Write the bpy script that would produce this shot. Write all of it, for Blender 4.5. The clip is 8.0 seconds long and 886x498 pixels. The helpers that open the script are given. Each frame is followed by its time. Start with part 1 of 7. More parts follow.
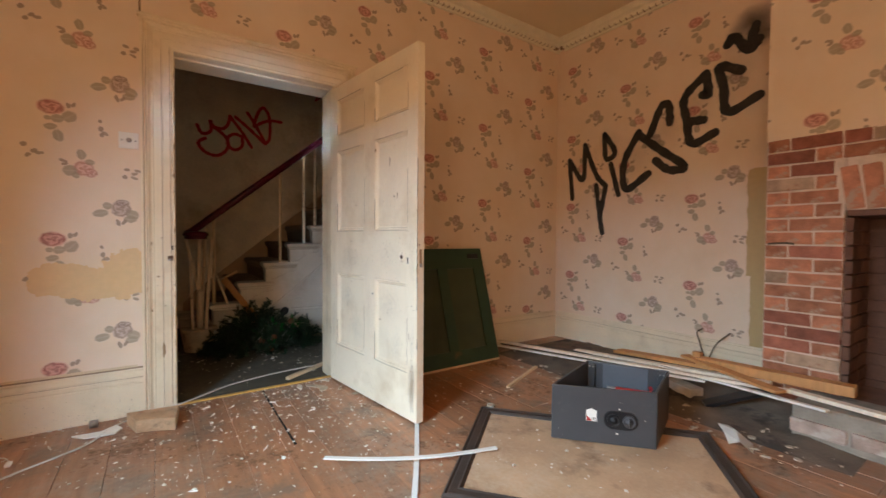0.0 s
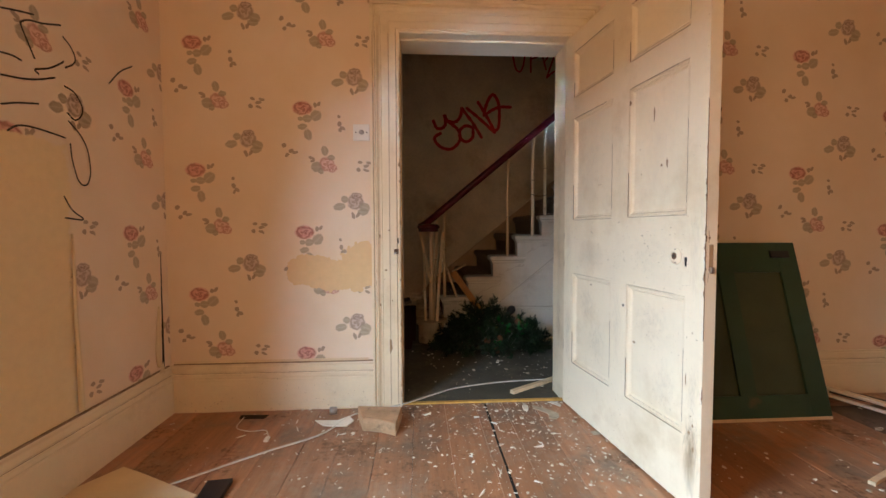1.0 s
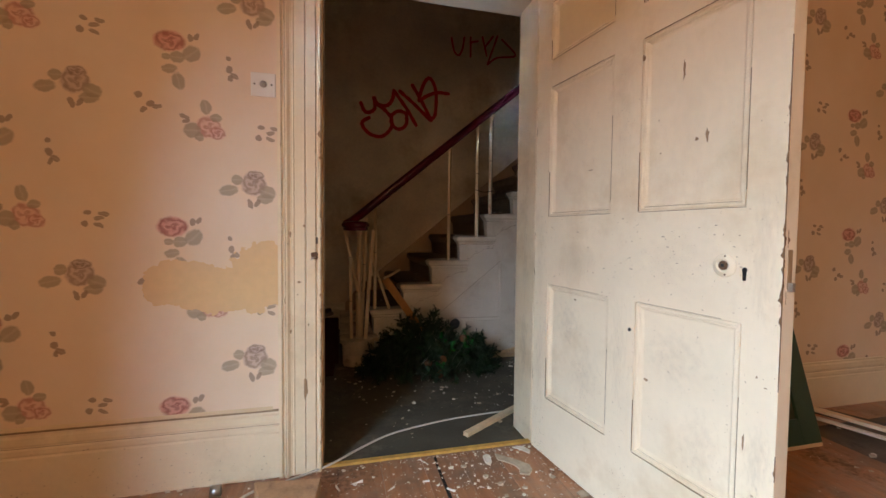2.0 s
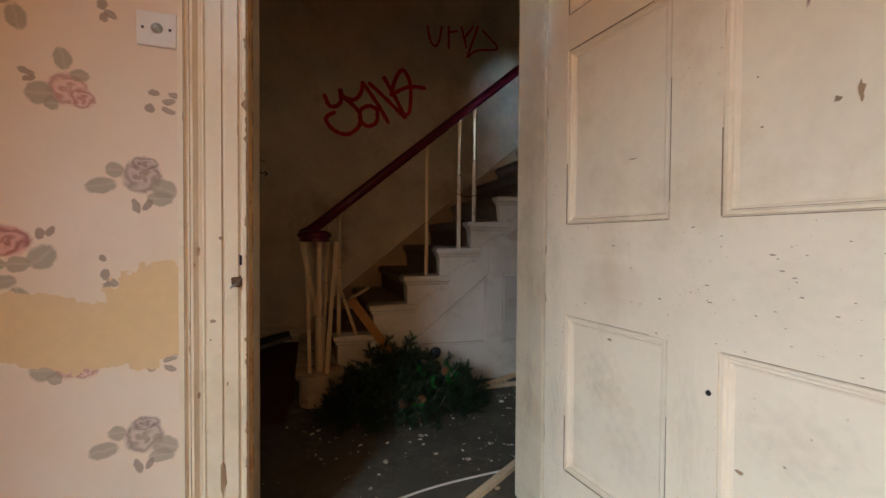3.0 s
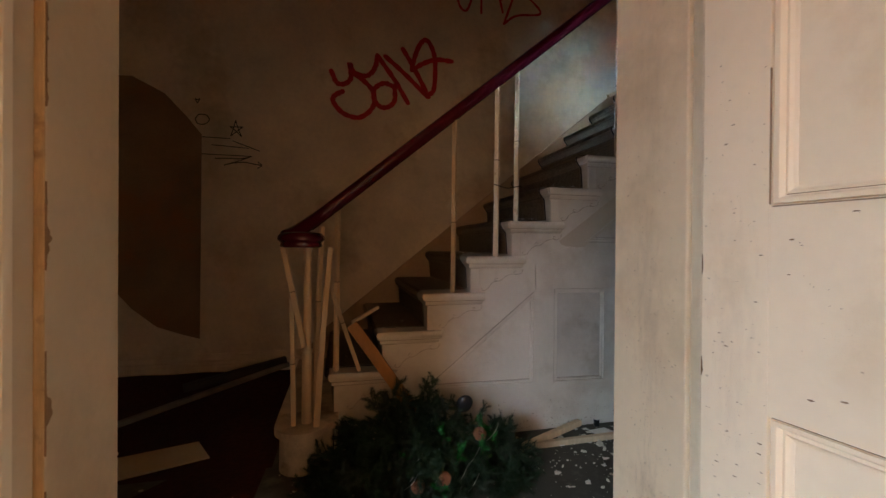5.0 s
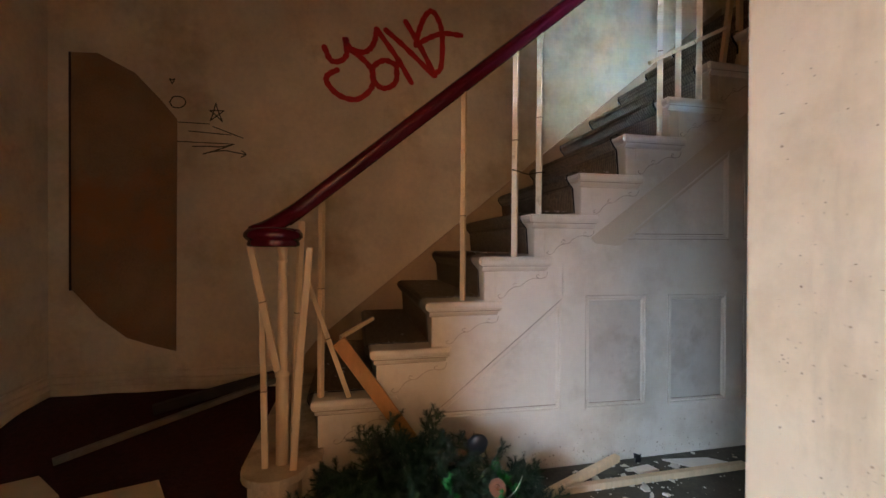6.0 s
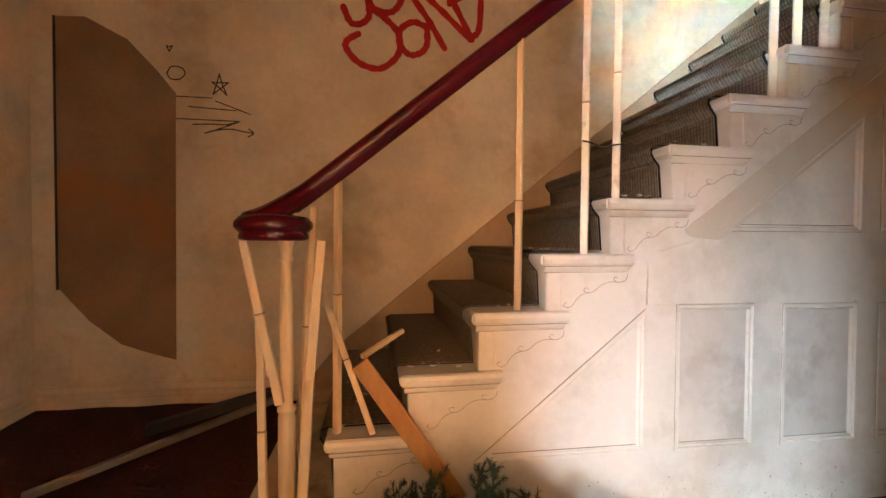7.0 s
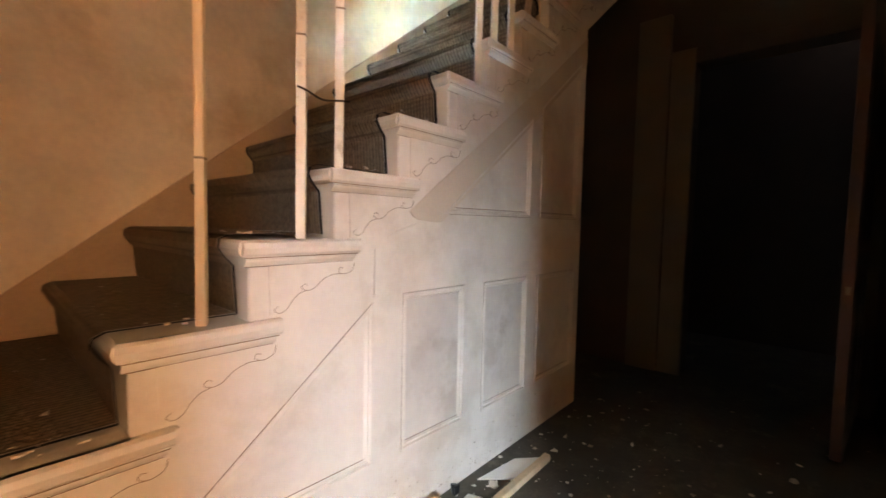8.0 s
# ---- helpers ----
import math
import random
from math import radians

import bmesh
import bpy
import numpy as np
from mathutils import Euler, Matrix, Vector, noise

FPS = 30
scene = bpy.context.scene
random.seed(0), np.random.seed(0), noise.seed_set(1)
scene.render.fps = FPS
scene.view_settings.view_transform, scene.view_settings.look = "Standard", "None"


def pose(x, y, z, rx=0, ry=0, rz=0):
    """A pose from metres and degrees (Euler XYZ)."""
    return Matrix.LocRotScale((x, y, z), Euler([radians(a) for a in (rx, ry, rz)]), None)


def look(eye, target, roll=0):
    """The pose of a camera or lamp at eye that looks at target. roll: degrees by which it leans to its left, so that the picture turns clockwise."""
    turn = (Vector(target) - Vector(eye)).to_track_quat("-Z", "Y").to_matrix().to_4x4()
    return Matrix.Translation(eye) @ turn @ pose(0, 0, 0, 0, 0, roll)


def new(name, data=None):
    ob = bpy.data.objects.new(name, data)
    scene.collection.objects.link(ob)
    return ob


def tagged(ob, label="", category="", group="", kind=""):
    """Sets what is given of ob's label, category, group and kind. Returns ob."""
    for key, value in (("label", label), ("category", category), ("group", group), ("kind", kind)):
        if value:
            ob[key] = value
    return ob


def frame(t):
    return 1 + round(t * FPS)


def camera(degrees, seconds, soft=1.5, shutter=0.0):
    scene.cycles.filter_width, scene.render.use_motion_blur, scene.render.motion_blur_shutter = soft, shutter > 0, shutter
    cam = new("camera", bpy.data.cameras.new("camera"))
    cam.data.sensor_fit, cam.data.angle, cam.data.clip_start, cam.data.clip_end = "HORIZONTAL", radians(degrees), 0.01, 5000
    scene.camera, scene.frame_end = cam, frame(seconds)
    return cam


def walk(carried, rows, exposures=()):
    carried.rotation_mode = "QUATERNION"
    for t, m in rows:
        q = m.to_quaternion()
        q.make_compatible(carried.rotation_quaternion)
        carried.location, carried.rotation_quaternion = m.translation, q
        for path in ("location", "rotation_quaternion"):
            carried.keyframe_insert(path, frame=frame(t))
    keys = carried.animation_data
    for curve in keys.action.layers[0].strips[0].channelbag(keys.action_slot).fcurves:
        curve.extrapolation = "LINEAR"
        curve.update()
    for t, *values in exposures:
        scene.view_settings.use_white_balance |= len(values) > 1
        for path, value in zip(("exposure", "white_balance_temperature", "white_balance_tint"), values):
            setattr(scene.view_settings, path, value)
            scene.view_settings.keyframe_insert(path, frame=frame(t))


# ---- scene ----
cam = camera(94.0, 8.0, shutter=0.12)
PATH = [
    (0, (-0.048, 0.186, 0.998), (1.084, 1.835, 0.946), 0.4),
    (0.5, (0.09, 0.444, 1.003), (0.603, 2.376, 0.944), 0.0),
    (1, (0.122, 0.744, 0.99), (0.243, 2.738, 0.898), -0.2),
    (1.5, (0.088, 1.05, 0.98), (0.362, 3.029, 0.878), 0.1),
    (2, (0.095, 1.334, 0.971), (0.585, 3.271, 0.889), 0.6),
    (2.2, (0.112, 1.429, 0.967), (0.677, 3.346, 0.886), 0.8),
    (3.3, (0.227, 1.93, 0.991), (0.839, 3.834, 0.965), 0.3),
    (3.5, (0.254, 2.004, 0.99), (0.816, 3.924, 0.967), 0.3),
    (4, (0.302, 2.172, 0.985), (0.827, 4.102, 0.966), 0.3),
    (4.5, (0.338, 2.323, 0.984), (0.83, 4.261, 0.972), 0.4),
    (6, (0.5, 2.842, 0.978), (0.92, 4.797, 0.966), 0.2),
    (6.5, (0.515, 3.048, 0.982), (0.84, 5.021, 0.969), 0.2),
    (7, (0.489, 3.247, 0.977), (0.809, 5.22, 0.936), 0.3),
    (7.5, (0.529, 3.43, 0.98), (1.244, 5.294, 0.868), 0.4),
    (8, (0.639, 3.582, 0.979), (2.131, 4.91, 0.86), 1.1),
]
EXPOSURE = [(0.0, -1.05, 6700, 14), (0.5, -0.90, 6650, 12), (1.0, -0.92, 6800, 15), (2.2, -1.10, 7050, 19), (3.5, -1.3, 7150, 17), (4.0, -1.22, 7250, 18), (4.5, -1.1, 7500, 22), (5.8, -0.1, 6900, 21), (6.5, 0.9, 6800, 21), (7.0, 1.45, 8000, 26), (8.0, 1.2, 7900, 26)]
walk(cam, [(t, look(eye, target, roll)) for t, eye, target, roll in PATH], EXPOSURE)

# ---- light ----
world = bpy.data.worlds.new("sky_world")
scene.world = world
world.use_nodes = True
wn = world.node_tree.nodes
sky = wn.new("ShaderNodeTexSky")
sky.sky_type, sky.sun_disc = "NISHITA", False
sky.sun_elevation, sky.sun_rotation = radians(28), radians(250)
world.node_tree.links.new(sky.outputs[0], wn["Background"].inputs["Color"])
wn["Background"].inputs["Strength"].default_value = 0.08


def area_lamp(name, m, width, height, watts, colour):
    lamp = bpy.data.lights.new(name, "AREA")
    lamp.shape, lamp.size, lamp.size_y = "RECTANGLE", width, height
    lamp.energy, lamp.color = watts, colour
    ob = new(name, lamp)
    ob.matrix_world = m
    return ob


scene.cycles.max_bounces, scene.cycles.diffuse_bounces = 16, 12
# the open sky over a dark hedge, seen from the room's window in the side wall behind the viewer
area_lamp("window_daylight", look((-5.00, -0.70, 3.60), (-1.30, 0.95, 1.25)), 8.4, 2.6, 8600, (0.50, 0.77, 1.0))
# bright ground beyond the same window, seen slantwise through it
area_lamp("window_glow", look((-1.40, 0.76, 1.20), (-0.60, 1.76, 1.43)), 0.36, 0.26, 3.4, (0.30, 0.62, 1.0)).data.spread = radians(15)
# two added warm fill lamps in unseen openings further back
area_lamp("warm_fill_lamp", look((-1.27, -0.42, 1.42), (0.6, -0.30, 1.42)), 0.70, 1.26, 50, (1.0, 0.74, 0.48))
area_lamp("warm_fill_lamp", look((0.35, -1.02, 1.40), (0.35, 1.0, 1.38)), 0.88, 1.26, 10.5, (1.0, 0.72, 0.45))


# ---- materials ----
def mat(name, colour, rough=0.6, metal=0.0, grain=0.12, scale=9.0, bump=0.15, stretch=(1, 1, 1), stain=None, stain_at=0.6, fine=90.0, rnd=0.0, spec=0.4, soft=0.08):
    """A surface with variation at two scales, optional stains, and relief."""
    m = bpy.data.materials.new(name)
    m.use_nodes = True
    nt = m.node_tree
    N, L = nt.nodes, nt.links
    b = N["Principled BSDF"]
    b.inputs["Roughness"].default_value, b.inputs["Metallic"].default_value = rough, metal
    b.inputs["Specular IOR Level"].default_value = spec
    tc, mp = N.new("ShaderNodeTexCoord"), N.new("ShaderNodeMapping")
    mp.inputs["Scale"].default_value = stretch
    L.new(tc.outputs["Object"], mp.inputs["Vector"])
    if rnd:
        oi = N.new("ShaderNodeObjectInfo")
        mu = N.new("ShaderNodeMath")
        mu.operation = "MULTIPLY"
        mu.inputs[1].default_value = 37.0
        L.new(oi.outputs["Random"], mu.inputs[0])
        L.new(mu.outputs[0], mp.inputs["Location"])
    big, small = N.new("ShaderNodeTexNoise"), N.new("ShaderNodeTexNoise")
    big.inputs["Scale"].default_value, big.inputs["Detail"].default_value = scale, 6
    small.inputs["Scale"].default_value, small.inputs["Detail"].default_value = fine, 4
    L.new(mp.outputs[0], big.inputs["Vector"])
    L.new(mp.outputs[0], small.inputs["Vector"])
    mixn = N.new("ShaderNodeMath")
    mixn.operation = "MULTIPLY_ADD"
    mixn.inputs[1].default_value = 0.35
    L.new(small.outputs[0], mixn.inputs[0])
    L.new(big.outputs[0], mixn.inputs[2])
    ramp = N.new("ShaderNodeMapRange")
    ramp.inputs["From Min"].default_value, ramp.inputs["From Max"].default_value = 0.35, 1.0
    ramp.inputs["To Min"].default_value, ramp.inputs["To Max"].default_value = 1 - grain, 1 + grain
    L.new(mixn.outputs[0], ramp.inputs["Value"])
    last = ramp.outputs["Result"]
    if rnd:
        r2 = N.new("ShaderNodeMapRange")
        r2.inputs["To Min"].default_value, r2.inputs["To Max"].default_value = 1 - rnd, 1 + rnd
        L.new(oi.outputs["Random"], r2.inputs["Value"])
        mm = N.new("ShaderNodeMath")
        mm.operation = "MULTIPLY"
        L.new(last, mm.inputs[0])
        L.new(r2.outputs[0], mm.inputs[1])
        last = mm.outputs[0]
    col = N.new("ShaderNodeVectorMath")
    col.operation = "SCALE"
    col.inputs[0].default_value = colour
    L.new(last, col.inputs["Scale"])
    out = col.outputs[0]
    if stain:
        sn, sr, mx = N.new("ShaderNodeTexNoise"), N.new("ShaderNodeMapRange"), N.new("ShaderNodeMix")
        sn.inputs["Scale"].default_value, sn.inputs["Detail"].default_value, sn.inputs["Roughness"].default_value = scale * 0.6, 9, 0.68
        L.new(tc.outputs["Object"], sn.inputs["Vector"])
        sr.inputs["From Min"].default_value, sr.inputs["From Max"].default_value = stain_at, stain_at + soft
        L.new(sn.outputs[0], sr.inputs["Value"])
        mx.data_type = "RGBA"
        mx.inputs["B"].default_value = (*stain, 1)
        L.new(sr.outputs[0], mx.inputs["Factor"])
        L.new(out, mx.inputs["A"])
        out = mx.outputs["Result"]
    L.new(out, b.inputs["Base Color"])
    bp = N.new("ShaderNodeBump")
    bp.inputs["Strength"].default_value, bp.inputs["Distance"].default_value = bump, 0.01
    L.new(mixn.outputs[0], bp.inputs["Height"])
    L.new(bp.outputs[0], b.inputs["Normal"])
    return m


def wallpaper(name, axis, u0, bare=(), tone=1.0, way=1):
    """Printed rose paper with a half-drop repeat of 0.55 by 0.67 m; axis is the way along the wall, bare the stripped patches."""
    m = bpy.data.materials.new(name)
    m.use_nodes = True
    nt = m.node_tree
    N, L = nt.nodes, nt.links
    b = N["Principled BSDF"]
    b.inputs["Roughness"].default_value = 0.72
    b.inputs["Specular IOR Level"].default_value = 0.25

    def math_node(op, a, c=None, d=None):
        n = N.new("ShaderNodeMath")
        n.operation = op
        for i, v in enumerate((a, c, d)):
            if v is None:
                continue
            if isinstance(v, (int, float)):
                n.inputs[i].default_value = v
            else:
                L.new(v, n.inputs[i])
        return n.outputs[0]

    def mix(fac, a, c):
        n = N.new("ShaderNodeMix")
        n.data_type = "RGBA"
        for key, v in (("Factor", fac), ("A", a), ("B", c)):
            if isinstance(v, tuple):
                n.inputs[key].default_value = (*v, 1)
            elif isinstance(v, (int, float)):
                n.inputs[key].default_value = v
            else:
                L.new(v, n.inputs[key])
        return n.outputs["Result"]

    def noise_node(vec, scale, detail=4, rough=0.55):
        n = N.new("ShaderNodeTexNoise")
        n.inputs["Scale"].default_value, n.inputs["Detail"].default_value, n.inputs["Roughness"].default_value = scale, detail, rough
        L.new(vec, n.inputs["Vector"])
        return n

    tc, sep = N.new("ShaderNodeTexCoord"), N.new("ShaderNodeSeparateXYZ")
    L.new(tc.outputs["Object"], sep.inputs[0])
    flat = N.new("ShaderNodeCombineXYZ")
    L.new(math_node("MULTIPLY", math_node("SUBTRACT", sep.outputs[axis], u0), way), flat.inputs[0])
    L.new(math_node("SUBTRACT", sep.outputs[2], 0.98), flat.inputs[1])
    jit = noise_node(flat.outputs[0], 55, 3)
    jv = N.new("ShaderNodeVectorMath")
    jv.operation = "MULTIPLY_ADD"
    jv.inputs[1].default_value = (0.014, 0.014, 0)
    jo = N.new("ShaderNodeVectorMath")
    jo.operation = "SUBTRACT"
    jo.inputs[1].default_value = (0.007, 0.007, 0)
    L.new(jit.outputs["Color"], jv.inputs[0])
    L.new(flat.outputs[0], jv.inputs[2])
    L.new(jv.outputs[0], jo.inputs[0])
    uv = N.new("ShaderNodeSeparateXYZ")
    L.new(jo.outputs[0], uv.inputs[0])
    shade = noise_node(flat.outputs[0], 30, 5)
    broad = noise_node(flat.outputs[0], 2.2, 5, 0.6)
    fine = noise_node(flat.outputs[0], 260, 2)
    damp = N.new("ShaderNodeMapRange")
    damp.inputs["From Min"].default_value, damp.inputs["From Max"].default_value = 0.3, 0.75
    L.new(broad.outputs[0], damp.inputs["Value"])
    paper = mix(damp.outputs[0], (0.84 * tone, 0.695 * tone, 0.56 * tone), (0.76 * tone, 0.595 * tone, 0.43 * tone))
    fade = N.new("ShaderNodeMapRange")
    fade.inputs["To Min"].default_value, fade.inputs["To Max"].default_value = 0.62, 1.0
    L.new(shade.outputs[0], fade.inputs["Value"])
    leaf = mix(shade.outputs[0], (0.30, 0.24, 0.165), (0.46, 0.375, 0.27))
    sprig = mix(shade.outputs[0], (0.24, 0.16, 0.12), (0.40, 0.30, 0.22))
    swirl = math_node("MULTIPLY", noise_node(flat.outputs[0], 42, 3).outputs[0], 13.0)
    red = ((0.33, 0.07, 0.06), (0.70, 0.33, 0.28))
    pink = ((0.47, 0.20, 0.16), (0.76, 0.48, 0.40))
    grey = ((0.28, 0.19, 0.15), (0.57, 0.44, 0.37))
    motifs = [
        (0.0, 0.0, [(red, 0, 0, 0.052, 0.037, 0), (leaf, 0.071, -0.039, 0.032, 0.028, 40), (leaf, 0.025, -0.055, 0.024, 0.02, 0), (leaf, -0.012, -0.056, 0.016, 0.012, 0),
                    (leaf, -0.002, -0.098, 0.026, 0.017, 10), (leaf, 0.027, -0.14, 0.031, 0.021, 105), (sprig, 0.068, 0.018, 0.010, 0.014, 0), (sprig, 0.088, 0.024, 0.009, 0.015, -30)]),
        (-0.29, -0.17, [(grey, 0, 0, 0.045, 0.043, 0), (grey, 0.004, 0.034, 0.033, 0.019, 0), (leaf, -0.058, 0.016, 0.02, 0.02, 0), (leaf, -0.088, -0.025, 0.033, 0.021, 12), (leaf, 0.05, -0.03, 0.03, 0.025, -20),
                        (leaf, 0.04, -0.055, 0.03, 0.018, 0), (sprig, -0.012, -0.075, 0.009, 0.02, 20), (sprig, 0.012, -0.072, 0.009, 0.016, -30)]),
    ]
    motifs += [
        (0.125, -0.30, [(pink, 0, 0, 0.044, 0.04, 0), (pink, 0.03, -0.02, 0.028, 0.024, 0), (leaf, -0.009, 0.073, 0.019, 0.028, 12), (leaf, 0.025, 0.036, 0.02, 0.015, 0), (leaf, -0.055, -0.014, 0.028, 0.028, 0),
                        (leaf, -0.032, -0.037, 0.016, 0.016, 0), (sprig, -0.08, 0.034, 0.018, 0.008, -20), (sprig, -0.075, 0.018, 0.014, 0.007, 20)]),
    ]
    motifs += [
        (-0.24, 0.025, [(sprig, -0.022, 0.022, 0.014, 0.008, -10), (sprig, 0.026, 0.018, 0.017, 0.008, -12), (sprig, 0.01, 0.002, 0.017, 0.008, 10), (sprig, -0.032, -0.017, 0.011, 0.012, 40), (sprig, 0.01, -0.022, 0.017, 0.007, -25)]),
        (0.2, -0.085, [(sprig, -0.006, 0.042, 0.010, 0.008, -40), (sprig, -0.003, 0.002, 0.012, 0.014, 0), (sprig, 0.014, -0.02, 0.016, 0.010, -30), (sprig, 0.0, -0.03, 0.008, 0.012, 0)]),
        (-0.075, -0.225, [(sprig, -0.026, 0.026, 0.014, 0.012, 45), (sprig, 0.012, -0.004, 0.014, 0.010, 30), (sprig, 0.032, -0.012, 0.017, 0.008, 10), (sprig, -0.010, -0.026, 0.012, 0.010, 45)]),
    ]
    colour = paper
    for cx, cz, blobs in motifs:
        un = math_node("DIVIDE", math_node("SUBTRACT", uv.outputs[0], cx), 0.568)
        col_i = math_node("ROUND", un)
        lx = math_node("MULTIPLY", math_node("SUBTRACT", un, col_i), 0.568)
        zz = math_node("DIVIDE", math_node("ADD", math_node("SUBTRACT", uv.outputs[1], cz), math_node("MULTIPLY", col_i, 0.335)), 0.67)
        lz = math_node("MULTIPLY", math_node("SUBTRACT", zz, math_node("ROUND", zz)), 0.67)
        loc = N.new("ShaderNodeCombineXYZ")
        L.new(lx, loc.inputs[0])
        L.new(lz, loc.inputs[1])
        for tint, x, z, rx, rz, ang in blobs:
            mp, ln, mr = N.new("ShaderNodeMapping"), N.new("ShaderNodeVectorMath"), N.new("ShaderNodeMapRange")
            mp.vector_type = "TEXTURE"
            mp.inputs["Location"].default_value = (x, z, 0)
            mp.inputs["Rotation"].default_value = (0, 0, radians(ang))
            mp.inputs["Scale"].default_value = (rx, rz, 1)
            L.new(loc.outputs[0], mp.inputs["Vector"])
            ln.operation = "LENGTH"
            L.new(mp.outputs[0], ln.inputs[0])
            mr.inputs["From Min"].default_value, mr.inputs["From Max"].default_value = 1.1, 0.86
            L.new(ln.outputs["Value"], mr.inputs["Value"])
            L.new(fade.outputs[0], mr.inputs["To Max"])
            if isinstance(tint, tuple):
                # overlapping petals: rings bent by the angle round the heart
                lp = N.new("ShaderNodeSeparateXYZ")
                L.new(mp.outputs[0], lp.inputs[0])
                ang_n = math_node("ARCTAN2", lp.outputs[1], lp.outputs[0])
                lobe = math_node("SINE", math_node("MULTIPLY_ADD", ang_n, 3.0, math_node("MULTIPLY", ln.outputs["Value"], 5.0)))
                ring = math_node("SINE", math_node("ADD", math_node("MULTIPLY_ADD", ln.outputs["Value"], 10.0, math_node("MULTIPLY", lobe, 1.5)), math_node("MULTIPLY", swirl, 0.5)))
                tint = mix(math_node("MULTIPLY_ADD", ring, 0.45, 0.5), tint[0], tint[1])
            elif rx > 0.015:
                # a pale vein down each leaf, a darker rim
                lp, vein = N.new("ShaderNodeSeparateXYZ"), N.new("ShaderNodeMapRange")
                L.new(mp.outputs[0], lp.inputs[0])
                L.new(math_node("ABSOLUTE", lp.outputs[1 if rx >= rz else 0]), vein.inputs["Value"])
                vein.inputs["From Min"].default_value, vein.inputs["From Max"].default_value = 0.22, 0.02
                tint = mix(math_node("MULTIPLY", vein.outputs[0], 0.45), tint, (0.55, 0.45, 0.34))
            colour = mix(mr.outputs[0], colour, tint)
    edge = noise_node(flat.outputs[0], 11, 7, 0.6)
    for ux, zx, rx, rz, under in bare:
        mp, mr = N.new("ShaderNodeMapping"), N.new("ShaderNodeMapRange")
        mp.vector_type = "TEXTURE"
        mp.inputs["Location"].default_value = ((ux - u0) * way, zx - 0.98, 0)
        mp.inputs["Scale"].default_value = (rx, rz, 1)
        L.new(flat.outputs[0], mp.inputs["Vector"])
        s2 = N.new("ShaderNodeSeparateXYZ")
        L.new(mp.outputs[0], s2.inputs[0])
        if rx < 0.25:
            lg = N.new("ShaderNodeVectorMath")
            lg.operation = "LENGTH"
            L.new(mp.outputs[0], lg.inputs[0])
            far = lg.outputs["Value"]
        else:
            far = math_node("MAXIMUM", math_node("ABSOLUTE", s2.outputs[0]), math_node("ABSOLUTE", s2.outputs[1]))
        rag = math_node("MULTIPLY_ADD", math_node("SUBTRACT", edge.outputs[0], 0.5), (1.5 if rx < 0.25 else 0.16), far)
        mr.inputs["From Min"].default_value, mr.inputs["From Max"].default_value = 1.012, 0.995
        L.new(rag, mr.inputs["Value"])
        colour = mix(mr.outputs[0], colour, mix(shade.outputs[0], tuple(c * 0.86 for c in under), under))
    L.new(colour, b.inputs["Base Color"])
    bp = N.new("ShaderNodeBump")
    bp.inputs["Strength"].default_value, bp.inputs["Distance"].default_value = 0.25, 0.004
    hsum = math_node("MULTIPLY_ADD", fine.outputs[0], 0.12, broad.outputs[0])
    L.new(hsum, bp.inputs["Height"])
    L.new(bp.outputs[0], b.inputs["Normal"])
    return m


PAPER_FRONT = wallpaper("rose_paper_front", 0, -0.497, [(-0.455, 0.765, 0.15, 0.085, (0.80, 0.56, 0.31)), (-0.32, 0.745, 0.17, 0.085, (0.80, 0.56, 0.31)), (-0.20, 0.79, 0.11, 0.145, (0.80, 0.56, 0.31))])
PAPER_LEFT = wallpaper("rose_paper_left", 1, 2.775, [(1.50, 0.72, 0.93, 0.60, (0.86, 0.67, 0.41))])
PAPER_RIGHT = wallpaper("rose_paper_right", 1, 2.303, [(1.08, 1.12, 0.285, 0.37, (0.58, 0.41, 0.20)), (1.08, 0.6, 0.255, 0.40, (0.58, 0.41, 0.20))], way=-1)
PAPER_BREAST = wallpaper("rose_paper_breast", 1, 0.905, way=-1)
CREAM = mat("old_cream_gloss", (0.80, 0.68, 0.50), 0.42, grain=0.07, scale=5, bump=0.06, stain=(0.58, 0.46, 0.30), stain_at=0.52, soft=0.25, fine=60)
DOORPAINT = mat("door_cream_paint", (0.87, 0.765, 0.595), 0.40, grain=0.07, scale=4, bump=0.08, stain=(0.66, 0.52, 0.34), stain_at=0.52, soft=0.25, fine=50)
# one brown for dirty joints and for shade painted into gaps
DIRTSHADE = mat("dirt_and_gap_shade", (0.30, 0.215, 0.135), 0.9, grain=0.4, scale=30)
PANELWHITE = mat("grubby_white_panel", (0.70, 0.655, 0.585), 0.5, grain=0.16, scale=3.5, bump=0.06, stain=(0.58, 0.52, 0.44), stain_at=0.55, fine=30)
# the cream gloss again, darkened for the shaded latch jamb and stop
SHADEDCREAM = mat("cream_darkened_for_shade", (0.60, 0.47, 0.31), 0.5, grain=0.10, scale=5, bump=0.06, stain=(0.46, 0.34, 0.21), stain_at=0.50, soft=0.25, fine=60)
EDGEWOOD = mat("worn_edge_wood", (0.19, 0.11, 0.055), 0.75, grain=0.35, scale=30, bump=0.3)
RUBBED = mat("rubbed_brown_edge", (0.34, 0.22, 0.125), 0.75, grain=0.3, scale=14, stretch=(6, 6, 0.6), bump=0.2)
RUSTWOOD = mat("rusty_splintered_wood", (0.15, 0.085, 0.05), 0.75, grain=0.55, scale=60, bump=0.5, fine=240)
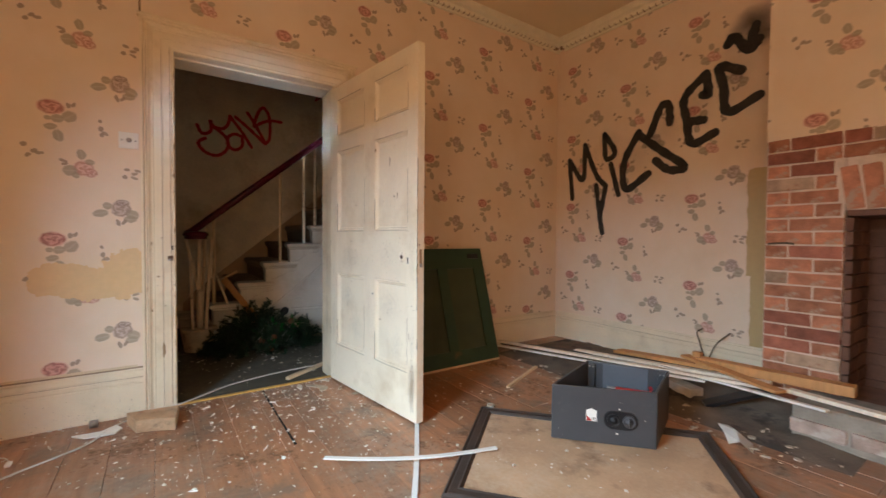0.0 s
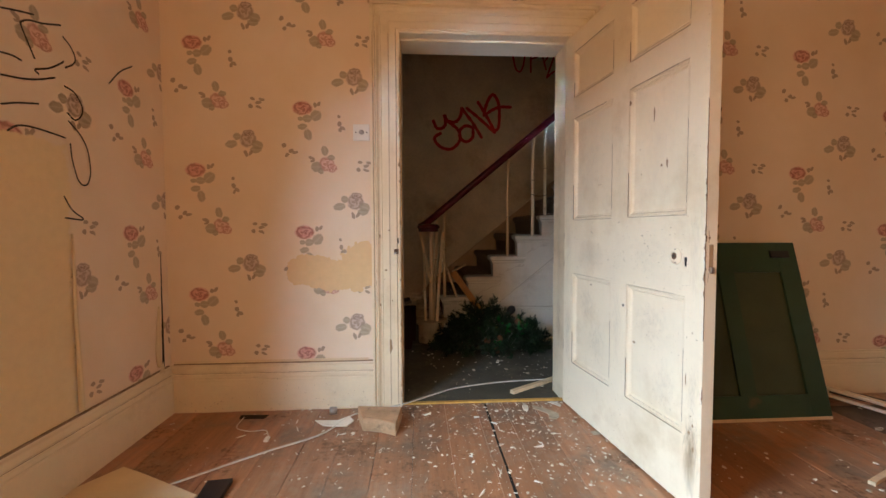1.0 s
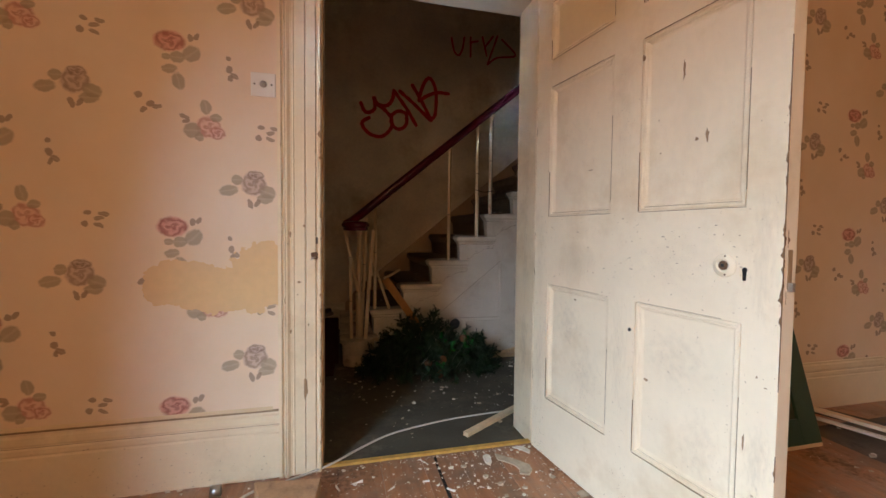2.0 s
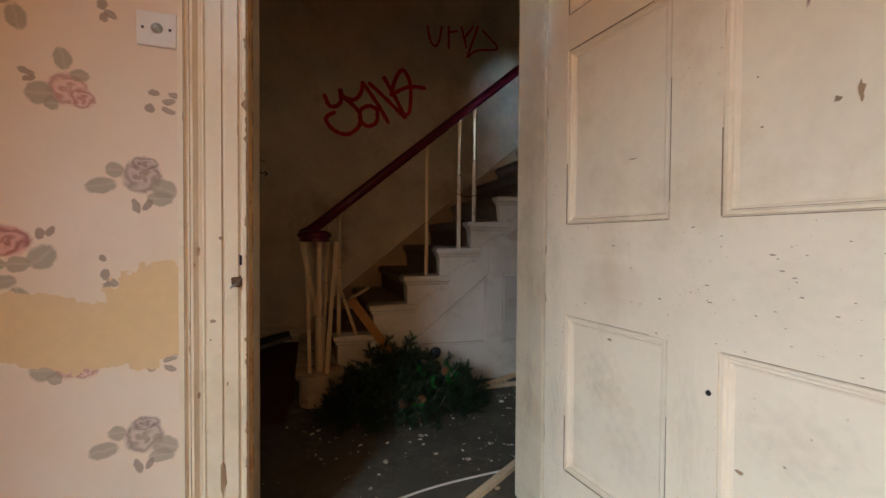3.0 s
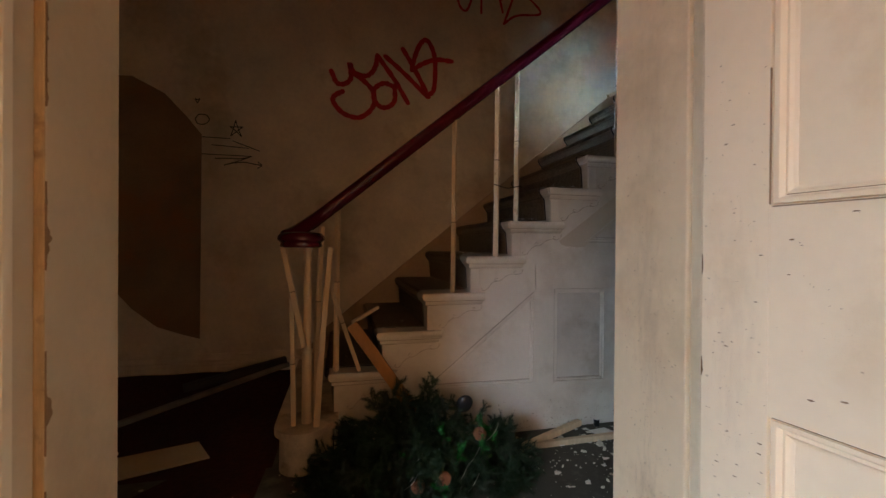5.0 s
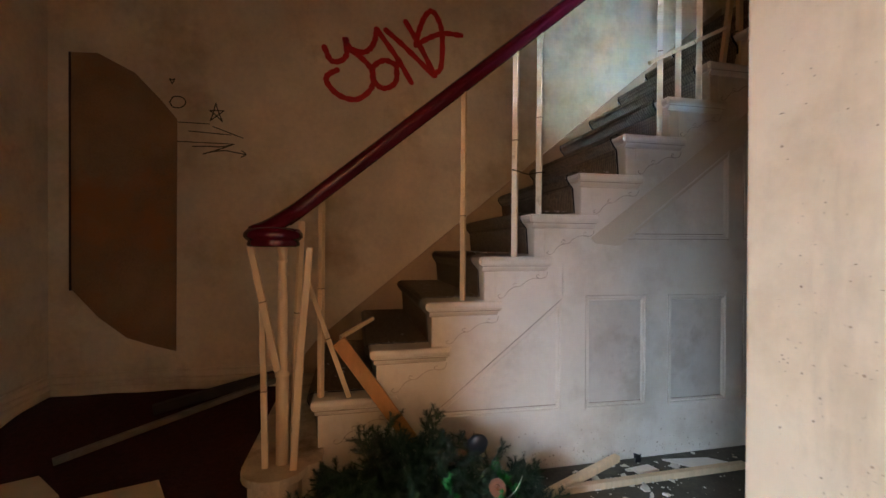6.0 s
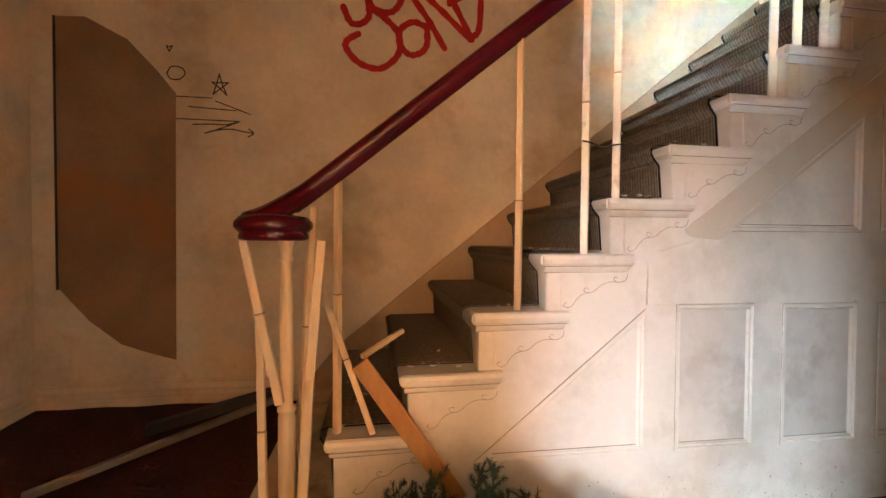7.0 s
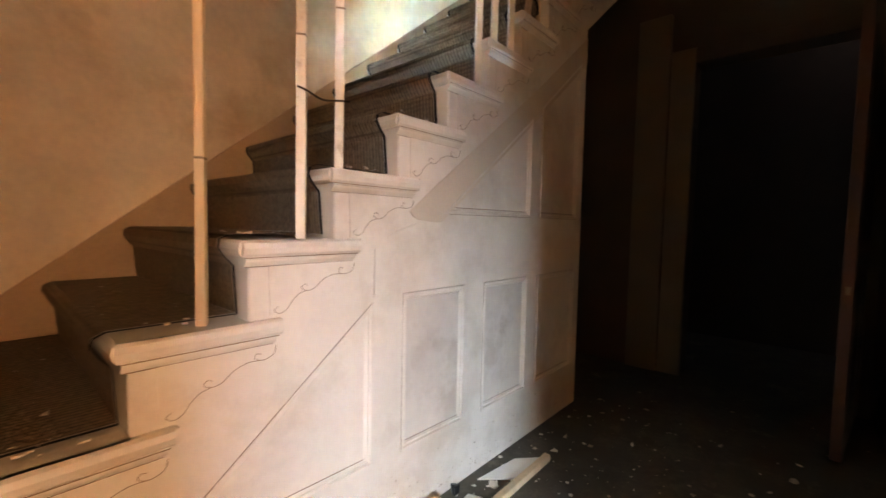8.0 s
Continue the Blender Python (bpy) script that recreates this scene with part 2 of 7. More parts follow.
OCHREWOOD = mat("ochre_undercoat_wood", (0.62, 0.41, 0.20), 0.7, grain=0.3, scale=12, stretch=(6, 6, 0.8), bump=0.3, stain=(0.38, 0.23, 0.11), stain_at=0.55)
BAREWOOD = mat("chipped_bare_wood", (0.25, 0.145, 0.07), 0.7, grain=0.25, scale=14, stretch=(6, 6, 0.6), bump=0.3)
HALLWALL = mat("hall_plaster", (0.85, 0.735, 0.575), 0.85, grain=0.20, scale=2.8, bump=0.14, fine=40, stain=(0.60, 0.47, 0.31), stain_at=0.52, soft=0.18)
CEILING = mat("ceiling_distemper", (0.76, 0.64, 0.43), 0.9, grain=0.06, scale=2, bump=0.05)
SKYBLOCK = mat("sky_block_panel", (0.70, 0.58, 0.38), 0.8, grain=0.1, scale=4)
CORNICE = mat("cornice_plaster", (0.82, 0.78, 0.62), 0.85, grain=0.08, scale=12, bump=0.1)
BOARD = mat("pine_floorboard", (0.395, 0.182, 0.090), 0.34, grain=0.30, scale=5, stretch=(9, 0.7, 9), bump=0.22, rnd=0.22, fine=30, stain=(0.21, 0.135, 0.09), stain_at=0.50, soft=0.14, spec=0.5)
SUBFLOOR = mat("dark_underfloor", (0.02, 0.015, 0.012), 0.95)
HALLFLOOR = mat("dusty_hall_lino", (0.085, 0.076, 0.058), 0.75, grain=0.3, scale=6, bump=0.15, stain=(0.18, 0.155, 0.12), stain_at=0.6)
STAIRWHITE = mat("stair_white_paint", (0.83, 0.78, 0.69), 0.45, grain=0.08, scale=4, bump=0.08, stain=(0.60, 0.52, 0.42), stain_at=0.50, soft=0.25, fine=40)
MAHOGANY = mat("mahogany_rail", (0.095, 0.006, 0.014), 0.25, grain=0.35, scale=8, bump=0.05, spec=0.6)
STICK = mat("stripped_pine_stick", (0.77, 0.60, 0.39), 0.6, grain=0.14, scale=10, stretch=(5, 5, 0.5), bump=0.15, rnd=0.1)
LITSTICK = mat("stick_paled_for_beam", (0.82, 0.74, 0.60), 0.5, grain=0.10, scale=10, stretch=(3, 3, 0.6), bump=0.1, rnd=0.06, stain=(0.55, 0.42, 0.28), stain_at=0.60)
ORANGEWOOD = mat("orange_pine", (0.55, 0.27, 0.10), 0.6, grain=0.22, scale=10, stretch=(4, 4, 1), bump=0.15)
GREEN = mat("dark_green_paint", (0.028, 0.066, 0.034), 0.45, grain=0.2, scale=6, bump=0.1, stain=(0.10, 0.085, 0.04), stain_at=0.62)
GREENPANEL = mat("worn_green_panel", (0.052, 0.068, 0.034), 0.55, grain=0.3, scale=5, bump=0.1)
BRICK = mat("orange_red_brick", (0.44, 0.175, 0.095), 0.94, grain=0.45, scale=14, bump=0.9, rnd=0.25, fine=120, stain=(0.44, 0.30, 0.21), stain_at=0.55)
BRICKDARK = mat("plum_red_brick", (0.30, 0.105, 0.065), 0.94, grain=0.4, scale=14, bump=0.9, rnd=0.30, fine=120, stain=(0.36, 0.20, 0.14), stain_at=0.62)
BRICKPALE = mat("mortar_smeared_brick", (0.40, 0.27, 0.18), 0.95, grain=0.35, scale=16, bump=0.9, rnd=0.25, fine=120, stain=(0.34, 0.15, 0.09), stain_at=0.58)
MORTAR = mat("lime_mortar", (0.66, 0.50, 0.38), 0.95, grain=0.2, scale=20, bump=0.5)
SOOT = mat("sooty_brick", (0.16, 0.078, 0.052), 0.95, grain=0.35, scale=9, bump=0.5, rnd=0.3)
SAFEPALE = mat("pale_steel_plate", (0.13, 0.14, 0.16), 0.4, 0.2, grain=0.12, scale=8, bump=0.03)
SAFE = mat("grey_steel_box", (0.072, 0.075, 0.082), 0.36, 0.2, grain=0.08, scale=8, bump=0.03)
BLACK = mat("black_plastic", (0.015, 0.015, 0.017), 0.35, grain=0.1)
WHITEPL = mat("white_plastic", (0.80, 0.78, 0.73), 0.35, grain=0.03, bump=0.01)
PAPERWHITE = mat("white_card", (0.82, 0.79, 0.72), 0.8, grain=0.06, scale=12)
REDPL = mat("red_plastic", (0.50, 0.03, 0.03), 0.4)
STEEL = mat("dull_steel", (0.45, 0.44, 0.42), 0.35, 1.0)
DARKFRAME = mat("dark_stained_frame", (0.055, 0.038, 0.03), 0.55, grain=0.35, scale=10, bump=0.25)
PANELBOARD = mat("brown_panel_board", (0.52, 0.33, 0.195), 0.6, grain=0.25, scale=4, bump=0.08, stain=(0.24, 0.14, 0.08), stain_at=0.55, soft=0.12)
SPRAYBLACK = mat("black_spray_paint", (0.028, 0.025, 0.023), 0.6, grain=0.5, scale=14, stain=(0.075, 0.06, 0.052), stain_at=0.56, soft=0.2)
SPRAYRED = mat("red_spray_paint", (0.58, 0.018, 0.022), 0.5, grain=0.25, scale=30)
MARKER = mat("black_marker", (0.035, 0.028, 0.02), 0.6, grain=0.2, scale=30)
PENCIL = mat("grey_marker", (0.10, 0.085, 0.06), 0.7, grain=0.2, scale=30)
RUNNER = mat("brown_stair_carpet", (0.30, 0.235, 0.165), 0.97, grain=0.35, scale=60, bump=0.8, fine=260)
CARPETEDGE = mat("dark_carpet_binding", (0.03, 0.028, 0.026), 0.95, grain=0.3, scale=60, bump=0.5)
DUSTYGREY = mat("dusty_grey_batten", (0.24, 0.20, 0.16), 0.9, grain=0.3, scale=12, bump=0.2)
REDCARPET = mat("dark_red_carpet", (0.062, 0.015, 0.012), 0.97, grain=0.35, scale=40, bump=0.6)
BOARDDARK = mat("brown_lining_board", (0.33, 0.205, 0.12), 0.85, grain=0.35, scale=3.5, bump=0.15, stain=(0.40, 0.175, 0.075), stain_at=0.50, soft=0.15)
STRINGBROWN = mat("stained_wall_string", (0.52, 0.37, 0.235), 0.7, grain=0.2, scale=4, bump=0.1, stain=(0.36, 0.24, 0.15), stain_at=0.52, soft=0.2)
DUSTYTREAD = mat("dusty_worn_tread", (0.60, 0.49, 0.36), 0.8, grain=0.3, scale=9, bump=0.2, stain=(0.22, 0.16, 0.11), stain_at=0.52, soft=0.2)
HARDBOARD = mat("cream_board", (0.72, 0.58, 0.38), 0.75, grain=0.1, scale=6)
NEEDLE = mat("plastic_fir_needles", (0.017, 0.043, 0.020), 0.5, grain=0.4, scale=30, rnd=0.35)
NEEDLEGREY = mat("dusty_fir_needles", (0.034, 0.050, 0.034), 0.6, grain=0.4, scale=30, rnd=0.3)
TINSEL = mat("green_tinsel", (0.04, 0.30, 0.09), 0.25, 0.3, grain=0.3, scale=60)
TWIG = mat("fir_stem", (0.06, 0.04, 0.02), 0.8)
CONE = mat("pine_cone", (0.20, 0.085, 0.045), 0.6, grain=0.3, scale=40, rnd=0.2)
DEBRIS = mat("paint_flakes", (0.74, 0.69, 0.60), 0.8, grain=0.25, scale=20)
CHIP = mat("plaster_crumbs", (0.50, 0.42, 0.32), 0.9, grain=0.3, scale=30)
CABLE = mat("white_cable", (0.62, 0.58, 0.52), 0.5, grain=0.1)
YELLOWSTRIP = mat("yellow_threshold", (0.58, 0.34, 0.09), 0.6, grain=0.3, scale=25, bump=0.2)
BRASSDULL = mat("tarnished_latch", (0.22, 0.17, 0.12), 0.5, metal=0.6)
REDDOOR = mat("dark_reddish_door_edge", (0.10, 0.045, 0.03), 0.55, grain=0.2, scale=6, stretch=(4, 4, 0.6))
# far-end colours are darkened to stand for the shade down the hall
DEEPSHADE = mat("far_deep_shade", (0.04, 0.028, 0.022), 0.6, grain=0.15)
FARSHADE = mat("far_shade_brown", (0.12, 0.085, 0.06), 0.8, grain=0.2, scale=3)
SHADETRIM = mat("far_shade_trim", (0.20, 0.155, 0.11), 0.6, grain=0.15, scale=5)
DUST = mat("hearth_dust", (0.15, 0.115, 0.088), 0.95, grain=0.4, scale=6, bump=0.6, stain=(0.065, 0.052, 0.045), stain_at=0.55)


def add_weave(m, pitch):
    """Rows of raised tufts for a woven carpet, darker between the tufts."""
    nt = m.node_tree
    N, L = nt.nodes, nt.links
    b = N["Principled BSDF"]
    geo, sep = N.new("ShaderNodeTexCoord"), N.new("ShaderNodeSeparateXYZ")
    L.new(geo.outputs["Object"], sep.inputs[0])
    waves = []
    for out, k in ((1, 1.0), (2, 1.0), (0, 0.55)):
        mu, si, ab = N.new("ShaderNodeMath"), N.new("ShaderNodeMath"), N.new("ShaderNodeMath")
        mu.operation, si.operation, ab.operation = "MULTIPLY", "SINE", "ABSOLUTE"
        mu.inputs[1].default_value = math.pi / pitch * k
        L.new(sep.outputs[out], mu.inputs[0])
        L.new(mu.outputs[0], si.inputs[0])
        L.new(si.outputs[0], ab.inputs[0])
        waves.append(ab.outputs[0])
    m1, m2 = N.new("ShaderNodeMath"), N.new("ShaderNodeMath")
    m1.operation = m2.operation = "MULTIPLY"
    L.new(waves[0], m1.inputs[0])
    mx = N.new("ShaderNodeMath")
    mx.operation = "MAXIMUM"
    L.new(waves[1], mx.inputs[0])
    L.new(waves[2], mx.inputs[1])
    L.new(mx.outputs[0], m1.inputs[1])
    rg = N.new("ShaderNodeMapRange")
    rg.inputs["From Max"].default_value, rg.inputs["To Min"].default_value, rg.inputs["To Max"].default_value = 0.7, 0.62, 1.25
    L.new(m1.outputs[0], rg.inputs["Value"])
    old = b.inputs["Base Color"].links[0].from_socket
    sc = N.new("ShaderNodeVectorMath")
    sc.operation = "SCALE"
    L.new(old, sc.inputs[0])
    L.new(rg.outputs[0], sc.inputs["Scale"])
    L.new(sc.outputs[0], b.inputs["Base Color"])


add_weave(RUNNER, 0.016)


def add_dust(m, dust, low, high, scale, amount):
    """Pale dust lying in broken patches over a surface, matt where it lies."""
    N, L = m.node_tree.nodes, m.node_tree.links
    b = N["Principled BSDF"]
    geo, n1, n2 = N.new("ShaderNodeNewGeometry"), N.new("ShaderNodeTexNoise"), N.new("ShaderNodeTexNoise")
    for n, s, d in ((n1, scale, 8), (n2, scale * 14, 5)):
        n.inputs["Scale"].default_value, n.inputs["Detail"].default_value, n.inputs["Roughness"].default_value = s, d, 0.7
        L.new(geo.outputs["Position"], n.inputs["Vector"])
    mu, mr, fa = N.new("ShaderNodeMath"), N.new("ShaderNodeMapRange"), N.new("ShaderNodeMath")
    mu.operation, fa.operation = "MULTIPLY_ADD", "MULTIPLY"
    mu.inputs[1].default_value = 0.6
    L.new(n2.outputs[0], mu.inputs[0])
    L.new(n1.outputs[0], mu.inputs[2])
    mr.inputs["From Min"].default_value, mr.inputs["From Max"].default_value = low, high
    L.new(mu.outputs[0], mr.inputs["Value"])
    L.new(mr.outputs[0], fa.inputs[0])
    fa.inputs[1].default_value = amount
    mx, old = N.new("ShaderNodeMix"), b.inputs["Base Color"].links[0].from_socket
    mx.data_type = "RGBA"
    mx.inputs["B"].default_value = (*dust, 1)
    L.new(fa.outputs[0], mx.inputs["Factor"])
    L.new(old, mx.inputs["A"])
    L.new(mx.outputs["Result"], b.inputs["Base Color"])
    ro = N.new("ShaderNodeMapRange")
    ro.inputs["To Min"].default_value, ro.inputs["To Max"].default_value = b.inputs["Roughness"].default_value, 0.9
    L.new(fa.outputs[0], ro.inputs["Value"])
    L.new(ro.outputs[0], b.inputs["Roughness"])


add_dust(BOARD, (0.36, 0.27, 0.20), 0.78, 1.0, 1.7, 0.6)
add_dust(BOARD, (0.13, 0.075, 0.048), 0.86, 0.98, 2.6, 0.7)
add_dust(HALLFLOOR, (0.22, 0.185, 0.14), 0.80, 1.02, 2.4, 0.45)
add_dust(PANELBOARD, (0.62, 0.47, 0.33), 0.80, 1.0, 3.0, 0.6)
add_dust(SAFE, (0.20, 0.18, 0.16), 0.88, 1.1, 4.0, 0.4)


# ---- building helpers ----
def box(bm, x0, y0, z0, x1, y1, z1, bevel=0.0, m=None):
    got = bmesh.ops.create_cube(bm, size=1.0)["verts"]
    for v in got:
        v.co = Vector(((x0 + x1) / 2 + v.co.x * (x1 - x0), (y0 + y1) / 2 + v.co.y * (y1 - y0), (z0 + z1) / 2 + v.co.z * (z1 - z0)))
    if bevel:
        edges = list({e for v in got for e in v.link_edges})
        res = bmesh.ops.bevel(bm, geom=edges, offset=bevel, segments=2, affect="EDGES", profile=0.6)
        got = list({v for f in res["faces"] for v in f.verts} | {v for v in got if v.is_valid})
    if m is not None:
        for v in got:
            v.co = m @ v.co
    return bm


def prism(bm, pts, a, b):
    """Extrude a closed outline: every outline point p gives a(p) and b(p)."""
    va, vb = [bm.verts.new(a(p)) for p in pts], [bm.verts.new(b(p)) for p in pts]
    n = len(pts)
    bm.faces.new(va)
    bm.faces.new(list(reversed(vb)))
    for i in range(n):
        bm.faces.new((va[i], vb[i], vb[(i + 1) % n], va[(i + 1) % n]))
    bmesh.ops.recalc_face_normals(bm, faces=bm.faces)
    return bm


def tube(bm, pts, r, sides=8, flat=1.0, taper=None):
    """A rod through the points; flat squashes it upright, taper scales each ring."""
    pts = [Vector(p) for p in pts]
    rings = []
    for i, p in enumerate(pts):
        d = (pts[min(i + 1, len(pts) - 1)] - pts[max(i - 1, 0)]).normalized()
        side = d.cross(Vector((0, 0, 1)))
        side = side.normalized() if side.length > 1e-4 else Vector((1, 0, 0))
        up = side.cross(d).normalized()
        k = taper[i] if taper else 1.0
        rings.append([bm.verts.new(p + k * r * (math.cos(a) * side + flat * math.sin(a) * up)) for a in (2 * math.pi * j / sides for j in range(sides))])
    for a, b in zip(rings, rings[1:]):
        for j in range(sides):
            bm.faces.new((a[j], a[(j + 1) % sides], b[(j + 1) % sides], b[j]))
    bm.faces.new(list(reversed(rings[0])))
    bm.faces.new(rings[-1])
    bmesh.ops.recalc_face_normals(bm, faces=bm.faces)
    return bm


def lathe(bm, profile, at=(0, 0, 0), sides=20):
    rings = [[bm.verts.new(Vector(at) + Vector((r * math.cos(2 * math.pi * j / sides), r * math.sin(2 * math.pi * j / sides), z))) for j in range(sides)] for r, z in profile]
    for a, b in zip(rings, rings[1:]):
        for j in range(sides):
            bm.faces.new((a[j], a[(j + 1) % sides], b[(j + 1) % sides], b[j]))
    bm.faces.new(list(reversed(rings[0])))
    bm.faces.new(rings[-1])
    bmesh.ops.recalc_face_normals(bm, faces=bm.faces)
    return bm


def spline(pts, n=8):
    """Catmull-Rom through the points."""
    pts = [Vector(p) for p in pts]
    q = [2 * pts[0] - pts[1], *pts, 2 * pts[-1] - pts[-2]]
    out = []
    for i in range(1, len(q) - 2):
        for k in range(n):
            t = k / n
            out.append(0.5 * (2 * q[i] + (q[i + 1] - q[i - 1]) * t + (2 * q[i - 1] - 5 * q[i] + 4 * q[i + 1] - q[i + 2]) * t * t + (3 * q[i] - q[i - 1] - 3 * q[i + 1] + q[i + 2]) * t ** 3))
    return out + [pts[-1]]


def part(name, bm, material, parent=None, label="", smooth=False):
    me = bpy.data.meshes.new(name)
    bm.to_mesh(me)
    bm.free()
    me.materials.append(material)
    if smooth:
        me.shade_smooth()
    ob = new(name, me)
    if parent is not None:
        ob.parent = parent
    if label:
        tagged(ob, label)
    return ob


def thing(name, label, category, group="", kind="", at=None):
    ob = new(name)
    ob.empty_display_size = 0.05
    if at is not None:
        ob.matrix_world = at
    return tagged(ob, label, category, group, kind)


def solid(name, bm, material, label, category, group="", kind="", smooth=False):
    return tagged(part(name, bm, material, smooth=smooth), label, category, group, kind)


def B(*a, **k):
    return box(bmesh.new(), *a, **k)


def sweep_x(bm, prof, x0, x1, y, sign=-1):
    """A moulding along x: prof holds (projection, height) pairs; sign is the way it stands out from y."""
    return prism(bm, prof, lambda p: (x0, y + sign * p[0], p[1]), lambda p: (x1, y + sign * p[0], p[1]))


def sweep_y(bm, prof, y0, y1, x, sign=1):
    return prism(bm, prof, lambda p: (x + sign * p[0], y0, p[1]), lambda p: (x + sign * p[0], y1, p[1]))


# ---- the shell of the room ----
XL, XR, YW, YH, YB, ZC = -1.225, 3.335, 3.05, 3.25, 5.59, 2.95
OX0, OX1, OZ = 0.034, 0.958, 2.04
bm = bmesh.new()
box(bm, XL - 0.25, YW, -0.05, OX0 - 0.03, YW + 0.1, ZC + 0.05)
box(bm, OX1 + 0.03, YW, -0.05, XR + 0.25, YW + 0.1, ZC + 0.05)
box(bm, OX0 - 0.03, YW, OZ + 0.03, OX1 + 0.03, YW + 0.1, ZC + 0.05)
solid("wall_north", bm, PAPER_FRONT, "faded rose-print wallpaper wall with torn patch", "wall", kind="structure")
bm = bmesh.new()
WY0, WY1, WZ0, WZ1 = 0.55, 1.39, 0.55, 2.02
# unseen second opening, added to hold a warm fill lamp
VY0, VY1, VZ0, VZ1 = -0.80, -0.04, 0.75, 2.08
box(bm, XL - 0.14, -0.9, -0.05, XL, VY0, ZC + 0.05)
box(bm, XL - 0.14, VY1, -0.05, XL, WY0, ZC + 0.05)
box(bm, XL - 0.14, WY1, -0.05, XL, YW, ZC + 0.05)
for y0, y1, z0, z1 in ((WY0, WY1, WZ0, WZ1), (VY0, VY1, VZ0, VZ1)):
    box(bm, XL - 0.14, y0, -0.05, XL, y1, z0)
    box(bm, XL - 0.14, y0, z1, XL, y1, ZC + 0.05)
solid("wall_west", bm, PAPER_LEFT, "rose-print wallpaper wall partly stripped to bare plaster", "wall", kind="structure")
BX, BY = 2.885, 1.12
bm = bmesh.new()
box(bm, XR, -1.1, -0.05, XR + 0.25, YW, ZC + 0.05)
solid("wall_east", bm, PAPER_RIGHT, "rose-print wallpaper alcove wall beside the chimney", "wall", kind="structure")
# unseen wall, placed near to bounce light; its opening holds a fill lamp
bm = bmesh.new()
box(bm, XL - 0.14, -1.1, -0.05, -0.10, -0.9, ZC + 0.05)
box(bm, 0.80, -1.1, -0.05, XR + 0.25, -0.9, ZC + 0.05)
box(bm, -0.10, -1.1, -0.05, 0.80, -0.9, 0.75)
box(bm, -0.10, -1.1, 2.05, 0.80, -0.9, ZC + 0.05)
solid("wall_south", bm, HALLWALL, "unseen cream wall closing the room, set near for bounce light", "wall", kind="structure")
solid("ceiling", B(XL - 0.25, -1.1, ZC + 0.05, XR + 0.25, YW + 0.1, ZC + 0.2), CEILING, "yellowed distempered plaster ceiling", "ceiling", kind="structure")
# chimney breast: papered upper part, brick lower part
FY0, FY1, FZ = -0.12, 0.775, 1.14
bm = bmesh.new()
box(bm, BX, -0.5, 1.56, XR - 0.004, BY, ZC + 0.05)
solid("chimney_breast", bm, PAPER_BREAST, "papered upper chimney breast above exposed brickwork", "wall", kind="structure")

# unseen panels added behind the fill-lamp openings to keep the sky out
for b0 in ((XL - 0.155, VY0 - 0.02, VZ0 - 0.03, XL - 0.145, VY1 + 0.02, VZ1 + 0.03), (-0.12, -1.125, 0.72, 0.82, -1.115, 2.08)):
    solid("sky_blocker", B(*b0), SKYBLOCK, "unseen added panel blocking the sky behind a fill lamp", "blind", kind="structure")

# skirting, cornice
SK = [(0, -0.02), (0.022, -0.02), (0.022, 0.175), (0.018, 0.182), (0.022, 0.19), (0.022, 0.205), (0.014, 0.213), (0.018, 0.222), (0.016, 0.245), (0.008, 0.252), (0.008, 0.26), (0, 0.262)]
base = thing("baseboard", "tall moulded cream-painted skirting boards", "skirting", kind="structure")
part("skirting_board", sweep_x(bmesh.new(), SK, XL, -0.128, YW), CREAM, base)
# the upper lines are dirt; the lower ones darken the moulding's crease
part("dirt_and_crease_line", B(XL + 0.02, YW - 0.0105, 0.2605, -0.13, YW - 0.001, 0.2665), DIRTSHADE, base)
part("dirt_and_crease_line", B(XL + 0.02, YW - 0.0162, 0.2095, -0.13, YW - 0.002, 0.2120), DIRTSHADE, base)
part("dirt_and_crease_line", B(XL + 0.001, 1.2, 0.2605, XL + 0.0105, YW - 0.03, 0.2665), DIRTSHADE, base)
part("dirt_and_crease_line", B(XL + 0.002, 1.2, 0.2095, XL + 0.0162, YW - 0.03, 0.2120), DIRTSHADE, base)
part("dirt_and_crease_line", B(1.13, YW - 0.0162, 0.2095, XR - 0.03, YW - 0.002, 0.2120), DIRTSHADE, base)
part("dirt_and_crease_line", B(XR - 0.0162, 1.13, 0.2095, XR - 0.002, YW - 0.03, 0.2120), DIRTSHADE, base)
part("skirting_board", sweep_x(bmesh.new(), SK, 1.125, XR, YW), CREAM, base)
part("skirting_board", sweep_y(bmesh.new(), SK, -0.9, YW - 0.023, XL), CREAM, base)
part("skirting_board", sweep_y(bmesh.new(), SK, 1.12, YW - 0.023, XR, -1), CREAM, base)
CO = [(0, 2.885), (0.02, 2.885), (0.022, 2.9), (0.05, 2.905), (0.055, 2.93), (0.085, 2.94), (0.09, 2.998), (0, 2.998)]
trim = thing("trim", "cream plaster cornice with small dentil blocks", "cornice", kind="structure")
part("cornice_run", sweep_x(bmesh.new(), CO, XL, XR, YW), CORNICE, trim)
part("cornice_run", sweep_y(bmesh.new(), CO, -0.9, YW - 0.09, XR, -1), CORNICE, trim)
part("cornice_run", sweep_y(bmesh.new(), CO, -0.9, YW - 0.09, XL), CORNICE, trim)
bm = bmesh.new()
for i in range(int((XR - XL - 0.16) / 0.052)):
    x = XL + 0.09 + i * 0.052
    box(bm, x, YW - 0.056, 2.897, x + 0.041, YW - 0.02, 2.9285)
for i in range(80):
    y = YW - 0.10 - i * 0.052
    box(bm, XR - 0.056, y - 0.041, 2.897, XR - 0.02, y, 2.9285)
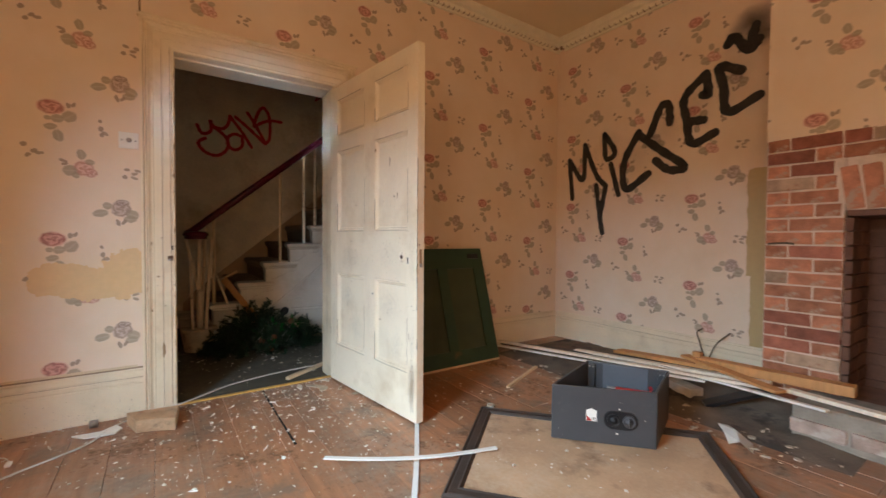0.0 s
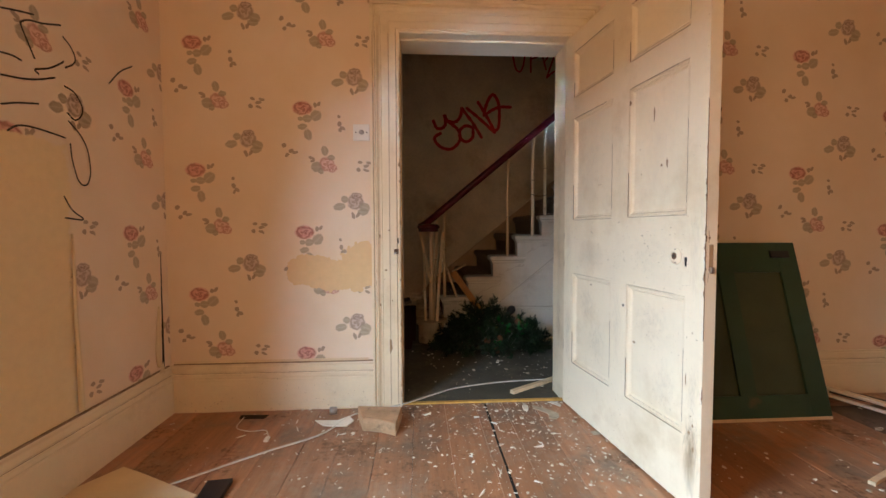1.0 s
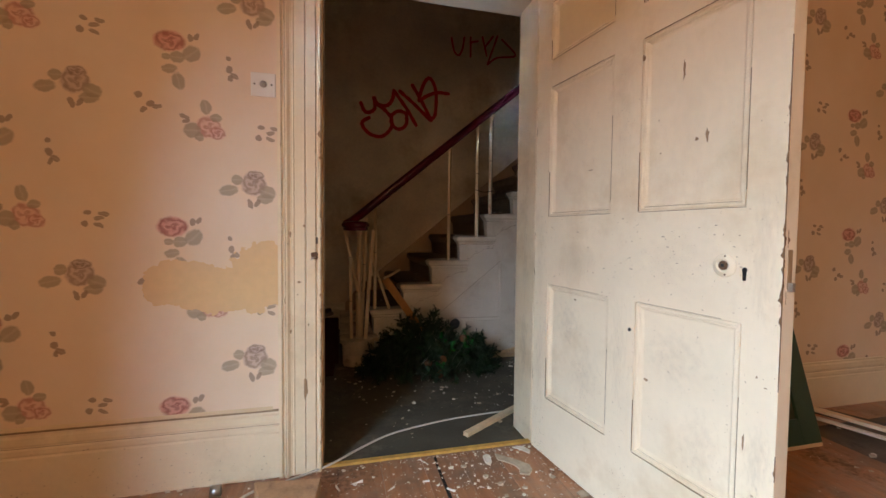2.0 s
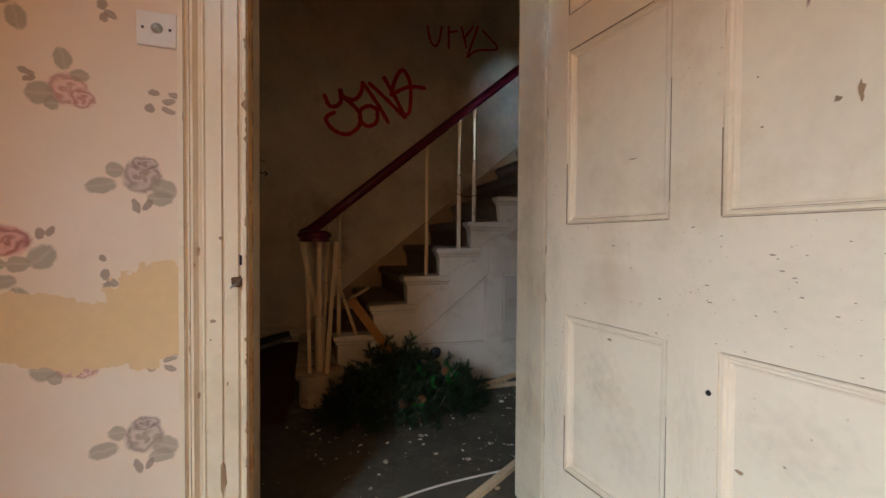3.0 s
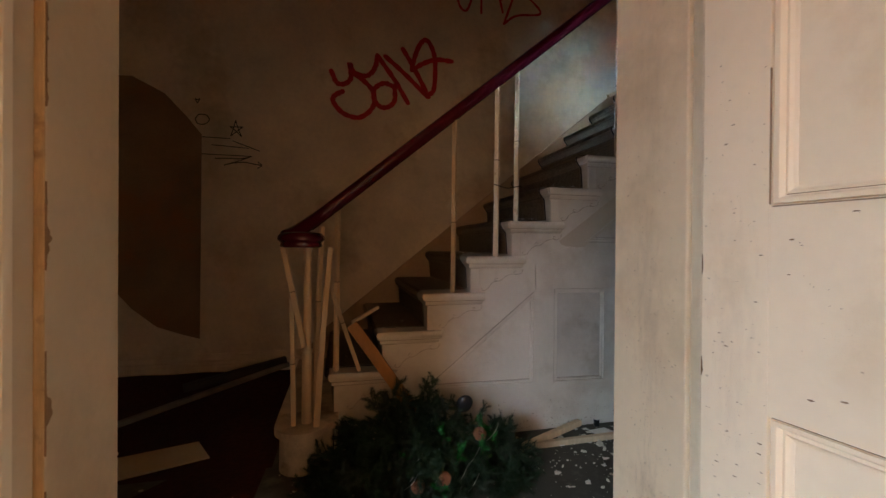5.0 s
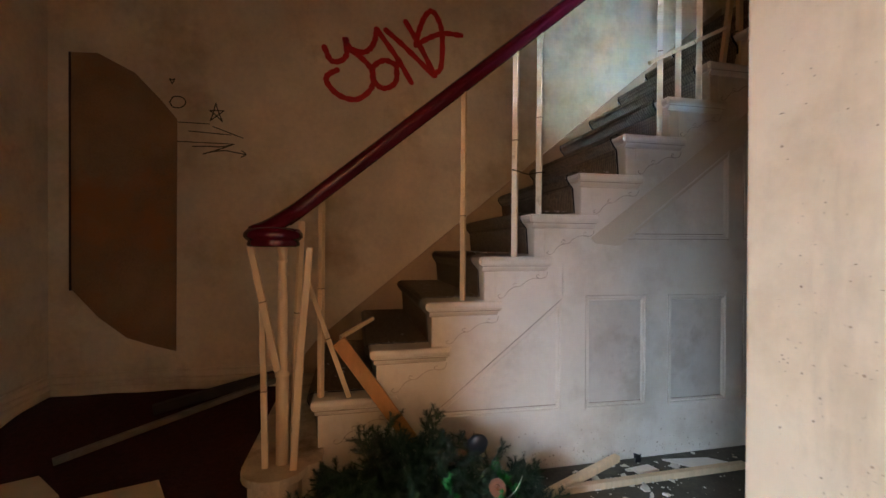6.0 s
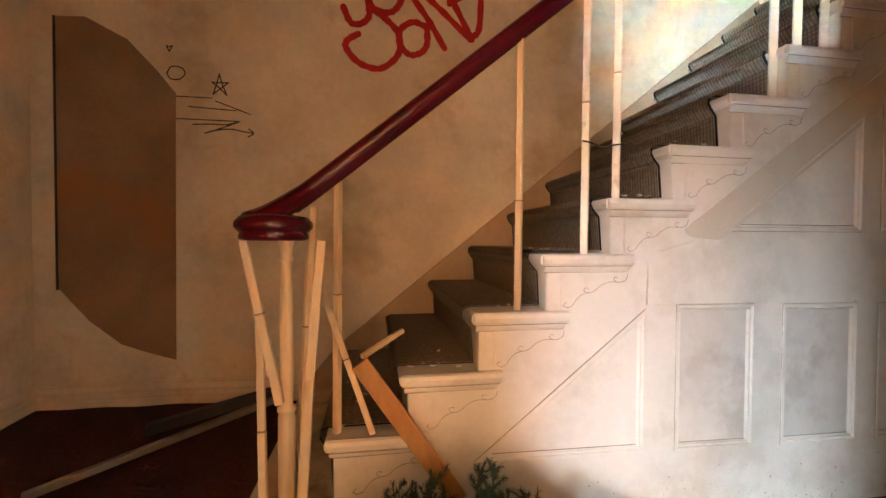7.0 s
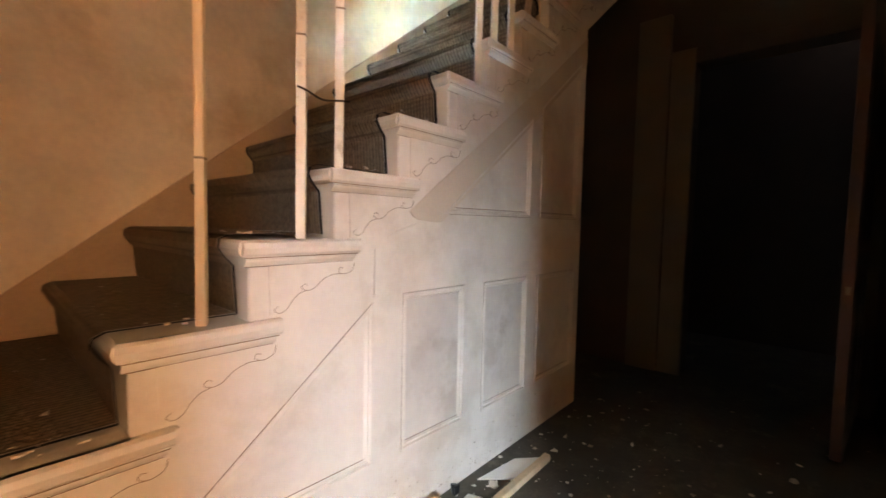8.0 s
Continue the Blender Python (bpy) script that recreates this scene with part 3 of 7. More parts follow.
# shade between the dentils, painted as a dark strip behind them
part("dentil_gap_shade", B(XL + 0.06, YW - 0.0515, 2.899, XR - 0.06, YW - 0.02, 2.927), DIRTSHADE, trim)
part("dentil_gap_shade", B(XR - 0.0515, -0.9, 2.899, XR - 0.02, YW - 0.06, 2.927), DIRTSHADE, trim)
part("dentil_course", bm, CORNICE, trim, "row of small dentil blocks")

# ---- door lining and architrave ----
frame_1 = thing("door_frame", "cream moulded door architrave with chipped paint edges", "door frame", kind="structure")
AR = [(0, 0), (0.034, 0), (0.034, 0.014), (0.026, 0.017), (0.026, 0.020), (0.036, 0.026), (0.036, 0.034), (0.024, 0.044), (0.021, 0.052), (0.025, 0.056), (0.021, 0.060), (0.021, 0.098), (0.017, 0.0995), (0.017, 0.1025), (0.021, 0.104), (0.021, 0.138), (0.016, 0.140), (0.016, 0.143), (0.023, 0.147), (0.023, 0.156), (0.014, 0.160), (0, 0.160)]
AW = 0.16


def arch(bm, a, b, c, d):
    """A mitred moulding from the outer corner a to b; c and d are the inward ways at both ends."""
    prism(bm, AR, lambda p: Vector(a) + p[1] * Vector(c) + Vector((0, -p[0], 0)), lambda p: Vector(b) + p[1] * Vector(d) + Vector((0, -p[0], 0)))


axl, axr, azt = OX0 - AW - 0.004, OX1 + AW + 0.004, OZ + AW + 0.012
for a, b, c, d in (((axl, YW, 0), (axl, YW, azt), (1, 0, 0), (1, 0, -1)), ((axr, YW, 0), (axr, YW, azt), (-1, 0, 0), (-1, 0, -1)), ((axl, YW, azt), (axr, YW, azt), (1, 0, -1), (-1, 0, -1))):
    bm = bmesh.new()
    arch(bm, a, b, c, d)
    part("architrave", bm, CREAM, frame_1)
part("cap_moulding", B(axl - 0.01, YW - 0.042, azt, axr + 0.01, YW, azt + 0.014, 0.003), CREAM, frame_1)
RB = 0.012
part("jamb_lining", B(OX0 - 0.034, YW - 0.012, -0.02, OX0 - RB, YH + 0.02, OZ + 0.034 + RB), SHADEDCREAM, frame_1, "jamb rebate in cream darkened for shade")
part("jamb_lining", B(OX1 + RB, YW - 0.012, -0.02, OX1 + 0.034, YH - 0.002, OZ + 0.034 + RB), CREAM, frame_1)
part("head_lining", B(OX0 - RB, YW - 0.012, OZ + RB, OX1 + RB, YH + 0.02, OZ + 0.034 + RB), CREAM, frame_1)
part("door_stop", B(OX0 - RB, YW + 0.047, -0.014, OX0, YH + 0.021, OZ, 0.003), SHADEDCREAM, frame_1)
part("door_stop", B(OX1, YW + 0.010, -0.014, OX1 + RB, YH - 0.001, OZ, 0.004), CREAM, frame_1)
part("door_stop", B(OX0 - RB, YW + 0.047, OZ, OX1 + RB, YH + 0.021, OZ + RB, 0.003), CREAM, frame_1)
part("threshold_strip", B(OX0, YW + 0.005, -0.01, OX1, YW + 0.03, 0.007, 0.002), YELLOWSTRIP, frame_1, "worn yellow threshold strip")
hx0, hx1 = OX0 - 0.13, OX1 + 0.13
part("hall_architrave", B(hx0, YH + 0.002, -0.02, OX0 - 0.004, YH + 0.026, OZ + 0.13, 0.004), CREAM, frame_1)
part("hall_architrave", B(OX1 + 0.034, YH + 0.002, -0.02, hx1, YH + 0.026, OZ + 0.13, 0.004), CREAM, frame_1)
part("hall_architrave", B(OX0 - 0.004, YH + 0.0215, OZ + 0.014, OX1 + 0.034, YH + 0.026, OZ + 0.13, 0.004), CREAM, frame_1)

# ---- the panelled door, standing open ----
HINGE, TOE = Vector((0.941, 3.012)), Vector((1.0642, 2.0438))
dlen = (TOE - HINGE).length
dang = math.degrees(math.atan2((TOE - HINGE).y, (TOE - HINGE).x))
door = thing("door_1", "open six-panel cream door with chipped edge and missing knob", "door", kind="structure", at=pose(HINGE.x, HINGE.y, 0.014, 0, 0, dang))
DT, DH = 0.045, 2.005
xs, zs = (0.0, 0.095, 0.445, 0.563, 0.890, dlen), (0.0, 0.252, 0.742, 1.026, 1.562, 1.672, 1.908, DH)
part("stile", B(xs[0], 0, 0, xs[1], DT, DH, 0.0015), DOORPAINT, door)
part("stile", B(xs[4], 0, 0, xs[5], DT, DH, 0.0015), DOORPAINT, door)
for z0, z1 in ((zs[0], zs[1]), (zs[2], zs[3]), (zs[4], zs[5]), (zs[6], zs[7])):
    part("rail", B(xs[1], 0.0006, z0, xs[4], DT - 0.0006, z1), DOORPAINT, door)
for z0, z1 in ((zs[1], zs[2]), (zs[3], zs[4]), (zs[5], zs[6])):
    part("muntin", B(xs[2], 0.0006, z0, xs[3], DT - 0.0006, z1), DOORPAINT, door)
    for x0, x1 in ((xs[1], xs[2]), (xs[3], xs[4])):
        part("panel", B(x0, 0.014, z0, x1, DT - 0.014, z1), DOORPAINT, door)
        for face, out in ((0.014, -1), (DT - 0.014, 1)):
            bm = bmesh.new()
            w, h = 0.026, 0.012
            for p, q, ix, iz in (((x0, z0), (x1, z0), 0, 1), ((x1, z0), (x1, z1), -1, 0), ((x1, z1), (x0, z1), 0, -1), ((x0, z1), (x0, z0), 1, 0)):
                prof = [(0, 0), (0, h * 0.55), (0.003, h * 0.55), (0.004, h), (0.010, h), (0.014, h * 0.35), (0.018, h * 0.55), (0.022, h * 0.2), (w, 0.001), (w, 0)]
                d = Vector((q[0] - p[0], 0, q[1] - p[1])).normalized()
                prism(bm, prof, lambda t: Vector((p[0], face, p[1])) + t[0] * (Vector((ix, 0, iz)) + d) + Vector((0, out * t[1], 0)),
                      lambda t: Vector((q[0], face, q[1])) + t[0] * (Vector((ix, 0, iz)) - d) + Vector((0, out * t[1], 0)))
            part("panel_moulding", bm, DOORPAINT, door)
        # thin dark lines along the moulding edges: dirt and gap shade in one colour
        for xa, xb, za, zb, yy in ((x0 + 0.004, x1, z0 - 0.0009, z0 + 0.0007, -0.0002), (x0 + 0.016, x1 - 0.015, z0 + 0.0147, z0 + 0.0158, 0.0088), (x1 - 0.0006, x1 + 0.0006, z0 + (z1 - z0) * 0.08, z0 + (z1 - z0) * 0.62, -0.0006), (x0 - 0.0005, x0 + 0.0005, z0 + 0.003, z0 + (z1 - z0) * 0.35, 0.0), (x0 + 0.006, x1 - 0.05, z1 - 0.0005, z1 + 0.0006, -0.0002)):
            part("joint_line", B(xa, yy, za, xb, yy + 0.003, zb), DIRTSHADE, door)

# escutcheon, keyhole, latch plates on the door
bm = bmesh.new()
prof = [(0.030, 0.0), (0.030, 0.002), (0.026, 0.0045), (0.021, 0.0052), (0.0195, 0.0085), (0.016, 0.0090), (0.0125, 0.0070), (0.0125, 0.003)]
lathe(bm, prof, sides=26)
bm.transform(pose(0.844, 0.0, 0.88, 90, 0, 0))
rose = part("knob_rose", bm, DOORPAINT, door, "painted-over knob rose with the knob gone", smooth=True)
bm = lathe(bmesh.new(), [(0.0123, 0), (0.0123, 0.0035)], sides=16)
bm.transform(pose(0.842, -0.0030, 0.88, 90, 0, 0))
part("spindle_hole", bm, RUSTWOOD, rose)
part("spindle_socket", B(0.838, -0.0075, 0.876, 0.846, -0.0060, 0.884, 0.001), BLACK, rose)
for dx, dz in ((0.003, 0.0235), (0.004, -0.0235)):
    bm = lathe(bmesh.new(), [(0.0024, 0), (0.0024, 0.0012)], sides=8)
    bm.transform(pose(0.844 + dx, -0.0042, 0.88 + dz, 90, 0, 0))
    part("screw_hole", bm, RUSTWOOD, rose)
KH = [(0.0035, -0.016), (0.0045, 0.004)] + [(0.0058 * math.cos(a), 0.010 + 0.0068 * math.sin(a)) for a in (math.pi * (k / 8 - 0.1) for k in range(0, 10))] + [(-0.0045, 0.004), (-0.0035, -0.016)]
part("keyhole", prism(bmesh.new(), KH, lambda p: (0.893 + p[0], -0.0012, 0.862 + p[1]), lambda p: (0.893 + p[0], 0.002, 0.862 + p[1])), BLACK, door)
bm = lathe(bmesh.new(), [(0.006, 0), (0.006, 0.002)], sides=12)
bm.transform(pose(0.545, -0.001, 0.648, 90, 0, 0))
part("screw_hole", bm, BLACK, door)
part("mortice_lock_plate", B(dlen - 0.001, 0.014, 0.835, dlen + 0.0012, 0.030, 0.925, 0.001), RUBBED, door, "rusty mortice lock plate with bare wood")
part("latch_bolt", B(dlen, 0.016, 0.83, dlen + 0.010, 0.028, 0.85, 0.001), STEEL, door)
rng = random.Random(5)
def ragged(z0, z1, w, r, step=0.006):
    """Outline of worn paint along an upright edge: (inward, up) pairs."""
    n = max(4, int((z1 - z0) / step))
    pts = [(-0.0004, z0), (-0.0004, z1)]
    off = r.uniform(0, 50)
    for k in range(n, -1, -1):
        t = k / n
        z = z0 + (z1 - z0) * t
        worn = 0.10 + 1.3 * noise.noise((off, z * 34, 0.3)) + 0.9 * noise.noise((off, z * 110, 0.7))
        pts.append((0.0005 + w * max(0.0, worn) * min(1, 3 * t, 3 * (1 - t)), z))
    return pts


# worn line down the front of the closing edge, widest round the lock
for z0, z1, w in ((1.30, 1.39, 0.0055), (1.15, 1.33, 0.0035), (1.00, 1.20, 0.0045), (0.86, 0.99, 0.0130), (0.79, 0.85, 0.0110), (0.71, 0.79, 0.0045), (0.61, 0.72, 0.0060), (0.40, 0.44, 0.0050)):
    pts = ragged(z0, z1, w, rng, 0.0025)
    part("paint_chip", prism(bmesh.new(), pts, lambda p: (dlen - max(p[0], -0.0002), -0.0005, p[1]), lambda p: (dlen - max(p[0], -0.0002), 0.0015, p[1])), EDGEWOOD, door)
    pts = ragged(z0 - 0.01, z1 + 0.01, w * 0.5, rng, 0.003)
    part("paint_chip", prism(bmesh.new(), pts, lambda p: (dlen + 0.0005, max(p[0], 0.0), p[1]), lambda p: (dlen - 0.0012, max(p[0], 0.0), p[1])), EDGEWOOD, door)
for z0, z1, w in ((0.93, 0.96, 0.0022), (0.77, 0.80, 0.0028), (0.30, 0.36, 0.0020), (1.38, 1.42, 0.0018)):
    pts = ragged(z0, z1, w, rng, 0.0025)
    part("paint_chip", prism(bmesh.new(), pts, lambda p: (max(p[0], -0.0002), -0.0005, p[1]), lambda p: (max(p[0], -0.0002), 0.0015, p[1])), EDGEWOOD, door)
part("worn_line", B(dlen - 0.0006, -0.0006, 0.62, dlen + 0.0006, 0.0016, 1.40, 0.0004), EDGEWOOD, door)
for z, hh, w in ((0.93, 0.04, 0.006), (0.80, 0.03, 0.007)):
    pts = ragged(z, z + hh, w, rng, 0.004)
    part("paint_chip", prism(bmesh.new(), pts, lambda p: (dlen + 0.0006, 0.012 + p[0], p[1]), lambda p: (dlen - 0.01, 0.012 + p[0], p[1])), BAREWOOD, door)
SCUFFS = [(0.57, 1.50, 0.012, 0.022), (0.575, 1.44, 0.008, 0.014), (0.70, 1.42, 0.009, 0.055), (0.745, 1.22, 0.016, 0.010), (0.775, 1.225, 0.010, 0.035), (0.33, 1.19, 0.028, 0.0025), (0.60, 0.50, 0.02, 0.012), (0.26, 0.70, 0.015, 0.009), (0.905, 0.45, 0.005, 0.05),
          ]
SCUFFS += [(0.93, 0.33, 0.006, 0.006), (0.94, 0.30, 0.007, 0.012), (0.925, 0.27, 0.010, 0.012), (0.945, 0.22, 0.008, 0.02), (0.93, 0.62, 0.005, 0.007), (0.95, 0.60, 0.006, 0.004), (0.905, 0.60, 0.004, 0.004), (0.90, 0.78, 0.003, 0.003), (0.90, 1.02, 0.003, 0.003), (0.80, 1.04, 0.003, 0.003), (0.63, 1.20, 0.006, 0.005), (0.72, 0.62, 0.004, 0.003), (0.68, 0.55, 0.006, 0.004), (0.62, 1.30, 0.004, 0.004), (0.50, 0.86, 0.004, 0.003), (0.36, 0.92, 0.005, 0.003)]
for x, z, w, h in SCUFFS:
    bm = bmesh.new()
    pts = [(x + w * rng.uniform(0.4, 1.25) * math.cos(a) / 2, z + h * rng.uniform(0.4, 1.25) * math.sin(a) / 2) for a in (k * math.pi / 7 for k in range(14))]
    y = 0.0132 if (0.095 < x < 0.445 or 0.57 < x < 0.888) and z < 1.55 else -0.0009
    prism(bm, pts, lambda p: (p[0], y, p[1]), lambda p: (p[0], y + 0.003, p[1]))
    part("scuff", bm, RUBBED, door)

# bare wood on the latch jamb, and the keep
def chip(x, z, w, h, y, parent, r, depth=0.004):
    """A ragged flake of bare wood where the paint is gone."""
    pts = [(x + w * r.uniform(0.55, 1.1) * math.cos(a) / 2, z + h * r.uniform(0.6, 1.1) * math.sin(a) / 2) for a in (k * math.pi / 5 for k in range(10))]
    return part("paint_chip", prism(bmesh.new(), pts, lambda p: (p[0], y, p[1]), lambda p: (p[0], y + depth, p[1])), RUBBED, parent)


z = 0.03
while z < 1.98:
    hh = rng.uniform(0.02, 0.16) if z > 1.2 else rng.uniform(0.06, 0.3)
    pts = ragged(z, min(z + hh, 2.02), rng.uniform(0.004, 0.008) if z > 1.2 else rng.uniform(0.006, 0.012), rng)
    part("paint_chip", prism(bmesh.new(), pts, lambda p: (OX0 - 0.0053 - p[0], YW - 0.0240, p[1]), lambda p: (OX0 - 0.0053 - p[0], YW - 0.0215, p[1])), RUBBED, frame_1)
    z += hh + rng.uniform(0.02, 0.2 if z > 1.2 else 0.08)
for x, z, w, h in ((-0.098, 0.92, 0.012, 0.03), (-0.085, 0.955, 0.010, 0.025), (-0.105, 0.70, 0.006, 0.03), (-0.085, 0.58, 0.009, 0.02), (-0.035, 0.99, 0.012, 0.012), (-0.055, 0.77, 0.018, 0.009), (-0.06, 0.72, 0.006, 0.006), (-0.02, 0.60, 0.005, 0.012), (-0.10, 0.42, 0.006, 0.02), (-0.03, 0.35, 0.02, 0.10), (-0.10, 1.30, 0.005, 0.012)):
    chip(x, z, w, h, YW - (0.0385 if -0.098 < x < -0.08 else 0.0348 if x <= -0.098 else 0.0222), frame_1, rng)
for off, lift, wmax in ((0.0135, 0.0346, 0.004), (0.0275, 0.0366, 0.003), (0.0980, 0.0214, 0.003), (0.1375, 0.0214, 0.003)):
    part("joint_line", B(axl + off - 0.0011, YW - lift, 0.02, axl + off + 0.0004, YW - lift + 0.002, 2.05), RUBBED, frame_1)
    z = 0.05
    while z < 2.0:
        hh = rng.uniform(0.03, 0.12)
        pts = ragged(z, min(z + hh, 2.1), rng.uniform(0.4, 1.0) * wmax, rng, 0.003)
        part("paint_chip", prism(bmesh.new(), pts, lambda p: (axl + off - p[0], YW - lift - 0.0002, p[1]), lambda p: (axl + off - p[0], YW - lift + 0.002, p[1])), RUBBED, frame_1)
        z += hh + rng.uniform(0.08, 0.35)
for z0, z1, w in ((0.98, 1.16, 0.014), (0.74, 0.86, 0.010), (0.50, 0.70, 0.012), (1.25, 1.45, 0.006), (0.30, 0.44, 0.014)):
    pts = ragged(z0, z1, w * 2.0, rng, 0.003)
    part("paint_chip", prism(bmesh.new(), pts, lambda p: (OX0 - RB + 0.0006, YW - 0.0125 + p[0], p[1]), lambda p: (OX0 - RB - 0.002, YW - 0.0125 + p[0], p[1])), RUBBED, frame_1)
part("rebate_edge", B(OX0 - RB + 0.0005, YW + 0.0445, 0.0, OX0 - 0.0006, YW + 0.0475, OZ - 0.002, 0.001), OCHREWOOD, frame_1, "bare ochre stop edge where paint has worn")
z = 0.05
while z < 1.95:
    hh = rng.uniform(0.02, 0.17)
    pts = ragged(z, min(z + hh, 1.99), rng.uniform(0.012, 0.024), rng, 0.004)
    part("paint_chip", prism(bmesh.new(), pts, lambda p: (OX0 + 0.0012, YW + 0.047 + p[0], p[1]), lambda p: (OX0 - 0.004, YW + 0.047 + p[0], p[1])), BAREWOOD, frame_1)
    z += hh + rng.uniform(0.01, 0.13)
part("strike_hole", B(0.010, YW - 0.0242, 0.918, 0.016, YW - 0.015, 0.945), SUBFLOOR, frame_1)
bm = box(bmesh.new(), -0.008, YW - 0.031, 0.860, 0.015, YW - 0.014, 0.884, 0.003)
bmesh.ops.subdivide_edges(bm, edges=bm.edges[:], cuts=3, use_grid_fill=True)
for v in bm.verts:
    v.co += 0.006 * noise.noise_vector(v.co * 95) + 0.003 * noise.noise_vector(v.co * 260)
part("latch_keep", bm, RUSTWOOD, frame_1, "broken rusty latch keep")
part("keep_metal", tube(bmesh.new(), [(-0.010, YW - 0.034, 0.858), (0.0, YW - 0.040, 0.866), (0.010, YW - 0.037, 0.869)], 0.004, 6, taper=[0.6, 1, 0.5]), STEEL, frame_1)

# old lead running up the wall from the architrave's corner
solid("wall_lead", tube(bmesh.new(), spline([(axl + 0.004, YW - 0.006, azt + 0.012), (axl + 0.001, YW - 0.005, azt + 0.2), (axl + 0.004, YW - 0.005, azt + 0.42), (axl + 0.002, YW - 0.006, 2.887)], 5), 0.005, 6), DIRTSHADE, "thin dark lead running up the wallpaper to the cornice", "cable", smooth=True)

# light switch
sw = thing("light_switch", "square white plastic light switch beside the door frame", "switch")
part("plate", B(-0.226, YW - 0.009, 1.478, -0.138, YW - 0.0005, 1.566, 0.003), WHITEPL, sw)
bm = lathe(bmesh.new(), [(0.013, 0.0), (0.013, 0.003), (0.010, 0.005), (0.007, 0.012), (0.004, 0.014)], sides=18)
bm.transform(pose(-0.181, YW - 0.0088, 1.523, 90, 0, 0))
part("dolly", bm, STEEL, sw, "round grey metal dolly", smooth=True)
for x in (-0.212, -0.152):
    part("screw", B(x - 0.003, YW - 0.010, 1.519, x + 0.003, YW - 0.0088, 1.525), BLACK, sw)

# ---- hall shell ----
HX0, HX1, HZ = -1.19, 3.78, 3.45
bm = bmesh.new()
box(bm, HX0 - 0.2, YH - 0.1, -0.05, OX0 - 0.03, YH, HZ)
box(bm, OX1 + 0.03, YH - 0.1, -0.05, HX1 + 0.2, YH, HZ)
box(bm, OX0 - 0.03, YH - 0.1, OZ + 0.03, OX1 + 0.03, YH, HZ)
solid("wall_hall_south", bm, HALLWALL, "bare cream plaster hall wall around the doorway", "wall", kind="structure")
solid("wall_hall_north", B(HX0 - 0.2, YB, -0.05, 5.2, YB + 0.2, 4.4), HALLWALL, "stained cream plaster wall behind the staircase", "wall", kind="structure")
solid("wall_hall_west", B(HX0 - 0.2, YH, -0.05, HX0, YB, HZ), HALLWALL, "stained cream plaster end wall of the hall", "wall", kind="structure")
bm = bmesh.new()
EY0, EY1 = 3.40, 4.20
box(bm, HX1, YH, -0.05, HX1 + 0.15, EY0, HZ)
box(bm, HX1, EY1, -0.05, HX1 + 0.15, YB, HZ)
box(bm, HX1, EY0, 2.05, HX1 + 0.15, EY1, HZ)
solid("wall_hall_east", bm, FARSHADE, "plaster wall coloured dark for far shade, with a doorway", "wall", kind="structure")
solid("wall_far_room", B(HX1 + 1.4, YH - 0.4, -0.05, HX1 + 1.5, YB, HZ), DEEPSHADE, "wall coloured near-black for the unlit room beyond", "wall", kind="structure")
solid("wall_far_south", B(HX1 + 0.15, YH - 0.5, -0.05, HX1 + 1.4, YH - 0.4, HZ), DEEPSHADE, "side wall coloured near-black for the unlit room", "wall", kind="structure")
bm = bmesh.new()
box(bm, HX0 - 0.2, YH - 0.1, HZ, HX1 + 1.5, 4.5, HZ + 0.12)
box(bm, HX0 - 0.2, 4.5, HZ, 0.4, YB + 0.2, HZ + 0.12)
solid("ceiling_hall", bm, HALLWALL, "dingy hall ceiling with open stairwell", "ceiling", kind="structure")
bm = bmesh.new()
box(bm, 0.4, 4.5, 4.4, 5.2, YB + 0.2, 4.5)
solid("ceiling_stairwell", bm, HALLWALL, "plain plaster ceiling above the stairwell", "ceiling", kind="structure")
bm = bmesh.new()
box(bm, 0.28, 4.5, HZ + 0.12, 0.4, YB + 0.2, 4.4)
box(bm, 0.4, 4.38, HZ + 0.12, 5.2, 4.5, 4.4)
box(bm, 5.2, 4.38, HZ - 0.6, 5.3, YB + 0.2, 4.5)
solid("wall_stairwell", bm, HALLWALL, "plain plaster walls closing the upper stairwell", "wall", kind="structure")
solid("floor_hall", B(HX0 - 0.2, YH - 0.16, -0.1, HX1 + 1.5, YB + 0.2, -0.014), HALLFLOOR, "dusty dark hall floor strewn with plaster", "floor", kind="structure")
hb = thing("baseboard_hall", "stained cream skirting along the hall walls", "skirting", kind="structure")
HSK = [(p, z - 0.014 + (0.0 if z < 0.1 else -0.006)) for p, z in SK]
part("skirting_board", sweep_x(bmesh.new(), HSK, HX0, 0.16, YB), HALLWALL, hb)
part("skirting_board", sweep_y(bmesh.new(), HSK, YH, YB - 0.023, HX0), HALLWALL, hb)
part("skirting_board", sweep_x(bmesh.new(), HSK, hx1, HX1, YH, 1), HALLWALL, hb)
far_frame = thing("door_frame_far", "pale doorway frame, its colour darkened for far shade", "door frame", kind="structure")
part("architrave", B(HX1 - 0.03, EY1, -0.014, HX1, EY1 + 0.14, 2.15, 0.006), SHADETRIM, far_frame)
part("architrave", B(HX1 - 0.03, EY0 - 0.1, -0.014, HX1, EY0, 2.15, 0.006), SHADETRIM, far_frame)
part("architrave", B(HX1 - 0.03, EY0, 2.05, HX1, EY1, 2.15, 0.006), FARSHADE, far_frame)
part("pilaster", B(HX1 - 0.045, 4.345, -0.014, HX1, 4.55, 2.4, 0.006), SHADETRIM, far_frame)
fd = thing("door_2", "dark open door standing out into the hall", "door", kind="structure", at=pose(HX1 - 0.03, EY0 - 0.03, -0.005, 0, 0, 173))
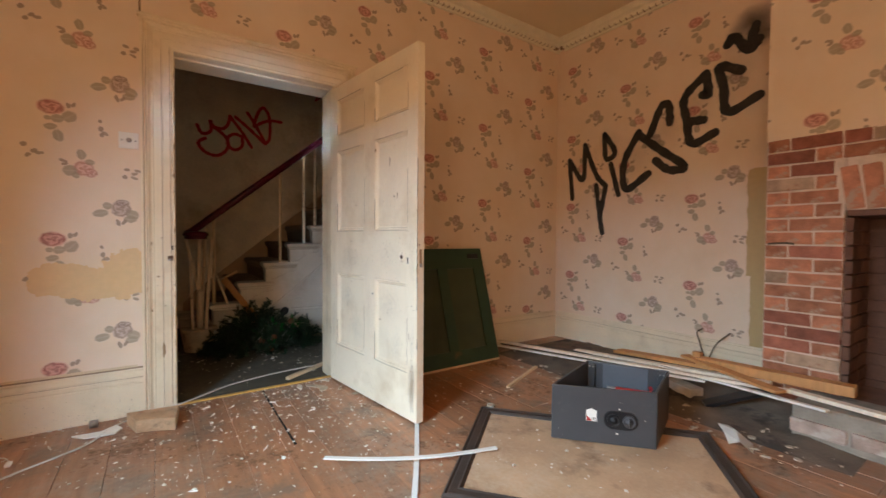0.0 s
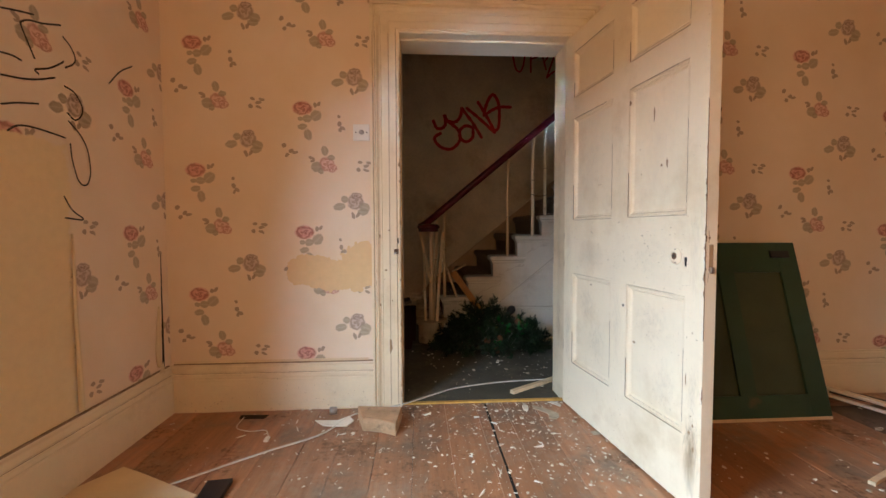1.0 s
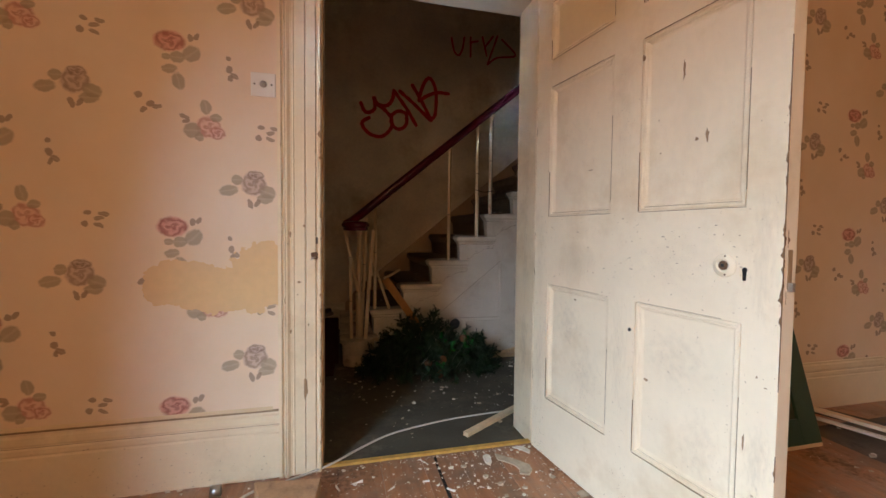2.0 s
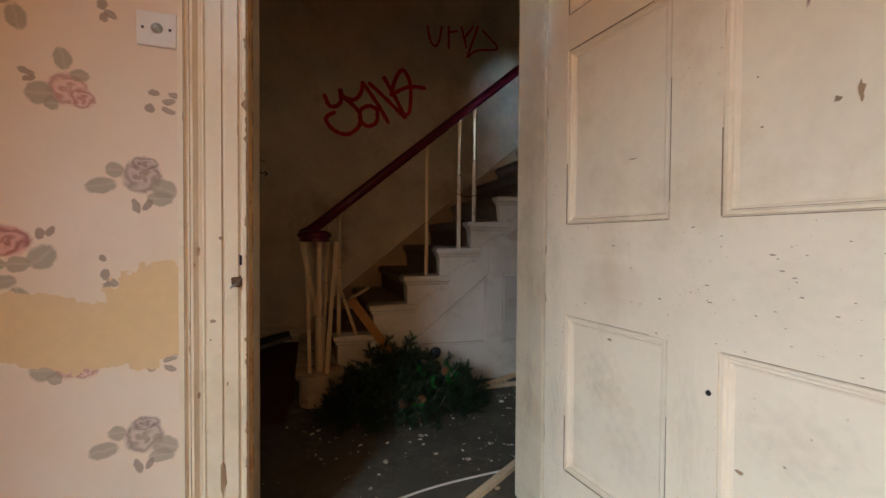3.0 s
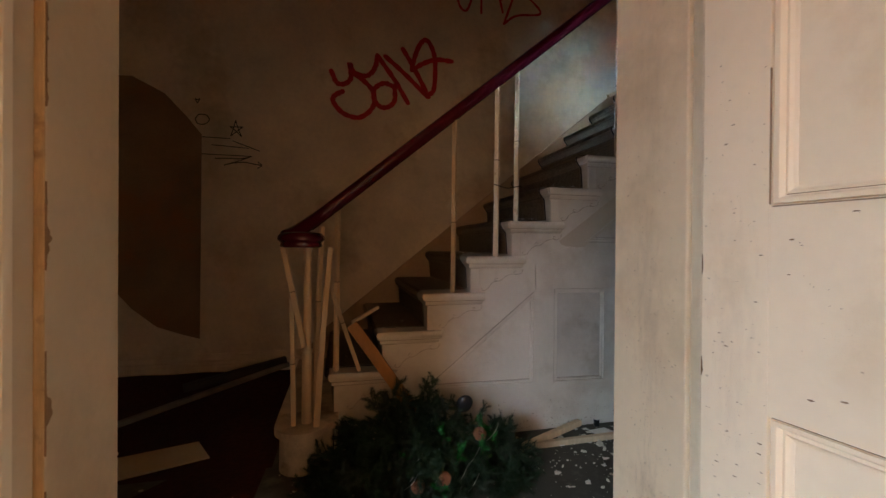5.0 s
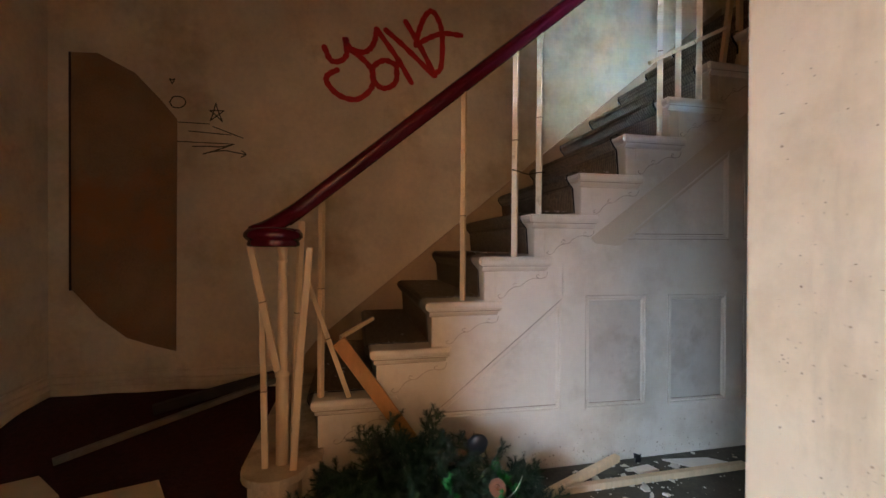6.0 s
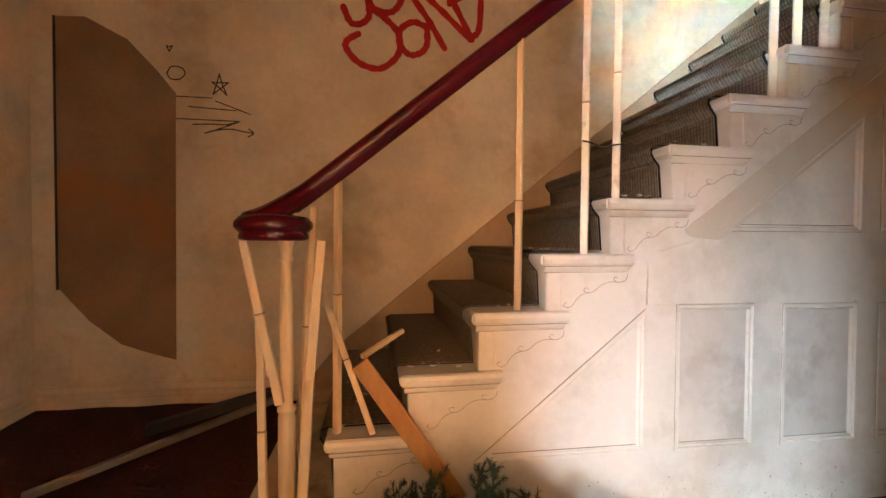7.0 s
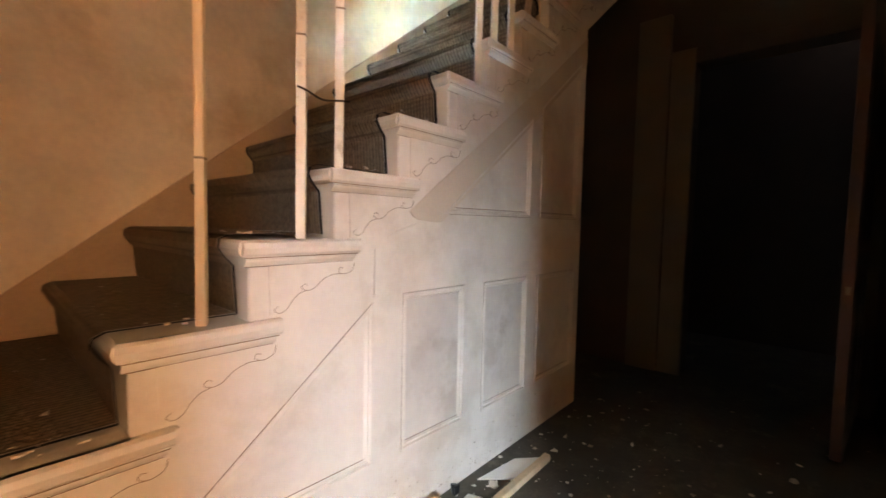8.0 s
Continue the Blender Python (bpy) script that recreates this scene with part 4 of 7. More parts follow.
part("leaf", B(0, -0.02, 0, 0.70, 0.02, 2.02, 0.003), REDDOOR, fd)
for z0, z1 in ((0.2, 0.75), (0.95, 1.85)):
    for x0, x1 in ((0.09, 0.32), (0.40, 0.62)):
        part("panel", B(x0, -0.024, z0, x1, 0.024, z1, 0.004), DEEPSHADE, fd)
part("latch", B(0.700, -0.008, 0.72, 0.703, 0.008, 0.755), BRASSDULL, fd, "small pale metal latch plate")

# ---- staircase ----
GO, RI, X1, Z1, NST = 0.2295, 0.1893, 0.332, 0.366, 13
YE, YS = 4.520, 4.545
stair = thing("staircase", "white-painted closed stair with scroll-cut brackets and nosed treads", "staircase", kind="structure")


def tread(k):
    x, z = X1 + GO * (k - 1), Z1 + RI * (k - 1)
    bm = bmesh.new()
    bk = x + GO + 0.03
    prof = [(x + 0.012, z - 0.038), (x + 0.003, z - 0.032), (x, z - 0.020), (x + 0.003, z - 0.007), (x + 0.012, z), (bk, z), (bk, z - 0.038)]
    prism(bm, prof, lambda p: (p[0], YE + 0.012, p[1]), lambda p: (p[0], YB - 0.03, p[1]))
    # returned nosing along the open end, running on past the next riser to a rounded stop
    end = [(YE + 0.012, z), (YE + 0.004, z - 0.006), (YE, z - 0.018), (YE + 0.003, z - 0.031), (YE + 0.010, z - 0.038), (YE + 0.024, z - 0.038), (YE + 0.024, z)]
    prism(bm, end, lambda p: (x + 0.008, p[0], p[1]), lambda p: (x + 0.330, p[0], p[1]))
    stop = [(0.0, z), (0.009, z - 0.004), (0.015, z - 0.018), (0.010, z - 0.032), (0.0, z - 0.038)]
    prism(bm, stop, lambda p: (x + 0.330 + p[0], YE + 0.005, p[1]), lambda p: (x + 0.330 + p[0], YE + 0.024, p[1]))
    part("tread", bm, STAIRWHITE, stair)
    bm = bmesh.new()
    cove = [(YS - 0.001, z - 0.038), (YE + 0.006, z - 0.038), (YE + 0.006, z - 0.042), (YE + 0.011, z - 0.044), (YE + 0.013, z - 0.050), (YE + 0.020, z - 0.058), (YS - 0.001, z - 0.061)]
    prism(bm, cove, lambda p: (x + 0.016, p[0], p[1]), lambda p: (x + 0.318, p[0], p[1]))
    part("scotia", bm, STAIRWHITE, stair)
    # dark lines drawn below the nosing and below the scotia
    bm = bmesh.new()
    tube(bm, [(x + 0.014, YE + 0.0062, z - 0.0395), (x + 0.16, YE + 0.0056, z - 0.0395), (x + 0.322, YE + 0.0062, z - 0.0395)], 0.0011, 5)
    tube(bm, [(x + 0.02, YS - 0.0012, z - 0.0620), (x + 0.16, YS - 0.0014, z - 0.0620), (x + 0.315, YS - 0.0012, z - 0.0620)], 0.0010, 5)
    part("joint_line", bm, DIRTSHADE, stair)
    part("riser", B(x + 0.028, YS + 0.004, z - RI, x + 0.046, YB - 0.03, z - 0.038), STAIRWHITE, stair)


for k in range(1, NST + 1):
    tread(k)


CURLS = ([(0.192, -0.006), (0.187, -0.028), (0.168, -0.038), (0.152, -0.030), (0.155, -0.018), (0.163, -0.021)],
         [(0.168, -0.038), (0.14, -0.036), (0.115, -0.048), (0.095, -0.070), (0.078, -0.075), (0.066, -0.066), (0.072, -0.056), (0.080, -0.061)],
         [(0.078, -0.075), (0.060, -0.082), (0.045, -0.10), (0.035, -0.12), (0.020, -0.128), (0.010, -0.118), (0.018, -0.109)])


def scroll(k):
    """Thin scroll-cut bracket under a tread end, and the dark line round its curls."""
    x, z = X1 + GO * (k - 1) + 0.075, Z1 + RI * (k - 1) - 0.062
    c = spline([(0.192, -0.006, 0), (0.187, -0.028, 0), (0.168, -0.038, 0), (0.14, -0.036, 0), (0.115, -0.048, 0), (0.095, -0.070, 0), (0.078, -0.075, 0), (0.060, -0.082, 0), (0.045, -0.10, 0), (0.035, -0.12, 0), (0.020, -0.128, 0), (0.002, -0.132, 0)], 4)
    outline = [(x, z)] + [(x + 0.25, z)] + [(x + 1.28 * p.x, z + 0.92 * p.y) for p in c]
    part("bracket", prism(bmesh.new(), outline, lambda p: (p[0], YS - 0.003, p[1]), lambda p: (p[0], YS + 0.004, p[1])), STAIRWHITE, stair, "scroll-cut bracket")
    bm = bmesh.new()
    for line in CURLS:
        tube(bm, [(x + 1.28 * p.x, YS - 0.0032, z + 0.92 * p.y) for p in spline([(u, v, 0) for u, v in line], 5)], 0.0008, 5)
    part("bracket_edge", bm, DIRTSHADE, stair)


for k in range(1, NST):
    scroll(k)
# outer string: stepped above, sloped below
xe = X1 + GO * NST
low = lambda x: 0.430 + 0.785 * (x - 0.811)
for k in range(1, NST + 1):
    x, z = X1 + GO * (k - 1) + 0.03, Z1 + RI * (k - 1) - 0.03
    part("string_section", prism(bmesh.new(), [(x, low(x)), (x + GO, low(x + GO)), (x + GO, z), (x, z)], lambda p: (p[0], YS, p[1]), lambda p: (p[0], YS + 0.04, p[1])), STAIRWHITE, stair)
# wall string
ws = [(0.16, -0.01), (0.16, 0.25), (X1 - 0.06, Z1 + 0.02), (xe, Z1 + RI * NST + 0.03), (xe, Z1 + RI * (NST - 2)), (X1 + 0.2, -0.01)]
part("wall_string", prism(bmesh.new(), ws, lambda p: (p[0], YB - 0.028, p[1]), lambda p: (p[0], YB - 0.001, p[1])), STRINGBROWN, stair, "brown stained wall string")
# curtail step with rounded end
bm = bmesh.new()
CX, CY, CR = 0.222, 4.445, 0.118
plan = [(0.104, YB - 0.03)] + [(CX + CR * math.cos(a), CY + CR * math.sin(a)) for a in (math.pi * (1.0 + k / 12) for k in range(0, 12))] + [(X1 + 0.05, CY - 0.01), (X1 + 0.05, YB - 0.03)]
prism(bm, plan, lambda p: (p[0], p[1], 0.177), lambda p: (p[0], p[1], 0.149))
part("curtail_tread", bm, DUSTYTREAD, stair, "round-ended bottom tread, dusty")
plan2 = [(CX + (p[0] - CX) * 0.82, CY + (p[1] - CY) * 0.82) if p[1] < 5 else (p[0] + 0.02 * (1 if p[0] < 0.2 else -1), p[1]) for p in plan]
part("curtail_riser", prism(bmesh.new(), plan2, lambda p: (p[0], p[1], 0.149), lambda p: (p[0], p[1], -0.014)), DUSTYTREAD, stair)

# spandrel panelling under the stair
PY, PX1 = 4.5462, 2.87
span = thing("spandrel_panelling", "white-painted panelling under the stairs with moulded panels", "panelling", kind="structure")
outline = [(X1 + 0.035, -0.014), (PX1, -0.014), (PX1, low(PX1) + 0.02), (X1 + 0.035, low(X1 + 0.035) + 0.02)]
part("backing", prism(bmesh.new(), outline, lambda p: (p[0], PY + 0.010, p[1]), lambda p: (p[0], PY + 0.03, p[1])), STAIRWHITE, span)
part("return_wall", B(PX1 - 0.03, PY + 0.031, -0.014, PX1, YB, low(PX1) - 0.02), STAIRWHITE, span)
holes = [[(0.80, 0.250), (1.412, 0.242), (1.412, 0.742)], [(1.533, 0.238), (1.848, 0.232), (1.848, 0.753), (1.533, 0.756)], [(1.970, 0.228), (2.302, 0.224), (2.302, 0.748), (1.970, 0.75)], [(2.40, 0.222), (2.80, 0.22), (2.80, 0.745), (2.40, 0.746)],
         [(1.72, 1.016), (2.312, 1.018), (2.312, 1.46)], [(2.40, 1.02), (2.80, 1.02), (2.80, 1.844), (2.40, 1.53)]]


def member(name, pts):
    part(name, prism(bmesh.new(), pts, lambda p: (p[0], PY, p[1]), lambda p: (p[0], PY + 0.009, p[1])), STAIRWHITE, span)


member("bottom_rail", [(X1 + 0.03, -0.014), (PX1, -0.014), (PX1, 0.221), (2.302, 0.223), (1.40, 0.242), (0.80, 0.25), (0.56, 0.262), (X1 + 0.03, 0.262)])
member("sloping_rail", [(0.58, 0.2625), (0.80, 0.2505), (1.412, 0.7425), (1.42, low(1.42) + 0.02)])
member("post", [(1.4125, 0.2425), (1.5325, 0.2385), (1.5325, 0.757), (1.4125, 0.757)])
member("post", [(1.8485, 0.2325), (1.9695, 0.2285), (1.9695, 0.757), (1.8485, 0.757)])
member("post", [(2.3025, 0.2245), (2.3995, 0.2225), (2.3995, 0.757), (2.3025, 0.757)])
member("post", [(2.8005, 0.2215), (PX1, 0.2215), (PX1, 0.757), (2.8005, 0.757)])
member("mid_rail", [(1.4205, 0.7575), (PX1, 0.7575), (PX1, 1.0155), (1.72, 1.0155), (1.4205, 0.93)])
member("upper_slope", [(1.42, 0.931), (1.7195, 1.0165), (2.3115, 1.461), (2.3995, 1.531), (2.7995, 1.845), (PX1, 1.900), (PX1, 2.11), (1.42, 0.96)])
member("post", [(2.3125, 1.017), (2.3995, 1.017), (2.3995, 1.53), (2.3125, 1.46)])
member("post", [(2.8005, 1.017), (PX1, 1.017), (PX1, 1.899), (2.8005, 1.844)])
# thin beige band, darker than the white, along the string's slope
SB = [(1.557, 1.021), (1.575, 1.0), (1.60, 0.992), (1.68, 0.985), (1.71, 0.986), (2.355, 1.466), (PX1, 1.860), (PX1, 1.998), (2.351, 1.60)]
part("sloping_band", prism(bmesh.new(), SB, lambda p: (p[0], YS - 0.0022, p[1]), lambda p: (p[0], YS + 0.002, p[1])), mat("beige_sloping_band", (0.69, 0.61, 0.49), 0.6, grain=0.12, scale=5, bump=0.1), span, "beige sloping band along the stair string")
for pts in holes:
    bm = bmesh.new()
    n = len(pts)
    c = Vector((sum(p[0] for p in pts) / n, 0, sum(p[1] for p in pts) / n))
    inner = []
    for i in range(n):
        a, b, d = Vector(pts[i - 1]), Vector(pts[i]), Vector(pts[(i + 1) % n])
        e1, e2 = (b - a).normalized(), (d - b).normalized()
        bis = Vector((-e1.y, e1.x)) + Vector((-e2.y, e2.x))
        inner.append(b + bis.normalized() * 0.024 / max(0.25, math.cos(e1.angle(e2) / 2)))
    for i in range(n):
        a, b, ia, ib = pts[i], pts[(i + 1) % n], inner[i], inner[(i + 1) % n]
        pr = [(0.0, 0.0), (0.0, 0.016), (0.3, 0.016), (0.45, 0.008), (0.7, 0.010), (1.0, 0.001), (1.0, 0.0)]
        prism(bm, pr, lambda t: (a[0] + (ia[0] - a[0]) * t[0], PY + 0.010 - t[1], a[1] + (ia[1] - a[1]) * t[0]), lambda t: (b[0] + (ib[0] - b[0]) * t[0], PY + 0.010 - t[1], b[1] + (ib[1] - b[1]) * t[0]))
    part("panel_moulding", bm, STAIRWHITE, span)
    part("panel_face", prism(bmesh.new(), inner, lambda p: (p[0], PY + 0.0082, p[1]), lambda p: (p[0], PY + 0.0098, p[1])), PANELWHITE if 1.5 < pts[0][0] < 2.2 and pts[0][1] < 0.5 else STAIRWHITE, span)
    bm = bmesh.new()
    for i in range(n):
        a, b = pts[i], pts[(i + 1) % n]
        tube(bm, [(a[0], PY - 0.0008, a[1]), ((a[0] + b[0]) / 2, PY - 0.0010, (a[1] + b[1]) / 2), (b[0], PY - 0.0008, b[1])], 0.0016 if i == 0 or n == 3 and i == 2 else 0.0009, 5)
    tube(bm, [(inner[0][0], PY + 0.0078, inner[0][1]), (inner[1][0], PY + 0.0078, inner[1][1])], 0.0014, 5)
    part("joint_line", bm, DIRTSHADE, span)

# handrail with volute
rail = thing("handrail", "polished dark red mahogany handrail ending in a volute", "handrail")
zr = lambda x: 1.198 + 0.825 * (x - 0.375)
VX, VY, VZ = 0.216, 4.43, 1.012
pts = [(0.150, 4.430, 1.022), (0.19, 4.478, 1.046), (0.25, 4.530, 1.093), (0.31, 4.558, 1.143), (0.45, 4.572, zr(0.45)), (0.8, 4.575, zr(0.8)), (1.4, 4.575, zr(1.4)), (2.0, 4.575, zr(2.0)), (2.6, 4.575, zr(2.6)), (3.1, 4.575, zr(3.1))]
bm = bmesh.new()
tube(bm, spline(pts, 6), 0.033, 14, 0.95)
part("rail", bm, MAHOGANY, rail, smooth=True)
bm = bmesh.new()
tube(bm, [p + Vector((0, 0, -0.024)) for p in spline(pts[2:], 6)], 0.022, 10, 0.7)
part("rail_underside", bm, MAHOGANY, rail, smooth=True)
bm = lathe(bmesh.new(), [(0.0, 0.032), (0.05, 0.032), (0.088, 0.026), (0.100, 0.012), (0.101, -0.002), (0.092, -0.012), (0.086, -0.016), (0.090, -0.026), (0.088, -0.034), (0.076, -0.038), (0.0, -0.038)], (VX, VY, VZ), 32)
part("volute", bm, MAHOGANY, rail, smooth=True)

# balusters: plain slim sticks between treads and rail
def stick(name, a, b, w, label, category="baluster", group="slim stair balusters", material=STICK, twist=0.0):
    a, b = Vector(a), Vector(b)
    ln = (b - a).length
    if category == "baluster" and ln > 0.45:
        # two lengths meeting at a dirty joint
        ob = thing(name, label, category, group)
        q = (b - a).to_track_quat("Z", "Y").to_matrix().to_4x4()
        cut = ln * (0.40 + 0.22 * ((a.x * 7.3) % 1))
        m = Matrix.Translation(a) @ q @ pose(0, 0, 0, 0, 0, twist)
        for nm, z0, z1, k, mt in (("lower_shaft", 0, cut, 1.0, material), ("joint", cut, cut + 0.004, 0.94, DIRTSHADE), ("upper_shaft", cut + 0.004, ln, 0.96, material)):
            bm = box(bmesh.new(), -w * k / 2, -w * k / 2, z0, w * k / 2, w * k / 2, z1, w * 0.14 if nm != "joint" else 0.0)
            bm.transform(m)
            part(nm, bm, mt, ob)
        return ob
    bm = bmesh.new()
    box(bm, -w / 2, -w / 2, 0, w / 2, w / 2, ln, w * 0.12)
    for v in bm.verts:
        v.co.x += 0.0025 * math.sin(v.co.z * 7)
    q = (b - a).to_track_quat("Z", "Y").to_matrix().to_4x4()
    bm.transform(Matrix.Translation(a) @ q @ pose(0, 0, 0, 0, 0, twist))
    return solid(name, bm, material, label, category, group)


def tz(k):
    return Z1 + RI * (k - 1)


# balusters past x 1.1 take a paler colour for the cool beam on them
for x, k, top in ((0.372, 1, None), (0.965, 3, None), (1.203, 4, None), (1.319, 5, None), (1.945, 7, None), (2.048, 8, None), (2.168, 8, None)):
    stick("baluster", (x - 0.004, 4.580, tz(k)), (x, 4.577, zr(x) - 0.035), 0.021 if x < 1.1 else 0.025, "slim square cream baluster standing on a stair tread", material=STICK if x < 1.1 else LITSTICK)
stick("baluster", (2.32, 4.60, tz(9)), (2.46, 4.60, zr(2.46) - 0.04), 0.024, "slim cream baluster leaning against the handrail")
stick("baluster", (2.425, 4.60, tz(9)), (2.43, 4.60, zr(2.43) - 0.04), 0.024, "slim square cream baluster standing on a stair tread")
stick("baluster", (1.872, 4.565, 1.855), (2.33, 4.575, 2.085), 0.018, "broken cream baluster lodged across the upright ones")
wire = tube(bmesh.new(), spline([(1.180, 4.562, 1.318), (1.205, 4.560, 1.313), (1.255, 4.566, 1.302), (1.305, 4.560, 1.310), (1.335, 4.562, 1.314)], 5), 0.0028, 6)
solid("wire_tie", wire, TWIG, "rusty wire tied between two balusters", "wire")
# the cluster round the newel
bm = lathe(bmesh.new(), [(0.024, 0.0), (0.024, 0.30), (0.021, 0.315), (0.026, 0.32), (0.026, 0.33), (0.017, 0.337), (0.019, 0.40), (0.018, 0.60), (0.014, 0.735), (0.019, 0.742), (0.019, 0.748), (0.014, 0.755), (0.018, 0.785), (0.024, 0.797), (0.024, 0.80)], (0.242, 4.455, 0.177), 14)
solid("newel_post", bm, STICK, "slender turned cream newel post under the volute", "newel", smooth=True)
GRP = "loose balusters round the newel"
stick("baluster", (0.187, 4.43, 0.177), (0.177, 4.43, 0.75), 0.021, "short broken cream baluster beside the newel", group=GRP)
stick("baluster", (0.232, 4.418, 0.53), (0.140, 4.418, 0.975), 0.023, "cream baluster leaning out under the volute", group=GRP)
stick("baluster", (0.262, 4.51, 0.177), (0.30, 4.535, 1.075), 0.020, "slim cream baluster behind the newel", group=GRP)
stick("baluster", (0.288, 4.40, 0.177), (0.312, 4.40, 0.60), 0.026, "lower half of a snapped cream baluster", group=GRP)
stick("baluster", (0.311, 4.40, 0.598), (0.342, 4.405, 0.975), 0.025, "upper half of a snapped cream baluster", group=GRP)
stick("baluster", (0.48, 4.56, tz(1)), (0.322, 4.55, 0.835), 0.02, "thin cream baluster leaning on the bottom tread", group=GRP)
stick("baluster", (0.445, 4.60, 0.60), (0.585, 4.72, 0.655), 0.016, "splinter of cream baluster lying on the carpet", group=GRP)
bm = bmesh.new()
box(bm, -0.009, -0.028, 0, 0.009, 0.028, 0.53, 0.002)
bm.transform(Matrix.Translation((0.745, 4.490, 0.172)) @ (Vector((0.452, 4.509, 0.590)) - Vector((0.745, 4.490, 0.172))).to_track_quat("Z", "Y").to_matrix().to_4x4())
solid("loose_plank", bm, ORANGEWOOD, "bare orange pine plank leaning on the stair string", "plank")

# stair runner, a length for every step
runner = thing("stair_runner", "worn brown woven carpet runner with dark binding", "carpet")
y0, y1, th = 4.604, 5.523, 0.014


def runner_step(k, ya, yb, name, material, d):
    x, z = X1 + GO * (k - 1), tz(k)
    line = [(x + 0.020, z - RI + th), (x + 0.012, z - 0.06), (x - 0.010, z - 0.034), (x - 0.020, z - 0.016), (x - 0.016, z + 0.004), (x + 0.004, z + th), (x + GO + 0.020, z + th)]
    bm = bmesh.new()
    n = 8
    rows = [[bm.verts.new((px + d + 0.003 * noise.noise((px * 9, (ya + (yb - ya) * j / n) * 7, pz * 9)), ya + (yb - ya) * j / n, pz - d + 0.003 * noise.noise((pz * 11, (ya + (yb - ya) * j / n) * 8, k)))) for j in range(n + 1)] for px, pz in line]
    for a, b in zip(rows, rows[1:]):
        for j in range(n):
            bm.faces.new((a[j], a[j + 1], b[j + 1], b[j]))
    bmesh.ops.solidify(bm, geom=bm.faces[:], thickness=0.007)
    part(name, bm, material, runner, smooth=False)


for k in range(1, NST + 1):
    runner_step(k, y0, y1, "carpet_step", RUNNER, 0.0)
    runner_step(k, y0 - 0.013, y0 - 0.0005, "binding_edge", CARPETEDGE, 0.0015)
    runner_step(k, y1 + 0.0005, y1 + 0.013, "binding_edge", CARPETEDGE, 0.0015)

# ---- graffiti, painted on the walls ----
def stroke(pts, width, place, lift, closed=False):
    """A brush stroke: a thin ribbon of paint with round ends, through (along, up) points."""
    c = spline([(u, v, 0) for u, v in pts], 7)
    bm = bmesh.new()
    left, right = [], []
    n = len(c)
    for i, p in enumerate(c):
        d = (c[min(i + 1, n - 1)] - c[max(i - 1, 0)]).normalized()
        s = Vector((-d.y, d.x, 0))
        w = width / 2 * (1 + 0.10 * math.sin(i * 1.7) + 0.05 * math.sin(i * 4.1))
        left.append(p + s * w)
        right.append(p - s * w)
    def cap(p, d, s):
        return [p + (math.cos(a) * s + math.sin(a) * d) * width / 2 for a in (math.pi * k / 6 for k in range(1, 6))]
    d0, d1 = (c[0] - c[1]).normalized(), (c[-1] - c[-2]).normalized()
    lv = [bm.verts.new(place(p.x, p.y, lift)) for p in left]
    rv = [bm.verts.new(place(p.x, p.y, lift)) for p in right]
    for i in range(n - 1):
        bm.faces.new((lv[i], lv[i + 1], rv[i + 1], rv[i]))
    ends = [bm.verts.new(place(p.x, p.y, lift)) for p in cap(c[-1], d1, Vector((-d1.y, d1.x, 0)))]
    bm.faces.new([lv[-1], *ends, rv[-1]])
    s0 = Vector((-d0.y, d0.x, 0))
    ends = [bm.verts.new(place(p.x, p.y, lift)) for p in cap(c[0], d0, s0)]
    bm.faces.new([rv[0], *ends, lv[0]])
    return bm


RED_TAG = [
    [(0.31, 2.25), (0.35, 2.17), (0.41, 2.17), (0.45, 2.22), (0.44, 2.32), (0.47, 2.26), (0.55, 2.24), (0.6, 2.27), (0.63, 2.33), (0.64, 2.4)],
    [(0.46, 2.26), (0.58, 2.17), (0.62, 2.09), (0.6, 2.0), (0.51, 1.93), (0.4, 1.95), (0.33, 2.02), (0.33, 2.07), (0.39, 2.11)],
    [(0.77, 2.18), (0.69, 2.2), (0.62, 2.15), (0.62, 2.07), (0.67, 2.02), (0.73, 2.03), (0.77, 2.08), (0.77, 2.18)],
]
RED_TAG += [
    [(0.64, 2.4), (0.77, 2.23), (0.87, 2.07)],
    [(0.7, 2.4), (0.84, 2.29), (1.02, 2.13)],
    [(0.83, 2.47), (0.92, 2.33), (1.03, 2.13)],
    [(0.9, 2.33), (0.92, 2.42), (0.96, 2.52), (1.01, 2.56), (1.06, 2.49), (1.08, 2.38), (1.07, 2.19), (1.02, 2.14)],
    [(0.9, 2.32), (0.99, 2.38), (1.09, 2.42), (1.21, 2.42)],
]
SECOND_TAG = [
    [(1.24, 3.0), (1.27, 2.87), (1.32, 2.83), (1.36, 2.9), (1.38, 3.02)],
    [(1.45, 2.83), (1.45, 3.03)],
    [(1.45, 2.98), (1.53, 3.0)],
    [(1.58, 3.05), (1.63, 2.86)],
    [(1.7, 3.07), (1.62, 2.96)],
    [(1.8, 3.05), (1.96, 2.9), (1.75, 2.85), (1.64, 2.77)],
    [(1.75, 3.08), (1.64, 2.77)],
]
BLACK_TAG = [
    [(2.85, 1.4), (2.89, 1.78)],
    [(2.89, 1.78), (2.73, 1.57), (2.71, 1.9)],
    [(2.71, 1.9), (2.58, 1.6), (2.48, 1.49)],
    [(2.58, 1.5), (2.54, 1.23), (2.51, 1.06)],
    [(2.48, 1.49), (2.53, 1.23)],
    [(2.5, 1.96), (2.48, 1.74), (2.39, 1.78), (2.49, 1.95)],
    [(2.43, 1.68), (2.35, 1.4)],
]
